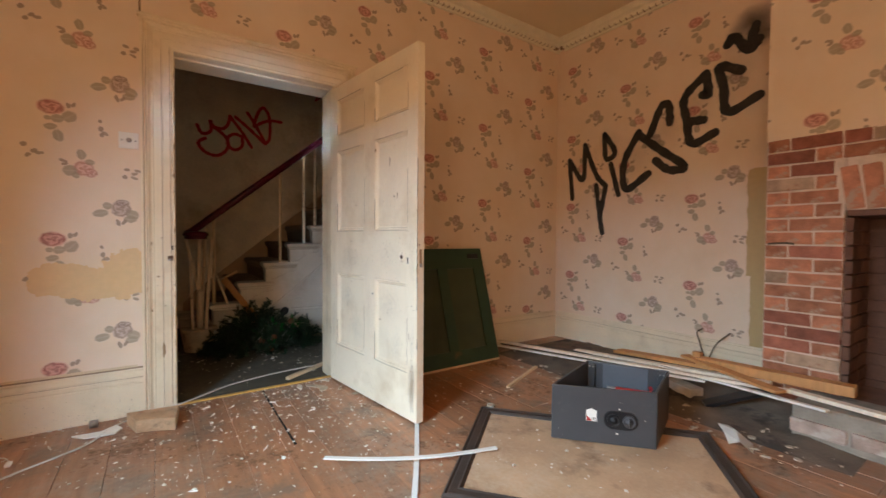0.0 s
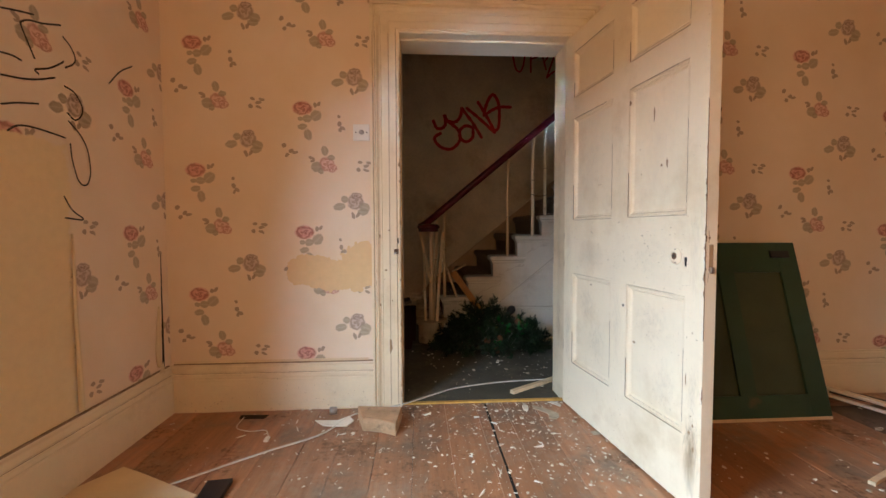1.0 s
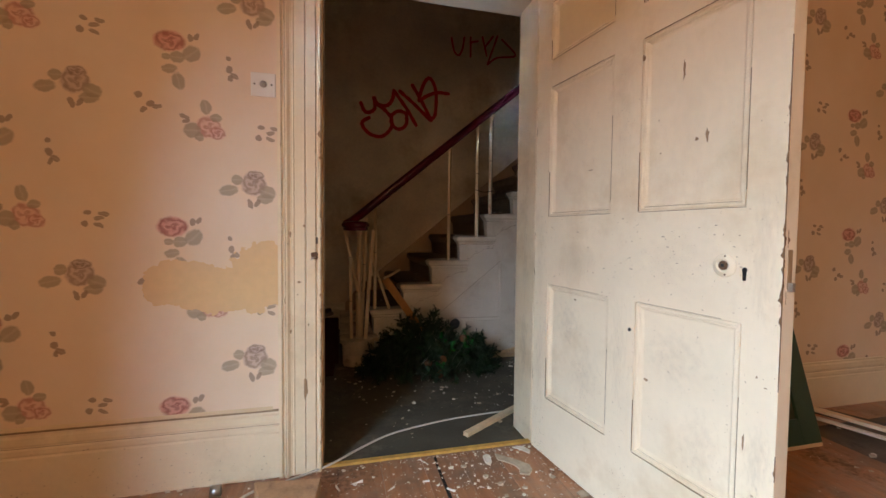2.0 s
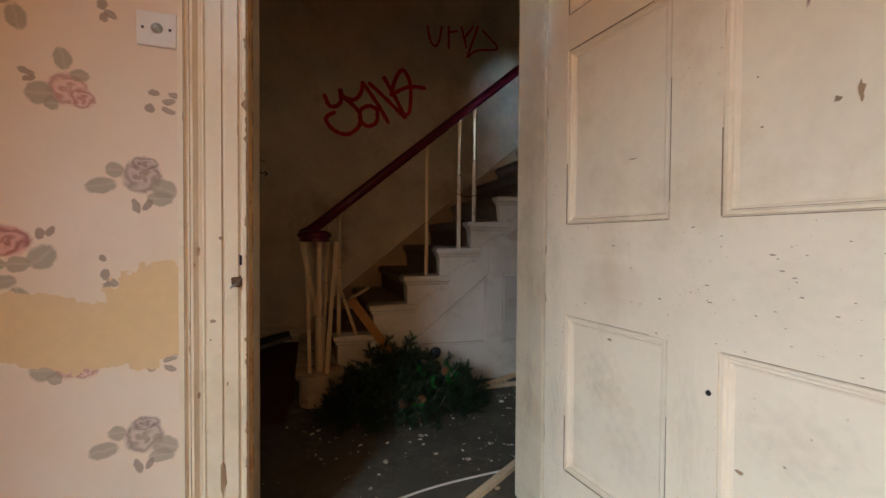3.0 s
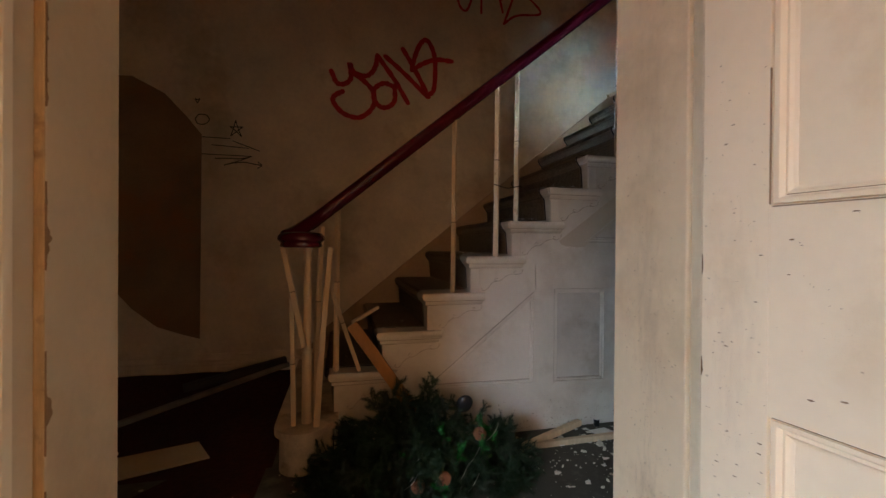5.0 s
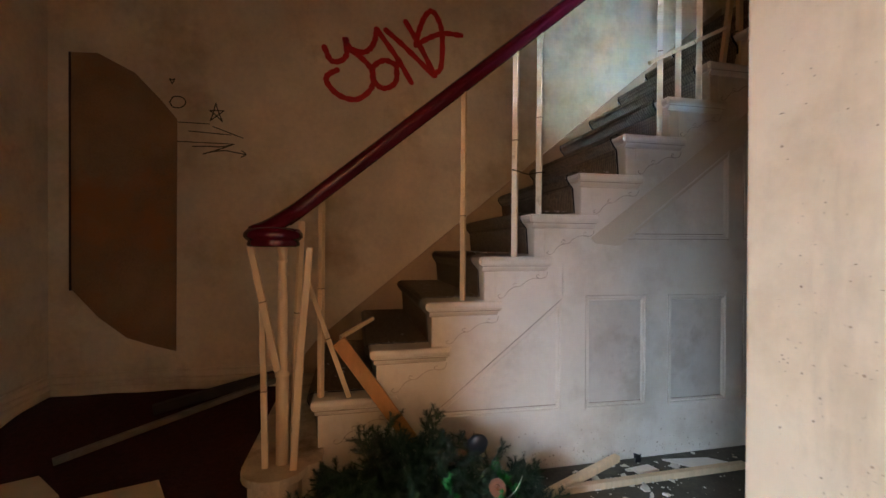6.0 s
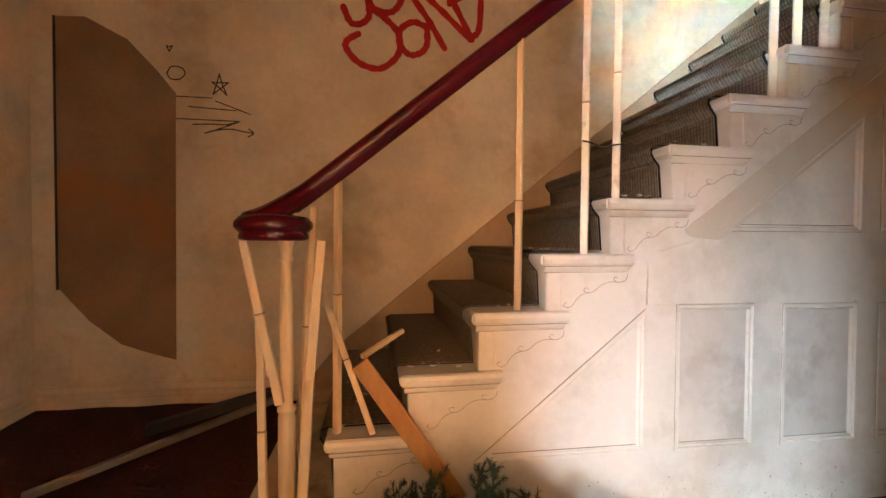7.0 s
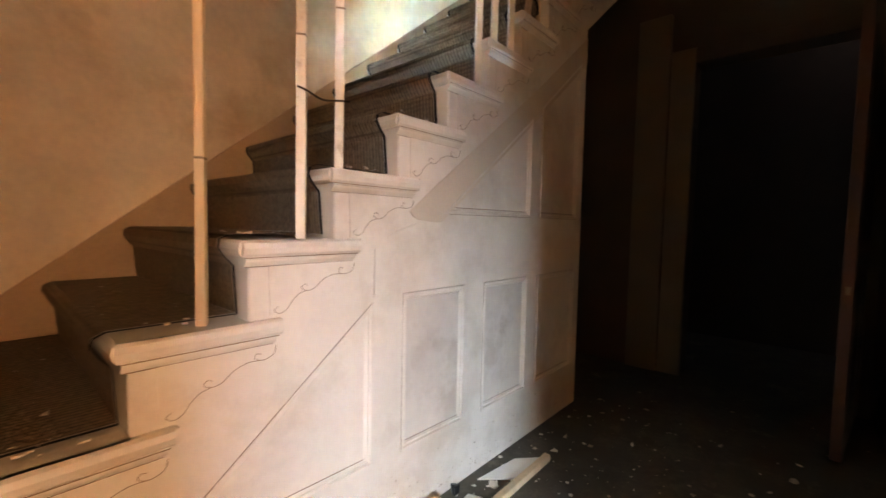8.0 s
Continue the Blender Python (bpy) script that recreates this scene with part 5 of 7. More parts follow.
BLACK_TAG += [
    [(2.17, 1.91), (2.3, 1.67), (2.28, 1.44), (2.08, 1.55)],
    [(2.17, 1.89), (1.98, 1.73), (1.79, 1.57), (1.91, 1.56), (2.02, 1.65)],
    [(2.07, 1.87), (1.98, 2.08), (1.92, 2.07), (1.91, 1.94)],
    [(1.65, 2.24), (1.8, 2.1), (1.78, 1.92), (1.74, 1.74), (1.58, 1.79)],
    [(1.76, 1.91), (1.66, 1.9)],
    [(1.65, 2.24), (1.63, 2.09), (1.67, 2.09)],
    [(1.42, 2.19), (1.56, 2.26), (1.53, 2.11), (1.5, 1.92), (1.31, 1.99)],
    [(1.51, 2.4), (1.47, 2.44), (1.38, 2.32), (1.32, 2.37)],
    [(1.38, 2.32), (1.34, 2.47)],
]
WALL_LINES = [
    [(2.202, 1.716), (2.26, 1.735), (2.318, 1.752)],
    [(2.429, 1.769), (2.355, 1.739), (2.3, 1.724), (2.272, 1.706), (2.269, 1.692), (2.291, 1.645), (2.314, 1.599)],
    [(2.194, 1.571), (2.232, 1.576), (2.263, 1.572)],
    [(2.325, 1.55), (2.314, 1.561), (2.369, 1.586), (2.419, 1.622), (2.435, 1.637)],
    [(2.437, 1.729), (2.467, 1.708), (2.489, 1.674), (2.479, 1.644), (2.441, 1.616)],
    [(2.19, 1.498), (2.258, 1.51), (2.321, 1.529), (2.391, 1.56)],
]
WALL_LINES += [
    [(2.185, 1.403), (2.243, 1.424), (2.319, 1.443)],
    [(2.201, 1.322), (2.229, 1.343), (2.27, 1.353), (2.334, 1.353), (2.424, 1.347)],
    [(2.432, 1.543), (2.478, 1.532), (2.511, 1.487), (2.504, 1.45), (2.473, 1.426), (2.44, 1.445)],
    [(2.443, 1.414), (2.497, 1.372), (2.53, 1.316), (2.54, 1.233), (2.52, 1.18), (2.481, 1.186), (2.453, 1.264), (2.446, 1.328)],
    [(2.407, 1.122), (2.44, 1.073), (2.493, 1.037), (2.408, 1.041)],
    [(2.814, 1.765), (2.734, 1.711), (2.662, 1.633)],
]

tag = thing("red_graffiti", "red sprayed graffiti lettering on the hall wall", "graffiti")
for i, s in enumerate(RED_TAG):
    part("paint_stroke", stroke(s, 0.036, lambda u, v, l: (u, YB - l, v), 0.0020 + 0.0005 * i), SPRAYRED, tag)
tag = thing("red_graffiti", "thin dull red graffiti letters high on the hall wall", "graffiti")
for i, s in enumerate(SECOND_TAG):
    part("paint_stroke", stroke(s, 0.018, lambda u, v, l: (u, YB - l, v), 0.0020 + 0.0005 * i), SPRAYRED, tag)
tag = thing("black_graffiti", "thick black sprayed lettering climbing across the wallpaper", "graffiti")
for i, s in enumerate(BLACK_TAG):
    part("paint_stroke", stroke(s, 0.050 if i < 7 else 0.064, lambda u, v, l: (XR - l, u, v), 0.0020 + 0.0005 * i), SPRAYBLACK, tag)


def film_on(name, place, alpha, parent, colour, what, scale=1.6, broken=0.7):
    """A thin film (overspray, damp, grime) that thins out from its middle, broken up by noise."""
    m = bpy.data.materials.new(name)
    m.use_nodes = True
    N, L = m.node_tree.nodes, m.node_tree.links
    b = N["Principled BSDF"]
    b.inputs["Base Color"].default_value, b.inputs["Roughness"].default_value = (*colour, 1), 0.8
    tc, ln, nz = N.new("ShaderNodeTexCoord"), N.new("ShaderNodeVectorMath"), N.new("ShaderNodeTexNoise")
    nz.inputs["Scale"].default_value, nz.inputs["Detail"].default_value = scale, 7
    ln.operation = "LENGTH"
    L.new(tc.outputs["Object"], ln.inputs[0])
    L.new(tc.outputs["Object"], nz.inputs["Vector"])
    ad, rg_n, mu = N.new("ShaderNodeMath"), N.new("ShaderNodeMapRange"), N.new("ShaderNodeMath")
    ad.operation, mu.operation = "MULTIPLY_ADD", "MULTIPLY"
    ad.inputs[1].default_value = broken
    L.new(nz.outputs[0], ad.inputs[0])
    L.new(ln.outputs["Value"], ad.inputs[2])
    rg_n.inputs["From Min"].default_value, rg_n.inputs["From Max"].default_value = 0.85 + 0.5 * broken, 0.5 * broken - 0.15
    L.new(ad.outputs[0], rg_n.inputs["Value"])
    L.new(rg_n.outputs[0], mu.inputs[0])
    mu.inputs[1].default_value = alpha
    L.new(mu.outputs[0], b.inputs["Alpha"])
    bm = bmesh.new()
    bm.faces.new([bm.verts.new((math.cos(a), math.sin(a), 0)) for a in (2 * math.pi * k / 24 for k in range(24))])
    ob = part(what, bm, m, parent)
    ob.matrix_world = place
    return ob


EASTWARD = lambda u, v, ru, rv: Matrix(((0, 0, -1, XR - 0.0016), (-ru, 0, 0, u), (0, rv, 0, v), (0, 0, 0, 1)))
INK = (0.035, 0.03, 0.027)
film_on("black_mist", EASTWARD(1.36, 2.50, 0.20, 0.15), 0.85, tag, INK, "overspray")
film_on("black_mist", EASTWARD(1.28, 2.40, 0.13, 0.10), 0.9, tag, INK, "overspray")
for u, v in ((2.71, 1.70), (2.47, 1.84), (2.2, 1.72), (1.95, 1.86), (1.72, 2.02), (1.48, 2.2)):
    film_on("black_mist", EASTWARD(u, v, 0.20, 0.24), 0.16, tag, INK, "overspray")
tag = thing("marker_lines", "thin black marker lines drawn on the stripped wall", "graffiti")
for i, s in enumerate(WALL_LINES):
    part("marker_stroke", stroke(s, 0.0065, lambda u, v, l: (XL + l, u, v), 0.0020 + 0.0004 * i), MARKER, tag)
tag = thing("scribble_bars", "thin dark marker bars scribbled on the hall wall", "graffiti")
for i, s in enumerate(([(-0.53, 1.715), (-0.36, 1.715)], [(-0.34, 1.70), (-0.17, 1.64)], [(-0.53, 1.60), (-0.22, 1.60)], [(-0.47, 1.665), (-0.24, 1.655)])):
    part("marker_stroke", stroke(s, 0.006, lambda u, v, l: (u, YB - l, v), 0.0020 + 0.0005 * i), PENCIL, tag)

mark = thing("marker_doodle", "thin dark marker star and arrow on the hall wall", "graffiti")
for i, s in enumerate(([(-0.353, 1.735), (-0.337, 1.787), (-0.323, 1.842)], [(-0.323, 1.842), (-0.307, 1.787), (-0.286, 1.733)], [(-0.286, 1.733), (-0.325, 1.772), (-0.358, 1.797)], [(-0.358, 1.797), (-0.315, 1.797), (-0.278, 1.799)], [(-0.278, 1.799), (-0.315, 1.767), (-0.353, 1.735)],
                       [(-0.573, 1.83), (-0.551, 1.864), (-0.505, 1.862), (-0.487, 1.832), (-0.515, 1.802), (-0.556, 1.803), (-0.573, 1.83)],
                       [(-0.45, 1.574), (-0.361, 1.579), (-0.295, 1.579), (-0.228, 1.596)], [(-0.228, 1.596), (-0.30, 1.565), (-0.393, 1.531)], [(-0.393, 1.531), (-0.335, 1.548), (-0.268, 1.557), (-0.215, 1.549), (-0.153, 1.54)], [(-0.18, 1.521), (-0.153, 1.54), (-0.177, 1.562)], [(-0.559, 1.940), (-0.572, 1.967), (-0.559, 1.962), (-0.546, 1.969), (-0.559, 1.940)])):
    part("marker_stroke", stroke(s, 0.007, lambda u, v, l: (u, YB - l, v), 0.0020 + 0.0004 * i), PENCIL, mark)

# dark lining board exposed on the hall wall
ol = [(-1.075, 0.726), (-1.08, 1.4), (-1.073, 2.075), (-0.944, 2.083), (-0.755, 1.987), (-0.62, 1.84), (-0.534, 1.731), (-0.537, 1.0), (-0.54, 0.348), (-0.66, 0.385), (-0.796, 0.437), (-0.94, 0.56)]
patch = thing("wall_lining_patch", "curved brown patch where hall wall lining is stripped", "wall patch")
part("lining_board", prism(bmesh.new(), ol, lambda p: (p[0], YB - 0.004, p[1]), lambda p: (p[0], YB + 0.002, p[1])), BOARDDARK, patch)
part("torn_edge", B(-1.086, YB - 0.007, 0.72, -1.076, YB - 0.001, 2.076, 0.001), DARKFRAME, patch, "dark torn edge")

# ---- fireplace: bricks, mortar, opening ----
fire = thing("brick_fireplace", "exposed red brick fireplace with soldier arch and pale mortar", "fireplace", kind="structure")
bm = bmesh.new()
box(bm, BX + 0.004, FY1 + 0.004, -0.01, XR - 0.004, BY - 0.003, 1.56)
box(bm, BX + 0.004, -0.5, -0.01, XR - 0.004, FY0, 1.56)
box(bm, BX + 0.004, FY0, FZ + 0.02, XR - 0.004, FY1, 1.56)
part("mortar_bed", bm, MORTAR, fire)
part("fireback", B(XR - 0.06, FY0, -0.01, XR - 0.004, FY1, FZ + 0.02), SOOT, fire)
part("fire_cheek", B(BX + 0.03, FY1 - 0.006, -0.01, XR - 0.06, FY1 - 0.0005, FZ), SOOT, fire)
rb = random.Random(11)


def brick_mesh(name, sx, sy, sz, seed, m):
    r = random.Random(seed)
    bm = B(-sx / 2, -sy / 2, -sz / 2, sx / 2, sy / 2, sz / 2, 0.004)
    for v in bm.verts:
        v.co += Vector((r.uniform(-1, 1), r.uniform(-1, 1), r.uniform(-1, 1))) * 0.0028
    me = bpy.data.meshes.new(name)
    bm.to_mesh(me)
    bm.free()
    me.materials.append(m)
    return me


KINDS = (BRICK, BRICK, BRICKDARK, BRICK, BRICKDARK, BRICKPALE, BRICK)
STRETCH = [brick_mesh("brick", 0.03, 0.208, 0.064, s, m) for s, m in enumerate(KINDS)]
HEADER = [brick_mesh("brick", 0.03, 0.098, 0.064, s + 10, m) for s, m in enumerate(KINDS)]
TALL = [brick_mesh("brick", 0.03, 0.068, 0.225, s, m) for s, m in ((20, BRICK), (21, BRICK), (22, BRICKDARK))]
INNER = [brick_mesh("brick", 0.208, 0.03, 0.064, s, SOOT) for s in range(30, 32)]
BACKB = [brick_mesh("brick", 0.03, 0.208, 0.064, s, SOOT) for s in range(40, 42)]


def lay(me, at, rx=0.0):
    ob = new("brick", me)
    ob.parent = fire
    ob.matrix_world = pose(*at, rx, 0, 0)
    return ob


course = 0.0752
for row in range(21):
    z = 0.034 + row * course
    y = BY - 0.004
    pat = ("s", "h") if row % 2 else ("h", "s")
    i = 0
    end = FY1 if z < FZ - 0.02 else (FY1 + 0.010 + (z - FZ) * 0.14 if z < 1.42 else 0.30)
    while y - 0.05 > end:
        kind = pat[i % 2]
        w = 0.218 if kind == "s" else 0.108
        if y - w < end + 0.05:
            w = y - end
        if w < 0.04:
            break
        me = (STRETCH if w > 0.16 else HEADER)[rb.randrange(7)]
        ob = lay(me, (BX + 0.011 + rb.uniform(-0.002, 0.003), y - w / 2, z))
        ref = 0.208 if w > 0.16 else 0.098
        ob.scale = (1, (w - 0.010) / ref, 1)
        y -= w
        i += 1
for i in range(10):
    a = -(8 - i * 1.8)
    yy = FY1 + 0.005 - 0.040 - i * 0.079
    lay(TALL[i % 3], (BX + 0.010, yy + 0.006 + 0.006 * (1 - i / 5), FZ + 0.135), a)
for row in range(15):
    z = 0.034 + row * course
    off = 0.11 if row % 2 else 0.0
    for j, (xc, ln) in enumerate(((0.105, 0.20), (0.315, 0.20)) if row % 2 else ((0.055, 0.10), (0.212, 0.20), (0.37, 0.10))):
        ob = lay(INNER[(row + j) % 2], (BX + 0.012 + xc, FY1 - 0.012, z))
        ob.scale = (ln / 0.208, 1, 1)
    for j in range(4):
        lay(BACKB[(row + j) % 2], (XR - 0.066, FY1 - 0.11 - off - j * 0.218, z))
part("soot_lintel", B(BX + 0.03, FY0, FZ - 0.01, XR - 0.06, FY1, FZ + 0.019), SOOT, fire)
part("iron_pin", tube(bmesh.new(), spline([(BX - 0.004, 1.10, 0.98), (BX - 0.012, 1.02, 0.985), (BX - 0.003, 0.98, 0.98)], 4), 0.006, 6), TWIG, fire)

# ---- floor boards ----
floor = thing("floor", "worn reddish-brown pine floorboards scattered with flakes", "floor", kind="structure")
part("underfloor", B(XL, -0.9, -0.12, XR, YW + 0.08, -0.024), SUBFLOOR, floor)
rf = random.Random(3)
x, i = XL, 0
while x < XR - 0.01:
    w = min(rf.choice((0.158, 0.166, 0.172)), XR - x)
    cut = rf.uniform(-0.3, 1.9)
    for y0, y1 in ((-0.9, cut - 0.0015), (cut + 0.0015, YW + 0.0)):
        bm = B(x + 0.0009, y0, -0.023, x + w - 0.0009, y1, rf.uniform(-0.0008, 0.0008), 0.0010)
        part("floorboard", bm, BOARD, floor)
    x += w

# ---- things in the room ----
# steel box, open on top
A0, A1 = Vector((1.525, 1.530)), Vector((1.838, 1.178))
ax = (A1 - A0).normalized()
safe_ang = math.degrees(math.atan2(ax.y, ax.x))
BOXM = pose(A0.x, A0.y, 0.026, 0, 0, safe_ang)
safe = thing("steel_box", "open-topped grey steel box with round lock dials and a sticker", "strongbox", at=BOXM)
SW, SD, SH = (A1 - A0).length, 0.50, 0.265
t = 0.012
part("front", B(0, 0, 0, SW, t, SH, 0.004), SAFE, safe)


def racked(bm):
    """The box is knocked out of square: its back stands narrower and off to one side."""
    for v in bm.verts:
        a, b = v.co.x / SW, v.co.y / SD
        v.co.x = (1 - b) * a * SW + b * (0.208 + a * 0.411)
        v.co.y = b * (0.4665 - 0.0895 * a)
    return bm


part("back", racked(B(0, SD - t, 0, SW, SD, SH, 0.004)), SAFE, safe)
part("back_plate", racked(B(0.10, SD - t - 0.005, 0.05, 0.36, SD - t - 0.0005, SH - 0.006, 0.002)), SAFEPALE, safe, "paler blue-grey inner plate")
part("side", racked(B(0, t, 0, t, SD - t, SH, 0.003)), SAFE, safe)
part("side", racked(B(SW - t, t, 0, SW, SD - t, SH, 0.003)), SAFE, safe)
part("bottom", racked(B(t, t, 0.002, SW - t, SD - t, 0.014)), SAFE, safe)
for x0 in (t + 0.001, SW - t - 0.046):
    part("corner_flange", racked(B(x0, SD - t - 0.022, 0.02, x0 + 0.045, SD - t - 0.006, SH - 0.008, 0.003)), SAFE, safe)
    for dx in (0.010, 0.030):
        part("corner_rivet", racked(B(x0 + dx, SD - t - 0.025, SH - 0.026, x0 + dx + 0.007, SD - t - 0.0215, SH - 0.019, 0.001)), STEEL, safe)
cap_pts = [(0.315 + (0.045 if math.cos(a) > 0 else -0.045) * 0.72 + 0.043 * math.cos(a), 0.120 + 0.043 * math.sin(a)) for a in (2 * math.pi * k / 28 + 0.01 for k in range(28))]
lock = part("lock_plate", prism(bmesh.new(), cap_pts, lambda p: (p[0], -0.006, p[1]), lambda p: (p[0], 0.002, p[1])), BLACK, safe, "black oval lock plate")
for dx, r in ((-0.033, 0.029), (0.036, 0.029)):
    bm = lathe(bmesh.new(), [(r, 0), (r, 0.006), (r * 0.86, 0.008), (r * 0.8, 0.005), (r * 0.45, 0.005), (r * 0.4, 0.016), (0.002, 0.018)], sides=24)
    bm.transform(pose(0.315 + dx, -0.006, 0.120, 90, 0, 0))
    part("dial", bm, SAFE if dx > 0 else BLACK, lock, smooth=True)
part("dial_grip", B(0.315 + 0.033, -0.030, 0.102, 0.315 + 0.039, -0.010, 0.138, 0.002), BLACK, lock)
st = [(0.160, 0.105), (0.208, 0.105), (0.208, 0.155), (0.184, 0.165), (0.160, 0.155)]
stick_ob = part("sticker", prism(bmesh.new(), st, lambda p: (p[0], -0.0025, p[1]), lambda p: (p[0], 0.001, p[1])), PAPERWHITE, safe, "white paper sticker")
st = [(0.163, 0.107), (0.186, 0.107), (0.163, 0.130)]
part("sticker_patch", prism(bmesh.new(), st, lambda p: (p[0], -0.0045, p[1]), lambda p: (p[0], -0.0025, p[1])), REDPL, stick_ob)
bars = bmesh.new()
box(bars, 0.188, -0.0045, 0.118, 0.204, -0.0025, 0.122)
box(bars, 0.188, -0.0045, 0.110, 0.202, -0.0025, 0.113)
part("print_bars", bars, DARKFRAME, stick_ob)
tool = thing("red_tool", "red plastic tool lying in the steel box", "tool", at=BOXM @ pose(0.405, 0.262, 0.163, 0, 2, -6))
part("handle", B(-0.075, -0.013, 0.0, 0.085, 0.013, 0.022, 0.007), REDPL, tool)
part("hook", tube(bmesh.new(), [(0.080, 0, 0.011), (0.094, 0, 0.018), (0.098, 0, 0.036), (0.090, 0, 0.046)], 0.009, 8), REDPL, tool)
part("jaw", B(-0.115, -0.008, 0.006, -0.070, 0.008, 0.020, 0.004), STEEL, tool, "bare metal jaw")
# added lumpy filler: keeps the box inside dark and carries the tool
filler = racked(B(0.025, 0.03, 0, SW - 0.025, SD - 0.16, 0.145, 0.02))
for v in filler.verts:
    v.co.z += 0.02 * noise.noise(v.co * 9)
filler.transform(BOXM @ pose(0, 0, 0.0145, 0, 0, 0))
solid("dark_filler", filler, BLACK, "added dark filler in the steel box under the tool", "rag")

# framed panel lying on the floor
F0, F2 = Vector((1.475, 2.005)), Vector((2.205, 1.142))
fx = (F2 - F0).normalized()
fang = math.degrees(math.atan2(fx.y, fx.x))
FL, FWD, BWI = 1.16, 0.855, 0.068
pan = thing("framed_panel", "brown panel in a dark moulded wooden frame lying flat", "panel", at=pose(F0.x, F0.y, 0.0035, 0, 0, fang))
part("board", B(BWI - 0.01, -FWD + BWI - 0.01, 0.004, FL - BWI + 0.01, -BWI + 0.01, 0.018), PANELBOARD, pan)
for a, b in (((0, 0), (FL, 0)), ((FL, 0), (FL, -FWD)), ((FL, -FWD), (0, -FWD)), ((0, -FWD), (0, 0))):
    a, b = Vector((*a, 0)), Vector((*b, 0))
    d = (b - a).normalized()
    inn = Vector((d.y, -d.x, 0))
    prof = [(0, 0), (0, 0.024), (0.008, 0.030), (0.016, 0.024), (0.022, 0.027), (0.050, 0.027), (0.056, 0.031), (BWI - 0.004, 0.024), (BWI, 0.018), (BWI, 0)]
    part("frame_bar", prism(bmesh.new(), prof, lambda p: a + p[0] * (inn + d) + Vector((0, 0, p[1])), lambda p: b + p[0] * (inn - d) + Vector((0, 0, p[1]))), DARKFRAME, pan)

# green shutter leaning on the wall
gs = thing("green_shutter", "dark green panelled shutter leaning against the wallpaper", "shutter", at=pose(1.40, 2.715, 0.02, -16.5, 0, 0))
GW, GH = 0.862, 0.93
for x0, x1 in ((0, 0.09), (GW - 0.11, GW)):
    part("stile", B(x0, 0, 0, x1, 0.034, GH, 0.002), GREEN, gs)
part("rail", B(0.09, 0.0006, 0, GW - 0.11, 0.0334, 0.11), GREEN, gs)
part("rail", B(0.09, 0.0006, GH - 0.17, GW - 0.11, 0.0334, GH), GREEN, gs)
part("muntin", B(0.385, 0.0006, 0.11, 0.475, 0.0334, GH - 0.17), GREEN, gs)
part("panel", B(0.09, 0.012, 0.11, 0.385, 0.024, GH - 0.17), GREENPANEL, gs)
part("panel", B(0.475, 0.012, 0.11, GW - 0.11, 0.024, GH - 0.17), GREENPANEL, gs)
part("bottom_edge", B(0, 0.001, -0.016, GW, 0.033, 0.0), HARDBOARD, gs, "pale bare bottom edge")
part("rim_lock", B(GW - 0.16, -0.012, GH - 0.09, GW - 0.05, 0.0, GH - 0.05, 0.003), BLACK, gs)

# white strips crossing on the floor
def lath(name, a, b, w, h, z, material, label, category, group="", sag=0.0):
    a, b = Vector((*a, z)), Vector((*b, z))
    d = (b - a).normalized()
    s = Vector((-d.y, d.x, 0)) * w / 2
    bm = bmesh.new()
    n = 7
    rows = []
    for i in range(n):
        p = a.lerp(b, i / (n - 1)) + Vector((-d.y, d.x, 0)) * sag * math.sin(math.pi * i / (n - 1))
        rows.append([bm.verts.new(p + s), bm.verts.new(p - s), bm.verts.new(p - s + Vector((0, 0, h))), bm.verts.new(p + s + Vector((0, 0, h)))])
    for r0, r1 in zip(rows, rows[1:]):
        for j in range(4):
            bm.faces.new((r0[j], r0[(j + 1) % 4], r1[(j + 1) % 4], r1[j]))
    bm.faces.new(list(reversed(rows[0])))
    bm.faces.new(rows[-1])
    bmesh.ops.recalc_face_normals(bm, faces=bm.faces)
    return solid(name, bm, material, label, category, group)


lath("white_strip", (1.085, 2.075), (0.69, 1.44), 0.022, 0.006, 0.003, WHITEPL, "white plastic trunking strip lying on the boards", "strip", "white strips", 0.006)
lath("white_strip", (0.535, 1.937), (1.218, 1.585), 0.022, 0.006, 0.0365, WHITEPL, "white plastic strip lying across another and the frame", "strip", "white strips", -0.045)
lath("thin_stick", (1.862, 2.19), (2.35, 2.393), 0.022, 0.014, 0.002, STICK, "thin bare wooden stick lying on the floorboards", "stick")
lath("thin_stick", (0.69, 3.20), (1.10, 3.46), 0.03, 0.02, -0.013, STICK, "bare wooden stick on the hall floor at the threshold", "stick")

# ---- loose things on the room floor ----
def slab(pts, z0, z1):
    return prism(bmesh.new(), pts, lambda p: (p[0], p[1], z1), lambda p: (p[0], p[1], z0))


bm = slab([(-0.20, 2.905), (0.034, 2.876), (0.012, 2.69), (-0.07, 2.735), (-0.155, 2.755)], 0.002, 0.066)
bmesh.ops.bevel(bm, geom=bm.edges[:], offset=0.004, segments=1, affect="EDGES")
solid("wood_block", bm, mat("rough_sawn_pine", (0.47, 0.29, 0.165), 0.85, grain=0.32, scale=14, bump=0.4, stain=(0.30, 0.19, 0.12), stain_at=0.55), "rough sawn pine block lying by the door frame", "block")
solid("paper_scrap", slab([(-0.415, 2.875), (-0.30, 2.865), (-0.245, 2.915), (-0.215, 2.86), (-0.24, 2.80), (-0.36, 2.815)], 0.004, 0.010), PAPERWHITE, "torn scrap of pale card on the floor", "card")
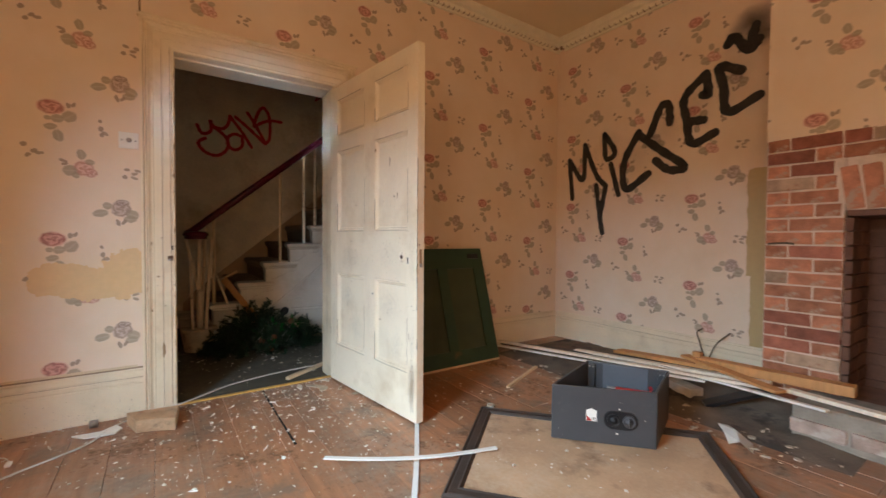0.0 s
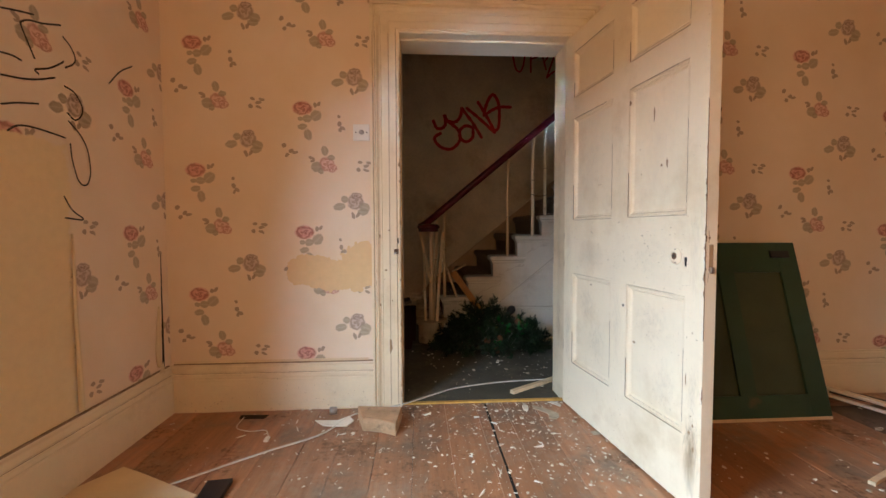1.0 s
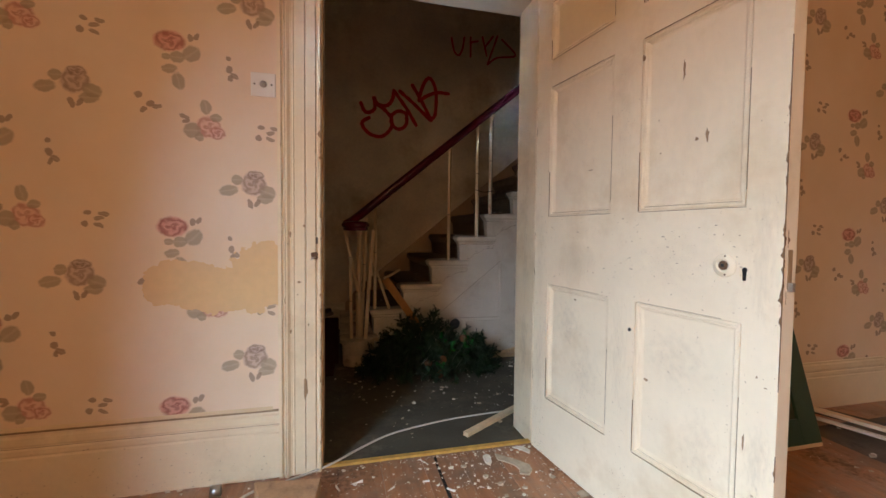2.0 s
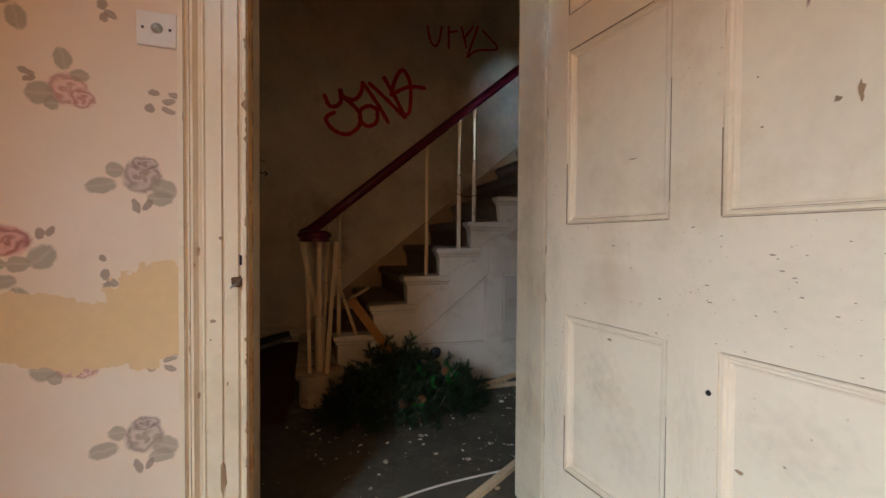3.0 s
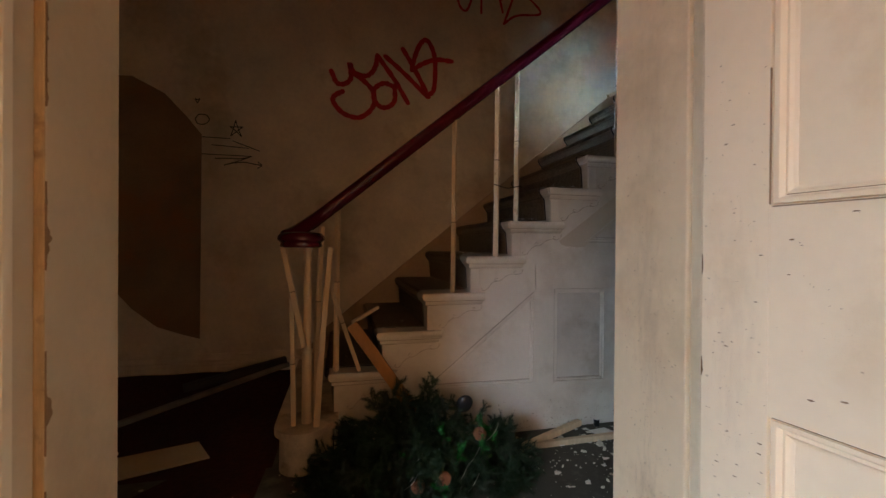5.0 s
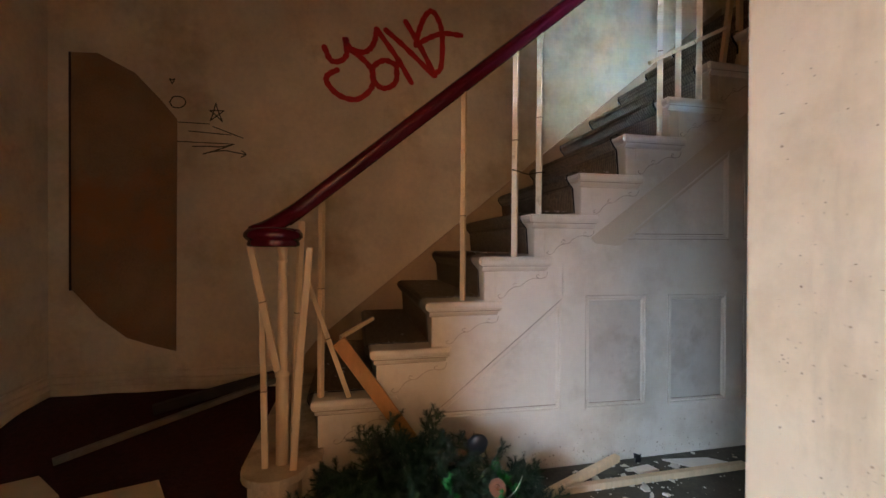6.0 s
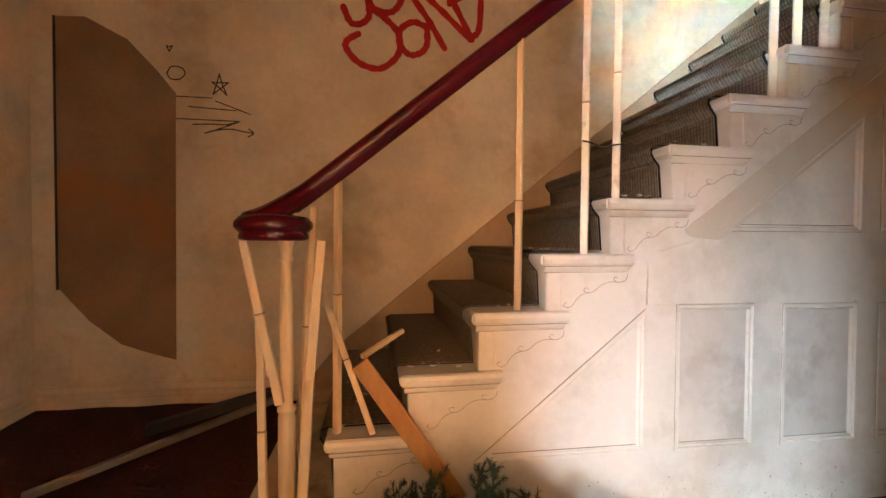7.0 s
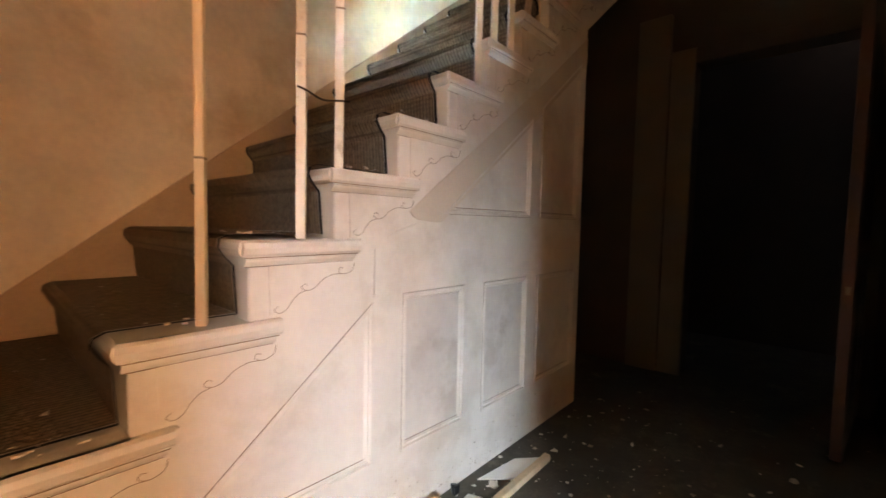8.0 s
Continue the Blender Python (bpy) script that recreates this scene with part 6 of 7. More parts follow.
solid("cream_board", slab([(-1.19, 2.36), (-1.105, 2.495), (-1.02, 2.455), (-0.70, 2.285), (-0.80, 1.95), (-1.16, 1.90)], 0.003, 0.012), HARDBOARD, "broken sheet of cream hardboard lying on the floor", "board")
solid("dark_offcut", slab([(-0.70, 2.36), (-0.61, 2.37), (-0.60, 2.20), (-0.68, 2.18)], 0.002, 0.02), BLACK, "small dark offcut lying beside the board", "offcut")
solid("floor_hole", slab([(-0.83, 2.975), (-0.68, 2.97), (-0.69, 2.925), (-0.82, 2.93)], 0.0015, 0.0032), SUBFLOOR, "dark gap in the boards at the skirting", "hole")
bm = tube(bmesh.new(), [(-0.355, 2.955, 0.022), (-0.32, 2.955, 0.022)], 0.02, 12)
solid("metal_cap", bm, STEEL, "small bright crushed metal cap at the skirting", "cap", smooth=True)


def cable(name, pts, r, label, material=CABLE):
    return solid(name, tube(bmesh.new(), spline(pts, 7), r, 8), material, label, "cable", smooth=True)


cable("cable", [(-1.15, 2.10, 0.006), (-0.83, 2.376, 0.006), (-0.56, 2.585, 0.006), (-0.35, 2.73, 0.006), (-0.235, 2.925, 0.006), (-0.10, 2.985, 0.006), (0.054, 3.05, 0.012), (0.19, 3.19, -0.006), (0.331, 3.288, -0.007), (0.52, 3.35, -0.007), (0.712, 3.389, -0.007), (1.02, 3.41, -0.007), (1.4, 3.40, -0.007)], 0.0046, "long white cable trailing through the doorway")
lead = thing("plug_lead", "short white lead with a plug on the floor", "cable")
part("lead", tube(bmesh.new(), spline([(-0.80, 2.94, 0.005), (-0.79, 2.83, 0.005), (-0.71, 2.785, 0.005), (-0.635, 2.79, 0.005), (-0.60, 2.73, 0.006)], 6), 0.0028, 6), CABLE, lead, smooth=True)
part("plug", B(-0.605, 2.675, 0.002, -0.584, 2.716, 0.014, 0.004), WHITEPL, lead)

# plaster lumps near the hinge side
rp = random.Random(21)


def lump(x, y, s, h, material=DEBRIS, z=0.002):
    pts = [(x + s * rp.uniform(0.5, 1.1) * math.cos(a), y + s * rp.uniform(0.4, 0.9) * math.sin(a)) for a in (k * math.pi / 4 for k in range(8))]
    return prism(bmesh.new(), pts, lambda p: (p[0] + rp.uniform(-0.2, 0.2) * s, p[1], z + h * rp.uniform(0.6, 1)), lambda p: (p[0], p[1], z))


for x, y, s, h in ((0.70, 2.78, 0.014, 0.008), (0.60, 2.93, 0.012, 0.008), (0.66, 2.84, 0.016, 0.008), (0.78, 2.74, 0.012, 0.007), (0.92, 2.78, 0.014, 0.006), (1.56, 2.02, 0.035, 0.016)):
    solid("plaster_lump", lump(x, y, s, h, CHIP), CHIP, "broken lump of old plaster on the floorboards", "plaster", "plaster lumps by the door")
solid("torn_lino", slab([(0.757, 2.991), (0.785, 2.965), (0.81, 2.945), (0.838, 2.915), (0.868, 2.876), (0.862, 2.84), (0.837, 2.812), (0.801, 2.827), (0.812, 2.858), (0.807, 2.884), (0.775, 2.925), (0.752, 2.942)], 0.0022, 0.007), CHIP, "torn grey-green strip of lino by the door", "lino")
solid("plaster_lump", slab([(0.697, 2.977), (0.715, 2.986), (0.728, 2.975), (0.72, 2.93), (0.708, 2.912), (0.693, 2.93)], 0.0022, 0.012), DEBRIS, "pale broken lump of plaster at the threshold", "plaster", "plaster lumps by the door")
solid("paper_scrap", slab([(0.855, 3.028), (0.906, 3.026), (0.924, 2.984), (0.907, 2.958), (0.883, 2.997)], 0.0022, 0.005), DEBRIS, "torn pale paper scrap near the hinge", "paper")
solid("paper_scrap", slab([(0.956, 2.667), (0.978, 2.676), (0.996, 2.67), (0.993, 2.643), (0.96, 2.638)], 0.0022, 0.006), CHIP, "torn grey paper scrap beside the open door", "paper")
gap = [(0.496, 3.03), (0.493, 2.957), (0.491, 2.773), (0.488, 2.634), (0.487, 2.40), (0.484, 2.2)]
solid("board_gap", prism(bmesh.new(), [(x - 0.006 + 0.002 * math.sin(17 * y), y) for x, y in gap] + [(x + 0.006 + 0.002 * math.sin(23 * y), y) for x, y in reversed(gap)], lambda p: (p[0], p[1], 0.0022), lambda p: (p[0], p[1], 0.001)), SUBFLOOR, "dark open joint between two floorboards", "gap", kind="structure")
bm = bmesh.new()
vs = [bm.verts.new(p) for p in ((2.235, 1.035, 0.004), (2.225, 0.93, 0.004), (2.335, 0.97, 0.004), (2.40, 1.10, 0.030), (2.32, 1.12, 0.055), (2.27, 1.07, 0.040), (2.30, 1.03, 0.058), (2.24, 0.99, 0.030))]
for f in ((0, 7, 5), (1, 2, 7), (2, 6, 7), (2, 3, 6), (3, 4, 6), (4, 5, 6), (5, 7, 6)):
    bm.faces.new([vs[i] for i in f])
bmesh.ops.solidify(bm, geom=bm.faces[:], thickness=0.003)
solid("crumpled_paper", bm, PAPERWHITE, "crumpled white paper lying on the dusty floor", "paper")


def flakes(name, n, area, size, material, label, seed, z, thin=1.0):
    """Many small flakes scattered over an area given as a function."""
    r = random.Random(seed)
    verts, faces = [], []
    for _ in range(n):
        x, y = area(r)
        s = size * r.choice((0.35, 0.5, 0.6, 0.8, 1.0, 1.9)) * r.uniform(0.6, 1.1)
        k, a0, st = r.randint(3, 5), r.uniform(0, 6.3), thin * r.uniform(0.35, 1.0)
        i0 = len(verts)
        tilt = r.uniform(0, 0.35) * s
        hh = r.uniform(0.15, 0.4) * s
        for top in (0, 1):
            for j in range(k):
                a = 2 * math.pi * j / k
                u, v = s * math.cos(a), s * st * math.sin(a)
                verts.append((x + u * math.cos(a0) - v * math.sin(a0), y + u * math.sin(a0) + v * math.cos(a0), z + 0.0008 + (hh + tilt * math.cos(a) if top else 0)))
        faces.append(tuple(range(i0 + k, i0 + 2 * k)))
        faces.append(tuple(reversed(range(i0, i0 + k))))
        for j in range(k):
            faces.append((i0 + j, i0 + (j + 1) % k, i0 + k + (j + 1) % k, i0 + k + j))
    me = bpy.data.meshes.new(name)
    me.from_pydata(verts, [], faces)
    me.materials.append(material)
    return tagged(new(name, me), label, "debris", kind="stuff")


flakes("paint_flakes", 560, lambda r: (r.gauss(0.55, 0.62), min(3.02, 3.1 - abs(r.gauss(0, 0.75)))), 0.0058, DEBRIS, "white paint flakes scattered over the floorboards", 1, 0.0012)
flakes("paint_flakes", 900, lambda r: (r.gauss(0.62, 0.34), min(3.03, 3.08 - abs(r.gauss(0, 0.5)))), 0.0040, DEBRIS, "fine white paint chips strewn over the boards at the doorway", 12, 0.0012)
flakes("paint_flakes", 480, lambda r: (r.uniform(-1.1, 2.6), r.uniform(0.6, 2.9)), 0.0064, DEBRIS, "pale paint chips sprinkled across the room floor", 2, 0.0012)
flakes("paint_splinters", 170, lambda r: (r.gauss(0.25, 0.5), 2.95 - abs(r.gauss(0, 0.55))), 0.0125, DEBRIS, "thin white paint splinters lying on the boards", 14, 0.0012, 0.16)
flakes("plaster_crumbs", 320, lambda r: (r.uniform(0.1, 2.4), r.uniform(1.2, 3.0)), 0.006, CHIP, "brown plaster crumbs scattered over the floorboards", 3, 0.0012)
flakes("plaster_crumbs", 90, lambda r: (1.5 + r.uniform(-0.5, 0.45), 1.45 + r.uniform(-0.4, 0.3)), 0.008, DEBRIS, "plaster crumbs lying on the fallen panel", 4, 0.022)
flakes("rubble_crumbs", 420, lambda r: (r.uniform(2.2, 3.3), r.uniform(0.6, 2.6)), 0.013, CHIP, "grey plaster rubble beside the fireplace", 5, 0.006)
flakes("hall_flakes", 300, lambda r: (0.2 + 2.8 * r.random() ** 1.7, 4.53 - abs(r.gauss(0, 0.45))), 0.0072, DEBRIS, "white plaster flakes strewn along the hall floor", 6, -0.0135)
flakes("hall_flakes", 170, lambda r: (r.gauss(1.45, 0.42), 4.50 - abs(r.gauss(0, 0.26))), 0.0125, DEBRIS, "broken white plaster shards below the stair panelling", 61, -0.0135)
flakes("hall_flakes", 260, lambda r: (r.gauss(1.15, 0.45), r.uniform(3.5, 4.4)), 0.0050, DEBRIS, "fine white plaster grit over the hall floor", 62, -0.0135)
flakes("hall_crumbs", 300, lambda r: (r.uniform(-1.1, 3.6), r.uniform(3.27, 4.5)), 0.008, CHIP, "brown plaster crumbs over the hall floor", 7, -0.0135)

for k in range(1, 7):
    flakes("stair_flakes", 26, lambda r: (X1 + GO * (k - 1) + r.uniform(0.02, 0.20), r.choice((r.uniform(4.55, 4.62), r.uniform(4.66, 5.45)))), 0.006, DEBRIS, "pale plaster crumbs fallen on a stair tread", 40 + k, tz(k) + 0.0145)

# torn wallpaper curls
def curl(name, place, z0, z1, r0, label, turns=1.4):
    bm = bmesh.new()
    rows = []
    n, m = 14, 12
    for i in range(n + 1):
        t = i / n
        z = z0 + (z1 - z0) * t
        r = r0 * (1 - 0.75 * t) + 0.002
        rows.append([bm.verts.new(place(r * (1 - math.cos(turns * math.pi * j / m)) + 0.002 * math.sin(9 * t), r * math.sin(turns * math.pi * j / m) + 0.004, z)) for j in range(m + 1)])
    for a, b in zip(rows, rows[1:]):
        for j in range(m):
            bm.faces.new((a[j], a[j + 1], b[j + 1], b[j]))
    return solid(name, bm, HARDBOARD, label, "wallpaper", "torn wallpaper curls", smooth=True)


curl("paper_curl", lambda u, o, z: (XL + o, 2.43 + u, z), 0.275, 0.98, 0.011, "strip of torn wallpaper curling off the wall")
# shade inside the parted corner paper, painted as a near-black strip
solid("split_shade", prism(bmesh.new(), [(0.0, 0.272), (0.018, 0.272), (0.013, 0.45), (0.009, 0.66), (0.004, 0.87), (0.0, 0.87)], lambda p: (XL + 0.0018, 2.992 - p[0], p[1]), lambda p: (XL + 0.0004, 2.992 - p[0], p[1])), SUBFLOOR, "shade painted as a dark strip where corner wallpaper has parted", "wallpaper")
curl("paper_curl", lambda u, o, z: (XL + 0.004 + o * 0.8, 2.955 - u * (0.55 + 1.3 * math.sin(math.pi * min(1.0, max(0.0, (z - 0.27) / 0.34)))), z), 0.285, 0.60, 0.013, "tongue of torn wallpaper curling out of the room corner")
solid("torn_scrap", prism(bmesh.new(), [(2.945, 0.262), (2.90, 0.264), (2.935, 0.315)], lambda p: (XL + 0.030, p[0], p[1]), lambda p: (XL + 0.026, p[0] + 0.006, p[1])), HARDBOARD, "small torn scrap of wallpaper on the skirting", "wallpaper")
# paper lifting along the skirting top
lift = bmesh.new()
for i in range(30):
    x0, x1 = XL + 0.02 + i * 0.035, XL + 0.02 + (i + 1) * 0.035
    h0, h1 = 0.012 * abs(noise.noise((x0 * 6, 1, 0))), 0.012 * abs(noise.noise((x1 * 6, 1, 0)))
    lift.faces.new([lift.verts.new(p) for p in ((x0, YW - 0.010 - h0, 0.268), (x1, YW - 0.010 - h1, 0.268), (x1, YW - 0.0015, 0.279), (x0, YW - 0.0015, 0.279))])
bmesh.ops.remove_doubles(lift, verts=lift.verts[:], dist=0.0005)
solid("lifted_paper_edge", lift, HARDBOARD, "curled lower edge of the wallpaper above the skirting", "wallpaper")

# ---- hearth corner: rubble, lumber ----
LIMEBRICK = mat("limewashed_hearth_brick", (0.42, 0.30, 0.24), 0.95, grain=0.35, scale=12, bump=0.7, rnd=0.2, stain=(0.52, 0.44, 0.37), stain_at=0.48, soft=0.12)
LIMED = [brick_mesh("brick", 0.03, 0.208, 0.064, s, LIMEBRICK) for s in (51, 52, 53)]
hearth = thing("hearth", "raised dusty concrete hearth edged with brick", "hearth", kind="structure")
part("slab", B(2.60, -0.5, 0.0, BX + 0.02, 0.895, 0.185, 0.012), mat("hearth_concrete", (0.30, 0.25, 0.20), 0.9, grain=0.35, scale=8, bump=0.5, stain=(0.20, 0.16, 0.13), stain_at=0.56), hearth)
for i in range(5):
    ob = new("brick", LIMED[i % 3])
    ob.parent = hearth
    ob.matrix_world = pose(2.592, 0.79 - i * 0.225, 0.075, 0, 0, 0)
part("fire_floor", B(BX + 0.021, FY0, -0.01, XR - 0.061, FY1 - 0.006, 0.18), SOOT, hearth)
nx, ny = 26, 44
bm = bmesh.new()
grid = []
for i in range(nx + 1):
    row = []
    for j in range(ny + 1):
        x, y = 2.36 + (XR - 0.025 - 2.36) * i / nx, 0.62 + 2.25 * j / ny
        ridge = math.exp(-((x - 3.0 + 0.15 * (y - 1.6)) / 0.26) ** 2) * (0.13 - 0.055 * abs(y - 1.3)) * min(1, max(0, (2.75 - y) / 0.4))
        e = min(1.0, min(i / 4, (ny - j) / 5, j / 3))
        row.append(bm.verts.new((x, y, 0.0015 + e * (0.006 + max(0, ridge) + 0.035 * abs(noise.noise((x * 6, y * 6, 3))) + 0.012 * noise.noise((x * 22, y * 22, 1))))))
    grid.append(row)
for i in range(nx):
    for j in range(ny):
        bm.faces.new((grid[i][j], grid[i + 1][j], grid[i + 1][j + 1], grid[i][j + 1]))
tagged(solid("rubble_heap", bm, DUST, "dark heap of dust and rubble along the alcove", "rubble", smooth=True), kind="stuff")


def beam(name, a, b, w, h, material, label, group="loose lumber by the hearth"):
    """A sawn board from a to b, width w, height h."""
    a, b = Vector(a), Vector(b)
    d = b - a
    bm = B(0, -w / 2, 0, d.length, w / 2, h, 0.002)
    for v in bm.verts:
        v.co.z += 0.004 * math.sin(v.co.x * 5)
    q = Matrix((d.normalized(), Vector((0, 0, 1)).cross(d).normalized(), d.normalized().cross(Vector((0, 0, 1)).cross(d).normalized()))).transposed().to_4x4()
    bm.transform(Matrix.Translation(a) @ q)
    return solid(name, bm, material, label, "lumber", group)


WHITEPAINT = mat("flaking_white_paint", (0.80, 0.76, 0.68), 0.6, grain=0.12, scale=14, bump=0.2, stain=(0.40, 0.27, 0.15), stain_at=0.58)
PALEWOOD = mat("pale_painted_batten", (0.80, 0.70, 0.55), 0.7, grain=0.2, scale=14, stretch=(2, 2, 2), bump=0.25)
beam("pale_batten", (2.50, 2.985, 0.055), (2.66, 0.93, 0.205), 0.045, 0.016, PALEWOOD, "long pale splintered batten lying over rubble")
beam("pale_batten", (2.78, 2.35, 0.075), (2.72, 1.02, 0.20), 0.05, 0.018, PALEWOOD, "pale split batten lying beside the alcove")
beam("grey_batten", (2.56, 2.99, 0.03), (2.86, 1.95, 0.10), 0.09, 0.014, DARKFRAME, "dusty grey moulding strip lying along the wall")
beam("orange_board", (2.90, 2.05, 0.12), (2.775, 1.30, 0.205), 0.10, 0.022, ORANGEWOOD, "dusty orange pine board lying on rubble")
beam("orange_board", (2.775, 1.42, 0.205), (2.815, 0.70, 0.222), 0.075, 0.052, ORANGEWOOD, "thick orange pine board resting on the hearth")
beam("orange_board", (2.78, 1.50, 0.235), (2.56, 0.93, 0.215), 0.07, 0.016, ORANGEWOOD, "thin orange board crossing the lumber pile")
beam("pale_batten", (2.68, 0.93, 0.20), (2.62, 0.50, 0.20), 0.05, 0.02, PALEWOOD, "short pale batten on the hearth edge")
beam("white_strip_wood", (2.44, 3.00, 0.030), (2.60, 1.30, 0.155), 0.028, 0.012, WHITEPAINT, "long white-painted strip lying over rubble")
beam("white_strip_wood", (2.70, 1.62, 0.150), (2.52, 0.74, 0.200), 0.030, 0.012, WHITEPAINT, "short white-painted strip on the lumber pile")
beam("dark_batten", (2.66, 2.60, 0.040), (2.74, 1.42, 0.150), 0.060, 0.012, DARKFRAME, "dark batten under the lumber pile")
beam("dark_batten", (2.60, 1.30, 0.020), (2.82, 1.02, 0.150), 0.090, 0.020, BLACK, "dark board end under the lumber")
solid("wood_offcut", B(2.76, 1.40, 0.252, 2.80, 1.45, 0.285, 0.003), ORANGEWOOD, "small wooden offcut on the lumber pile", "offcut")
bm = B(-0.105, -0.05, 0, 0.105, 0.05, 0.065, 0.005)
bm.transform(pose(2.70, 1.47, 0.02, 0, 0, 70))
solid("loose_brick", bm, mat("whitewashed_brick", (0.60, 0.52, 0.44), 0.9, grain=0.25, scale=14, bump=0.4), "whitewashed loose brick lying under the lumber", "brick")
wires = thing("wall_wires", "two thin dark wires sticking out above the skirting", "wire")
for a, b in ((1.655, 1.60), (1.47, 1.565)):
    part("wire", tube(bmesh.new(), spline([(3.28, b, 0.13), (3.27, (a + b) / 2, 0.24), (3.29, a, 0.30), (3.31, a - 0.03, 0.335)], 6), 0.0045, 6), TWIG, wires, smooth=True)

# ---- hall floor things ----
solid("red_carpet", slab([(-0.5, 4.20), (0.06, 4.20), (0.09, 4.95)], -0.0138, -0.006), REDCARPET, "torn dark red carpet edge at the stair foot", "carpet")
def heap(x, y):
    t = min(1.0, max(0.0, (y - 4.75 - 0.25 * (x + 1.2)) / 0.65))
    return -0.011 + 0.135 * t * t * (3 - 2 * t) + 0.012 * noise.noise((x * 4, y * 4, 2)) * min(1, 4 * t + 0.3)


bm = bmesh.new()
rows = [[bm.verts.new((HX0 + 0.025 + 1.26 * i / 24, 4.45 + 1.11 * j / 20, heap(HX0 + 0.025 + 1.26 * i / 24, 4.45 + 1.11 * j / 20))) for j in range(21)] for i in range(25)]
for i in range(24):
    for j in range(20):
        bm.faces.new((rows[i][j], rows[i + 1][j], rows[i + 1][j + 1], rows[i][j + 1]))
solid("red_carpet", bm, REDCARPET, "rumpled dark red carpet heaped in the hall corner", "carpet", smooth=True)
stick("hall_batten", (-0.80, 4.98, 0.02), (0.04, 5.52, 0.16), 0.03, "grey batten lying across the rumpled carpet", "batten", "", DUSTYGREY)
stick("hall_batten", (-0.55, 5.32, 0.10), (0.02, 5.54, 0.185), 0.05, "dark plank lying across the rumpled carpet", "batten", "", DARKFRAME)
solid("cream_board", slab([(-1.15, 4.75), (-0.80, 4.90), (-0.62, 4.72), (-0.95, 4.42)], -0.005, 0.004), HARDBOARD, "dusty cream board lying on the hall floor", "board")
solid("cream_board", slab([(-0.62, 4.68), (-0.30, 4.78), (-0.20, 4.60), (-0.60, 4.45)], -0.0135, -0.004), HARDBOARD, "dusty cream board lying on the hall floor", "board")
stick("hall_batten", (1.30, 4.36, 0.0), (2.22, 4.37, 0.0), 0.028, "pale batten lying along the hall floor", "batten", "")
stick("hall_batten", (1.22, 4.33, 0.004), (1.66, 4.49, 0.03), 0.03, "pale broken stick leaning on the panelling", "batten", "")
solid("paper_sheet", slab([(1.90, 4.50), (2.12, 4.47), (2.20, 4.40), (2.02, 4.38)], -0.0125, -0.006), PAPERWHITE, "white torn paper sheet on the hall floor", "paper")
solid("paper_sheet", slab([(1.70, 4.46), (1.80, 4.47), (1.82, 4.42), (1.72, 4.41)], -0.0125, -0.004), PAPERWHITE, "small white paper scrap on the hall floor", "paper")
solid("dark_lump", lump(1.78, 4.515, 0.022, 0.04, BLACK, -0.013), BLACK, "small dark lump against the panelling", "debris")

# ---- heap of artificial fir ----
rg = random.Random(8)


def branch_mesh(seed, material):
    """A drooping plastic fir sprig: a wire stem with side twigs, all set with short soft needles."""
    r = random.Random(seed)
    bm = bmesh.new()
    ln = 0.22
    bend = r.uniform(-0.05, 0.05)
    axis = [Vector((0.02 * math.sin(3 * t + seed), bend * t * t, ln * t - 0.035 * t * t)) for t in (i / 8 for i in range(9))]
    stems = [(axis, 0.0024, 250)]
    for k in range(5):
        p = axis[2 + k]
        a = r.uniform(0, 2 * math.pi)
        tip = p + Vector((math.cos(a) * 0.055, math.sin(a) * 0.055, 0.045)) * r.uniform(0.8, 1.15)
        stems.append(([p.lerp(tip, i / 8) for i in range(9)], 0.0014, 105))
    for line, rad, count in stems:
        tube(bm, line, rad, 4)
        way = (line[-1] - line[0]).normalized()
        u = way.orthogonal().normalized()
        v = way.cross(u)
        for i in range(count):
            t = r.uniform(0.03, 1.0)
            p = line[min(8, int(t * 8))].lerp(line[min(8, int(t * 8) + 1)], (t * 8) % 1)
            a = r.uniform(0, 2 * math.pi)
            out = (u * math.cos(a) + v * math.sin(a) + way * r.uniform(0.35, 1.2)).normalized()
            l, w = r.uniform(0.017, 0.030) * (1.1 - 0.35 * t), 0.0011
            side = out.cross(way).normalized() * w
            bm.faces.new([bm.verts.new(q) for q in (p - side, p + side, p + out * l + side * 0.3, p + out * l - side * 0.3)])
    me = bpy.data.meshes.new("branch")
    bm.to_mesh(me)
    bm.free()
    me.materials.append(material)
    return me


fir = thing("fir_garland", "heap of dark green artificial fir branches with pine cones", "garland", at=pose(0.745, 4.18, -0.014))
BR = [branch_mesh(s, NEEDLE) for s in range(6)] + [branch_mesh(s + 20, NEEDLEGREY) for s in range(2)]
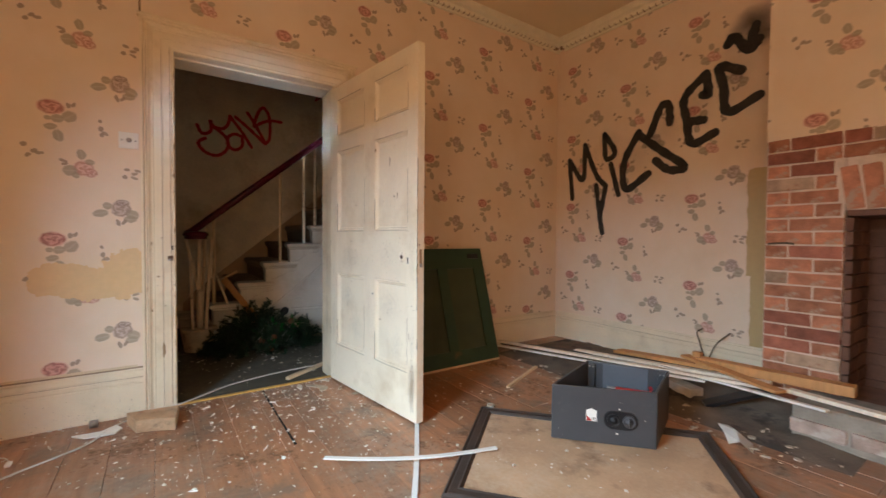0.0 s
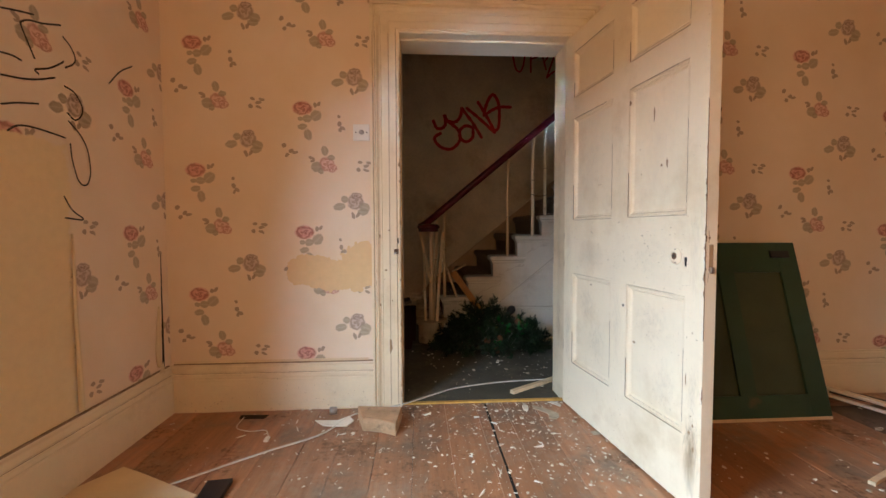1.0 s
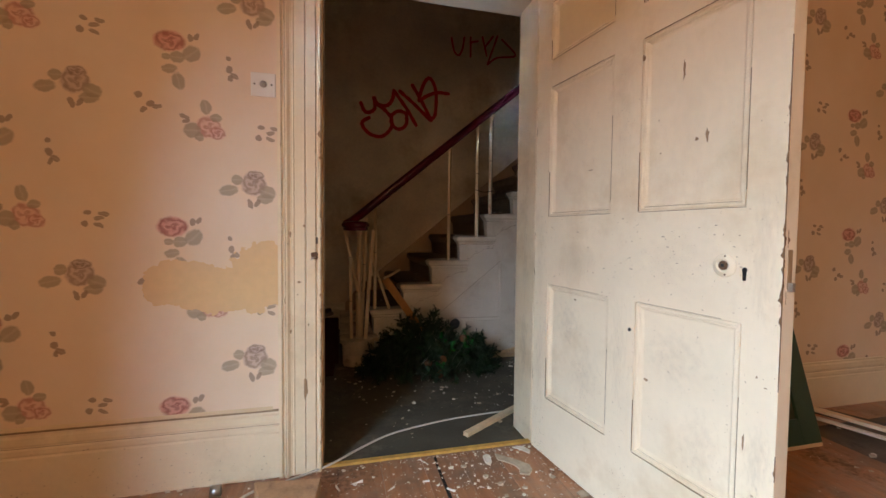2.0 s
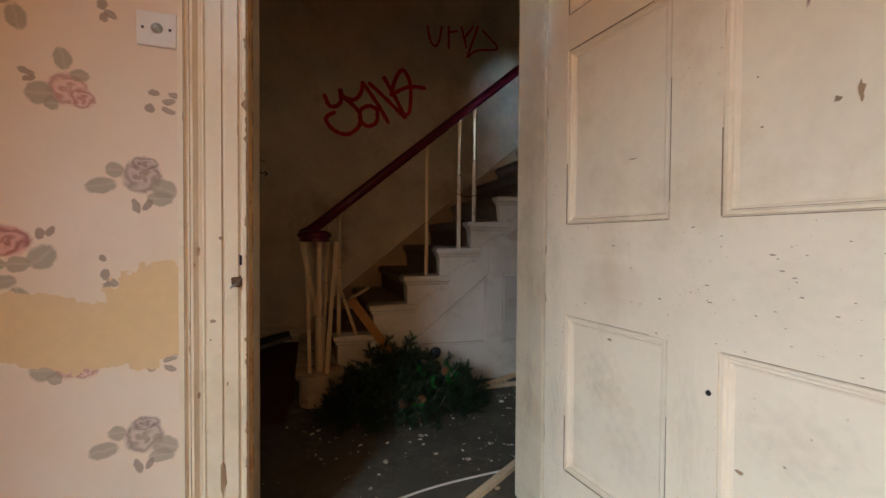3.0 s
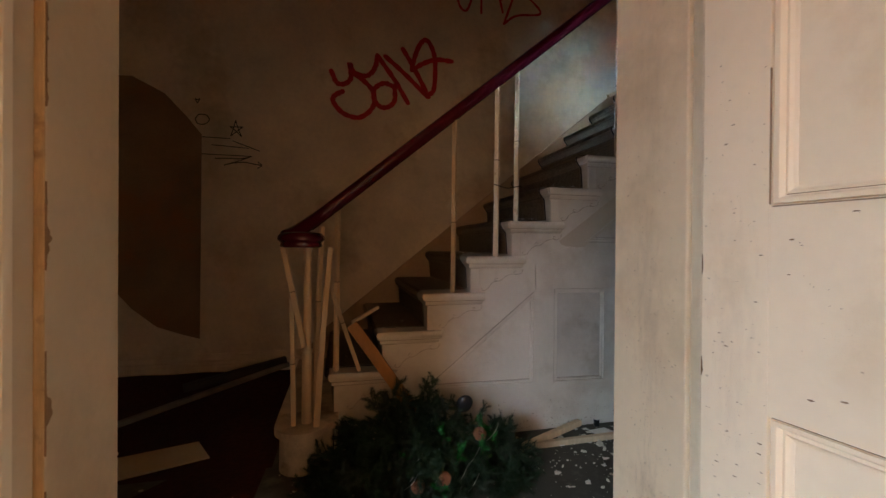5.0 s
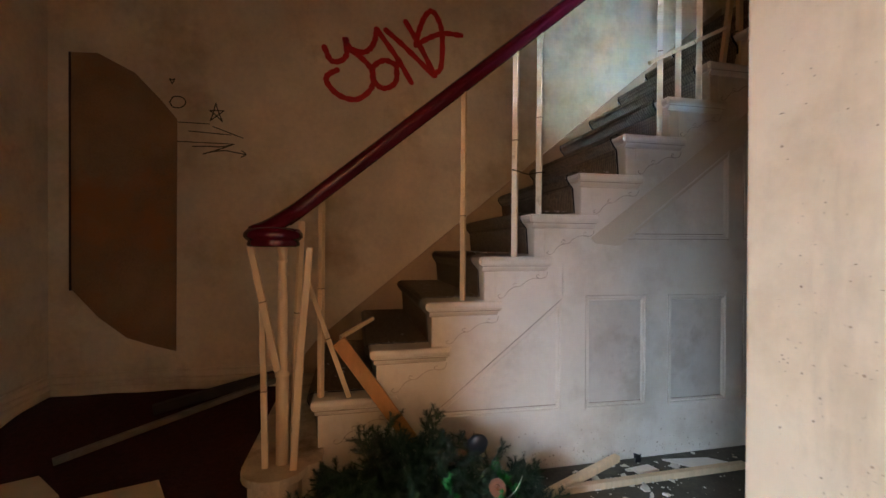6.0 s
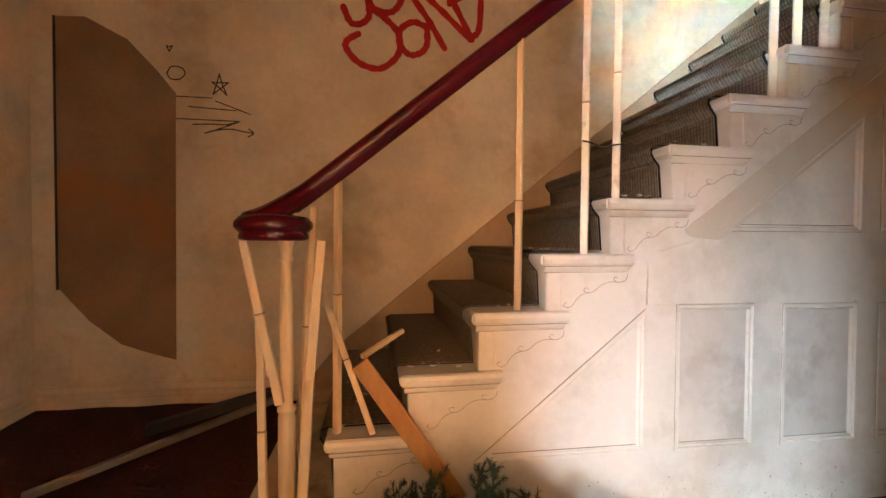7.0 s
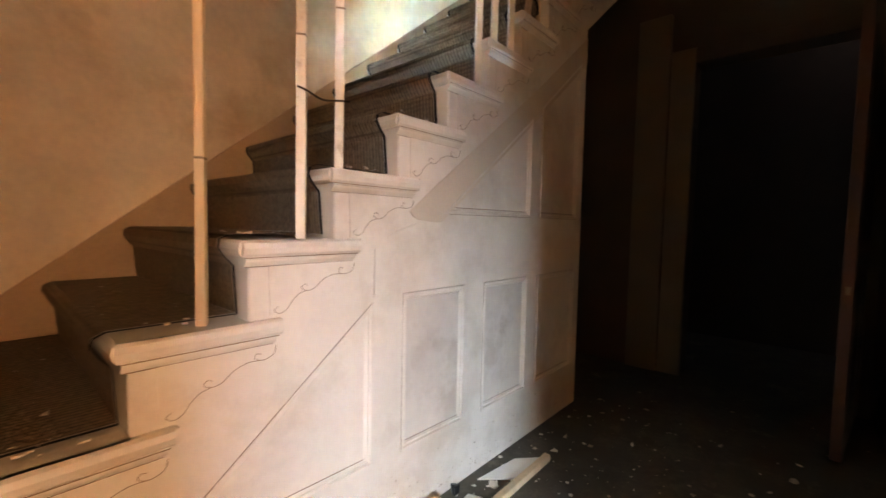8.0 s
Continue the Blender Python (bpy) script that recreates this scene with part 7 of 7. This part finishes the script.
for i in range(560):
    u, v = rg.uniform(-1, 1), rg.uniform(-1, 1)
    if u * u + v * v > 1:
        continue
    x, y = 0.42 * u - 0.02, 0.19 * v
    # three uneven mounds rather than one dome
    hump = 0.29 * math.exp(-((u + 0.45) / 0.38) ** 2) + 0.31 * math.exp(-((u - 0.02) / 0.30) ** 2) + 0.25 * math.exp(-((u - 0.60) / 0.28) ** 2)
    top = hump * (1 - 0.6 * v * v)
    z = rg.uniform(0.1, 0.92) * max(0.03, top)
    ob = new("branch", BR[i % 8])
    ob.parent = fir
    d = Vector((u * 0.7 + rg.uniform(-0.8, 0.8), v * 0.8 + rg.uniform(-0.7, 0.7) - 0.25, rg.uniform(-0.25, 0.95) - 0.35 * (u * u + v * v)))
    ob.matrix_local = Matrix.Translation((x, y, max(0.035, z))) @ d.to_track_quat("Z", "Y").to_matrix().to_4x4() @ Matrix.Scale(rg.uniform(0.5, 0.85), 4)
for x, y, z, tilt in ((-0.02, 0.02, 0.235, -8), (0.05, 0.03, 0.245, 6), (-0.30, 0.0, 0.17, -18)):
    ob = new("branch", BR[0])
    ob.parent = fir
    ob.matrix_local = pose(x, y, z, 0, tilt, 30) @ Matrix.Scale(0.62, 4)
TB = branch_mesh(77, TINSEL)
for x, y, z, tilt in ((0.03, -0.12, 0.19, 12), (0.0, -0.16, 0.10, 160), (0.22, -0.07, 0.19, 4), (0.27, -0.09, 0.16, -14), (0.18, -0.13, 0.15, 20), (0.24, -0.15, 0.09, -40), (0.06, -0.17, 0.16, 35), (0.20, -0.10, 0.10, 16), (-0.06, -0.15, 0.13, -30)):
    ob = new("tinsel_branch", TB)
    ob.parent = fir
    ob.matrix_local = pose(x, y, z, tilt * 0.6, tilt, 0) @ Matrix.Scale(0.58, 4)
    tagged(ob, "shiny green tinsel branch")


for i in range(9):
    x, y, z, a = rg.uniform(-0.14, 0.24), rg.uniform(-0.24, -0.14), rg.uniform(0.03, 0.24), rg.uniform(-1.2, 1.2)
    c = [(x + 0.05 * t * math.sin(a + t), y - 0.02 * math.sin(3 * t), z + 0.07 * t * math.cos(a)) for t in (k / 6 for k in range(7))]
    ob = part("tinsel_strand", tube(bmesh.new(), c, 0.0016, 5), STEEL, fir, "thin silver tinsel strand")


def cone_mesh():
    bm = bmesh.new()
    lathe(bm, [(0.006, 0.0), (0.017, 0.008), (0.020, 0.022), (0.014, 0.042), (0.004, 0.055)], sides=10)
    for k in range(9):
        z = 0.003 + k * 0.0055
        rr = 0.021 * math.sin(math.pi * (0.25 + 0.66 * k / 9)) + 0.004
        for j in range(8):
            a = 2 * math.pi * (j + 0.5 * (k % 2)) / 8
            c, s = math.cos(a), math.sin(a)
            p = Vector((c * rr * 0.7, s * rr * 0.7, z))
            q = Vector((c * rr * 1.25, s * rr * 1.25, z + 0.004))
            t = Vector((-s, c, 0)) * 0.006
            f = [bm.verts.new(w) for w in (p - t, p + t, q + t * 0.7, q - t * 0.7)]
            bm.faces.new(f)
    me = bpy.data.meshes.new("pine_cone")
    bm.to_mesh(me)
    bm.free()
    me.materials.append(CONE)
    return me


CM = cone_mesh()
for x, y, z in ((-0.06, -0.215, 0.12), (0.03, -0.21, 0.135), (0.01, -0.235, 0.04), (0.19, -0.12, 0.24)):
    ob = new("pine_cone", CM)
    ob.parent = fir
    ob.matrix_local = pose(x, y, z, rg.uniform(40, 110), 0, rg.uniform(-60, 60)) @ Matrix.Scale(0.85, 4)
bm = bmesh.new()
bmesh.ops.create_uvsphere(bm, u_segments=20, v_segments=12, radius=0.036)
for v in bm.verts:
    v.co.z *= 1.15
    v.co.y *= 0.5
bm.transform(pose(0.905, 4.17, 0.312, 15, 20, 0))
solid("black_bauble", bm, BLACK, "flat black disc stuck in the fir heap", "ornament", smooth=True)


# mould specks on the hinge jamb and along the wall's foot
def specks(name, n, place, size, material, label, seed):
    """Tiny flat blots on an upright plane; place gives a spot and the two ways along the plane."""
    r = random.Random(seed)
    verts, faces = [], []
    for _ in range(n):
        p, u, v = place(r)
        s = size * r.choice((0.3, 0.4, 0.5, 0.7, 1.0)) * r.uniform(0.6, 1.2)
        i0, k, a0 = len(verts), r.randint(5, 7), r.uniform(0, 6)
        for j in range(k):
            a = a0 + 2 * math.pi * j / k
            w = s * r.uniform(0.55, 1.15)
            verts.append(tuple(p + u * w * math.cos(a) + v * w * 0.8 * math.sin(a)))
        faces.append(tuple(range(i0, i0 + k)))
    me = bpy.data.meshes.new(name)
    me.from_pydata(verts, [], faces)
    me.materials.append(material)
    return tagged(new(name, me), label, "stain", kind="stuff")


MOULD = mat("brown_mould", (0.40, 0.30, 0.21), 0.85, grain=0.4, scale=60)
specks("mould_specks", 300, lambda r: (Vector((OX1 - 0.0012, r.uniform(3.08, 3.21), min(1.6, abs(r.gauss(0.55, 0.3))))), Vector((0, 1, 0)), Vector((0, 0, 1))), 0.0019, MOULD, "brown mould specks on the painted door jamb", 31)
specks("paint_specks", 9, lambda r: (BOXM @ Vector((r.choice((r.uniform(0.01, 0.06), r.uniform(0.3, 0.46))), -0.0012, r.uniform(0.02, 0.22))), BOXM.to_3x3() @ Vector((1, 0, 0)), Vector((0, 0, 1))), 0.0065, PAPERWHITE, "white paint drips on the grey steel box", 44)
specks("mould_specks", 160, lambda r: (Vector((r.uniform(XL, -0.13), YW - 0.0228, abs(r.gauss(0, 0.09)))), Vector((1, 0, 0)), Vector((0, 0, 1))), 0.0032, MOULD, "brown dirt specks splashed on the skirting board", 32)
specks("mould_specks", 300, lambda r: (Vector((r.uniform(0.85, PX1), PY - 0.0008, abs(r.gauss(0.02, 0.07)))), Vector((1, 0, 0)), Vector((0, 0, 1))), 0.0045, MOULD, "brown dirt specks on the stair panelling", 33)
DM = pose(HINGE.x, HINGE.y, 0.014, 0, 0, dang)
DU, DV = (DM.to_3x3() @ Vector((1, 0, 0))), Vector((0, 0, 1))
GRIME = mat("dark_mould_spots", (0.27, 0.18, 0.11), 0.85, grain=0.4, scale=60)
def on_door(x, z, y=-0.0009):
    return DM @ Vector((x, y, z)), DU * 1.5, DV * 0.55


specks("door_specks", 330, lambda r: on_door(r.uniform(0.004, 0.092), 1.25 * r.random() ** 1.5), 0.0021, GRIME, "dark mould spots on the hinge stile of the door", 37)
specks("door_specks", 90, lambda r: on_door(r.uniform(0.10, 0.885), r.uniform(0.75, 1.02), -0.0004), 0.0036, GRIME, "dark mould spots across the lock rail of the door", 38)
specks("door_specks", 150, lambda r: on_door(r.uniform(0.45, 0.56), 1.5 * r.random() ** 1.8, -0.0004), 0.0019, GRIME, "dark mould spots on the middle stile of the door", 39)
specks("door_specks", 150, lambda r: on_door(r.choice((r.uniform(0.125, 0.415), r.uniform(0.595, 0.86))), 0.28 + 0.42 * r.random() ** 1.3, 0.0130), 0.0015, GRIME, "dark mould spots on the lower door panels", 40)
specks("mould_specks", 260, lambda r: (Vector((OX1 - 0.0014, r.uniform(3.08, 3.21), 1.25 * r.random() ** 1.5)), Vector((0, 1.6, 0)), Vector((0, 0, 0.6))), 0.0012, GRIME, "dark mould spots on the painted door jamb", 41)
specks("door_specks", 150, lambda r: (DM @ Vector((r.uniform(0.46, 0.55) if r.random() < 0.25 else r.uniform(0.895, 0.975), -0.0009, abs(r.gauss(0.6, 0.55)) % 1.95)), DU, DV), 0.0017, MOULD, "tiny brown dirt specks on the door stiles", 34)
specks("door_specks", 90, lambda r: (DM @ Vector((r.uniform(0.10, 0.885), -0.0004, r.uniform(0.755, 1.015))), DU, DV), 0.0015, MOULD, "tiny brown dirt specks on the door lock rail", 35)
specks("door_specks", 50, lambda r: (DM @ Vector((r.choice((r.uniform(0.13, 0.41), r.uniform(0.60, 0.855))), 0.0130, r.uniform(0.29, 0.70))), DU, DV), 0.0020, MOULD, "tiny brown dirt specks on the lower door panels", 36)

# damp and grime films on the door, the jamb and the panelling
DAMP = (0.46, 0.34, 0.22)


def door_face(x, z, rx, rz, y):
    """A place on the door's room face, rx by rz metres."""
    return DM @ Matrix(((rx, 0, 0, x), (0, 0, -1, y), (0, rz, 0, z), (0, 0, 0, 1)))


for x, z, rx, rz, alpha in ((0.05, 0.42, 0.045, 0.20, 0.5), (0.05, 0.86, 0.045, 0.22, 0.28), (0.50, 0.55, 0.05, 0.20, 0.35), (0.70, 0.88, 0.17, 0.10, 0.22), (0.932, 0.20, 0.042, 0.16, 1.2), (0.937, 0.42, 0.038, 0.10, 0.5), (0.934, 0.90, 0.040, 0.18, 0.4), (0.50, 1.30, 0.05, 0.24, 0.2)):
    film_on("damp_film", door_face(x, z, rx, rz, -0.0008), 0.26 * alpha, door, DAMP, "grime_film", 4.0, 2.6)
film_on("soft_damp", door_face(0.27, 0.84, 0.15, 0.11, -0.0007), 0.17, door, (0.50, 0.33, 0.17), "grime_film", 1.2, 0.5)
film_on("soft_damp", door_face(0.934, 0.17, 0.041, 0.16, -0.0010), 0.42, door, (0.36, 0.23, 0.12), "grime_film", 2.5, 1.0)
for x, z, rx, rz, alpha in ((0.22, 0.60, 0.09, 0.10, 0.45), (0.32, 0.42, 0.10, 0.12, 0.35), (0.70, 0.60, 0.12, 0.10, 0.40), (0.78, 0.38, 0.08, 0.11, 0.35), (0.27, 1.30, 0.13, 0.20, 0.18), (0.73, 1.30, 0.13, 0.22, 0.18)):
    film_on("damp_film", door_face(x, z, rx, rz, 0.0128), 0.26 * alpha, door, DAMP, "grime_film", 4.0, 2.6)
for z, rz, alpha in ((0.45, 0.22, 0.5), (0.85, 0.25, 0.35), (1.35, 0.3, 0.2)):
    film_on("damp_film", Matrix(((0, 0, -1, OX1 - 0.0010), (0.045, 0, 0, 3.145), (0, rz, 0, z), (0, 0, 0, 1))), 0.32 * alpha, frame_1, DAMP, "grime_film", 4.0, 2.6)
for x, z, rx, rz, alpha in ((1.69, 0.55, 0.15, 0.24, 0.30), (1.10, 0.36, 0.16, 0.10, 0.25), (2.13, 0.50, 0.14, 0.22, 0.3)):
    film_on("damp_film", Matrix(((rx, 0, 0, x), (0, 0, -1, PY + 0.0079), (0, rz, 0, z), (0, 0, 0, 1))), 0.32 * alpha, span, (0.40, 0.34, 0.28), "grime_film", 3.0, 2.2)
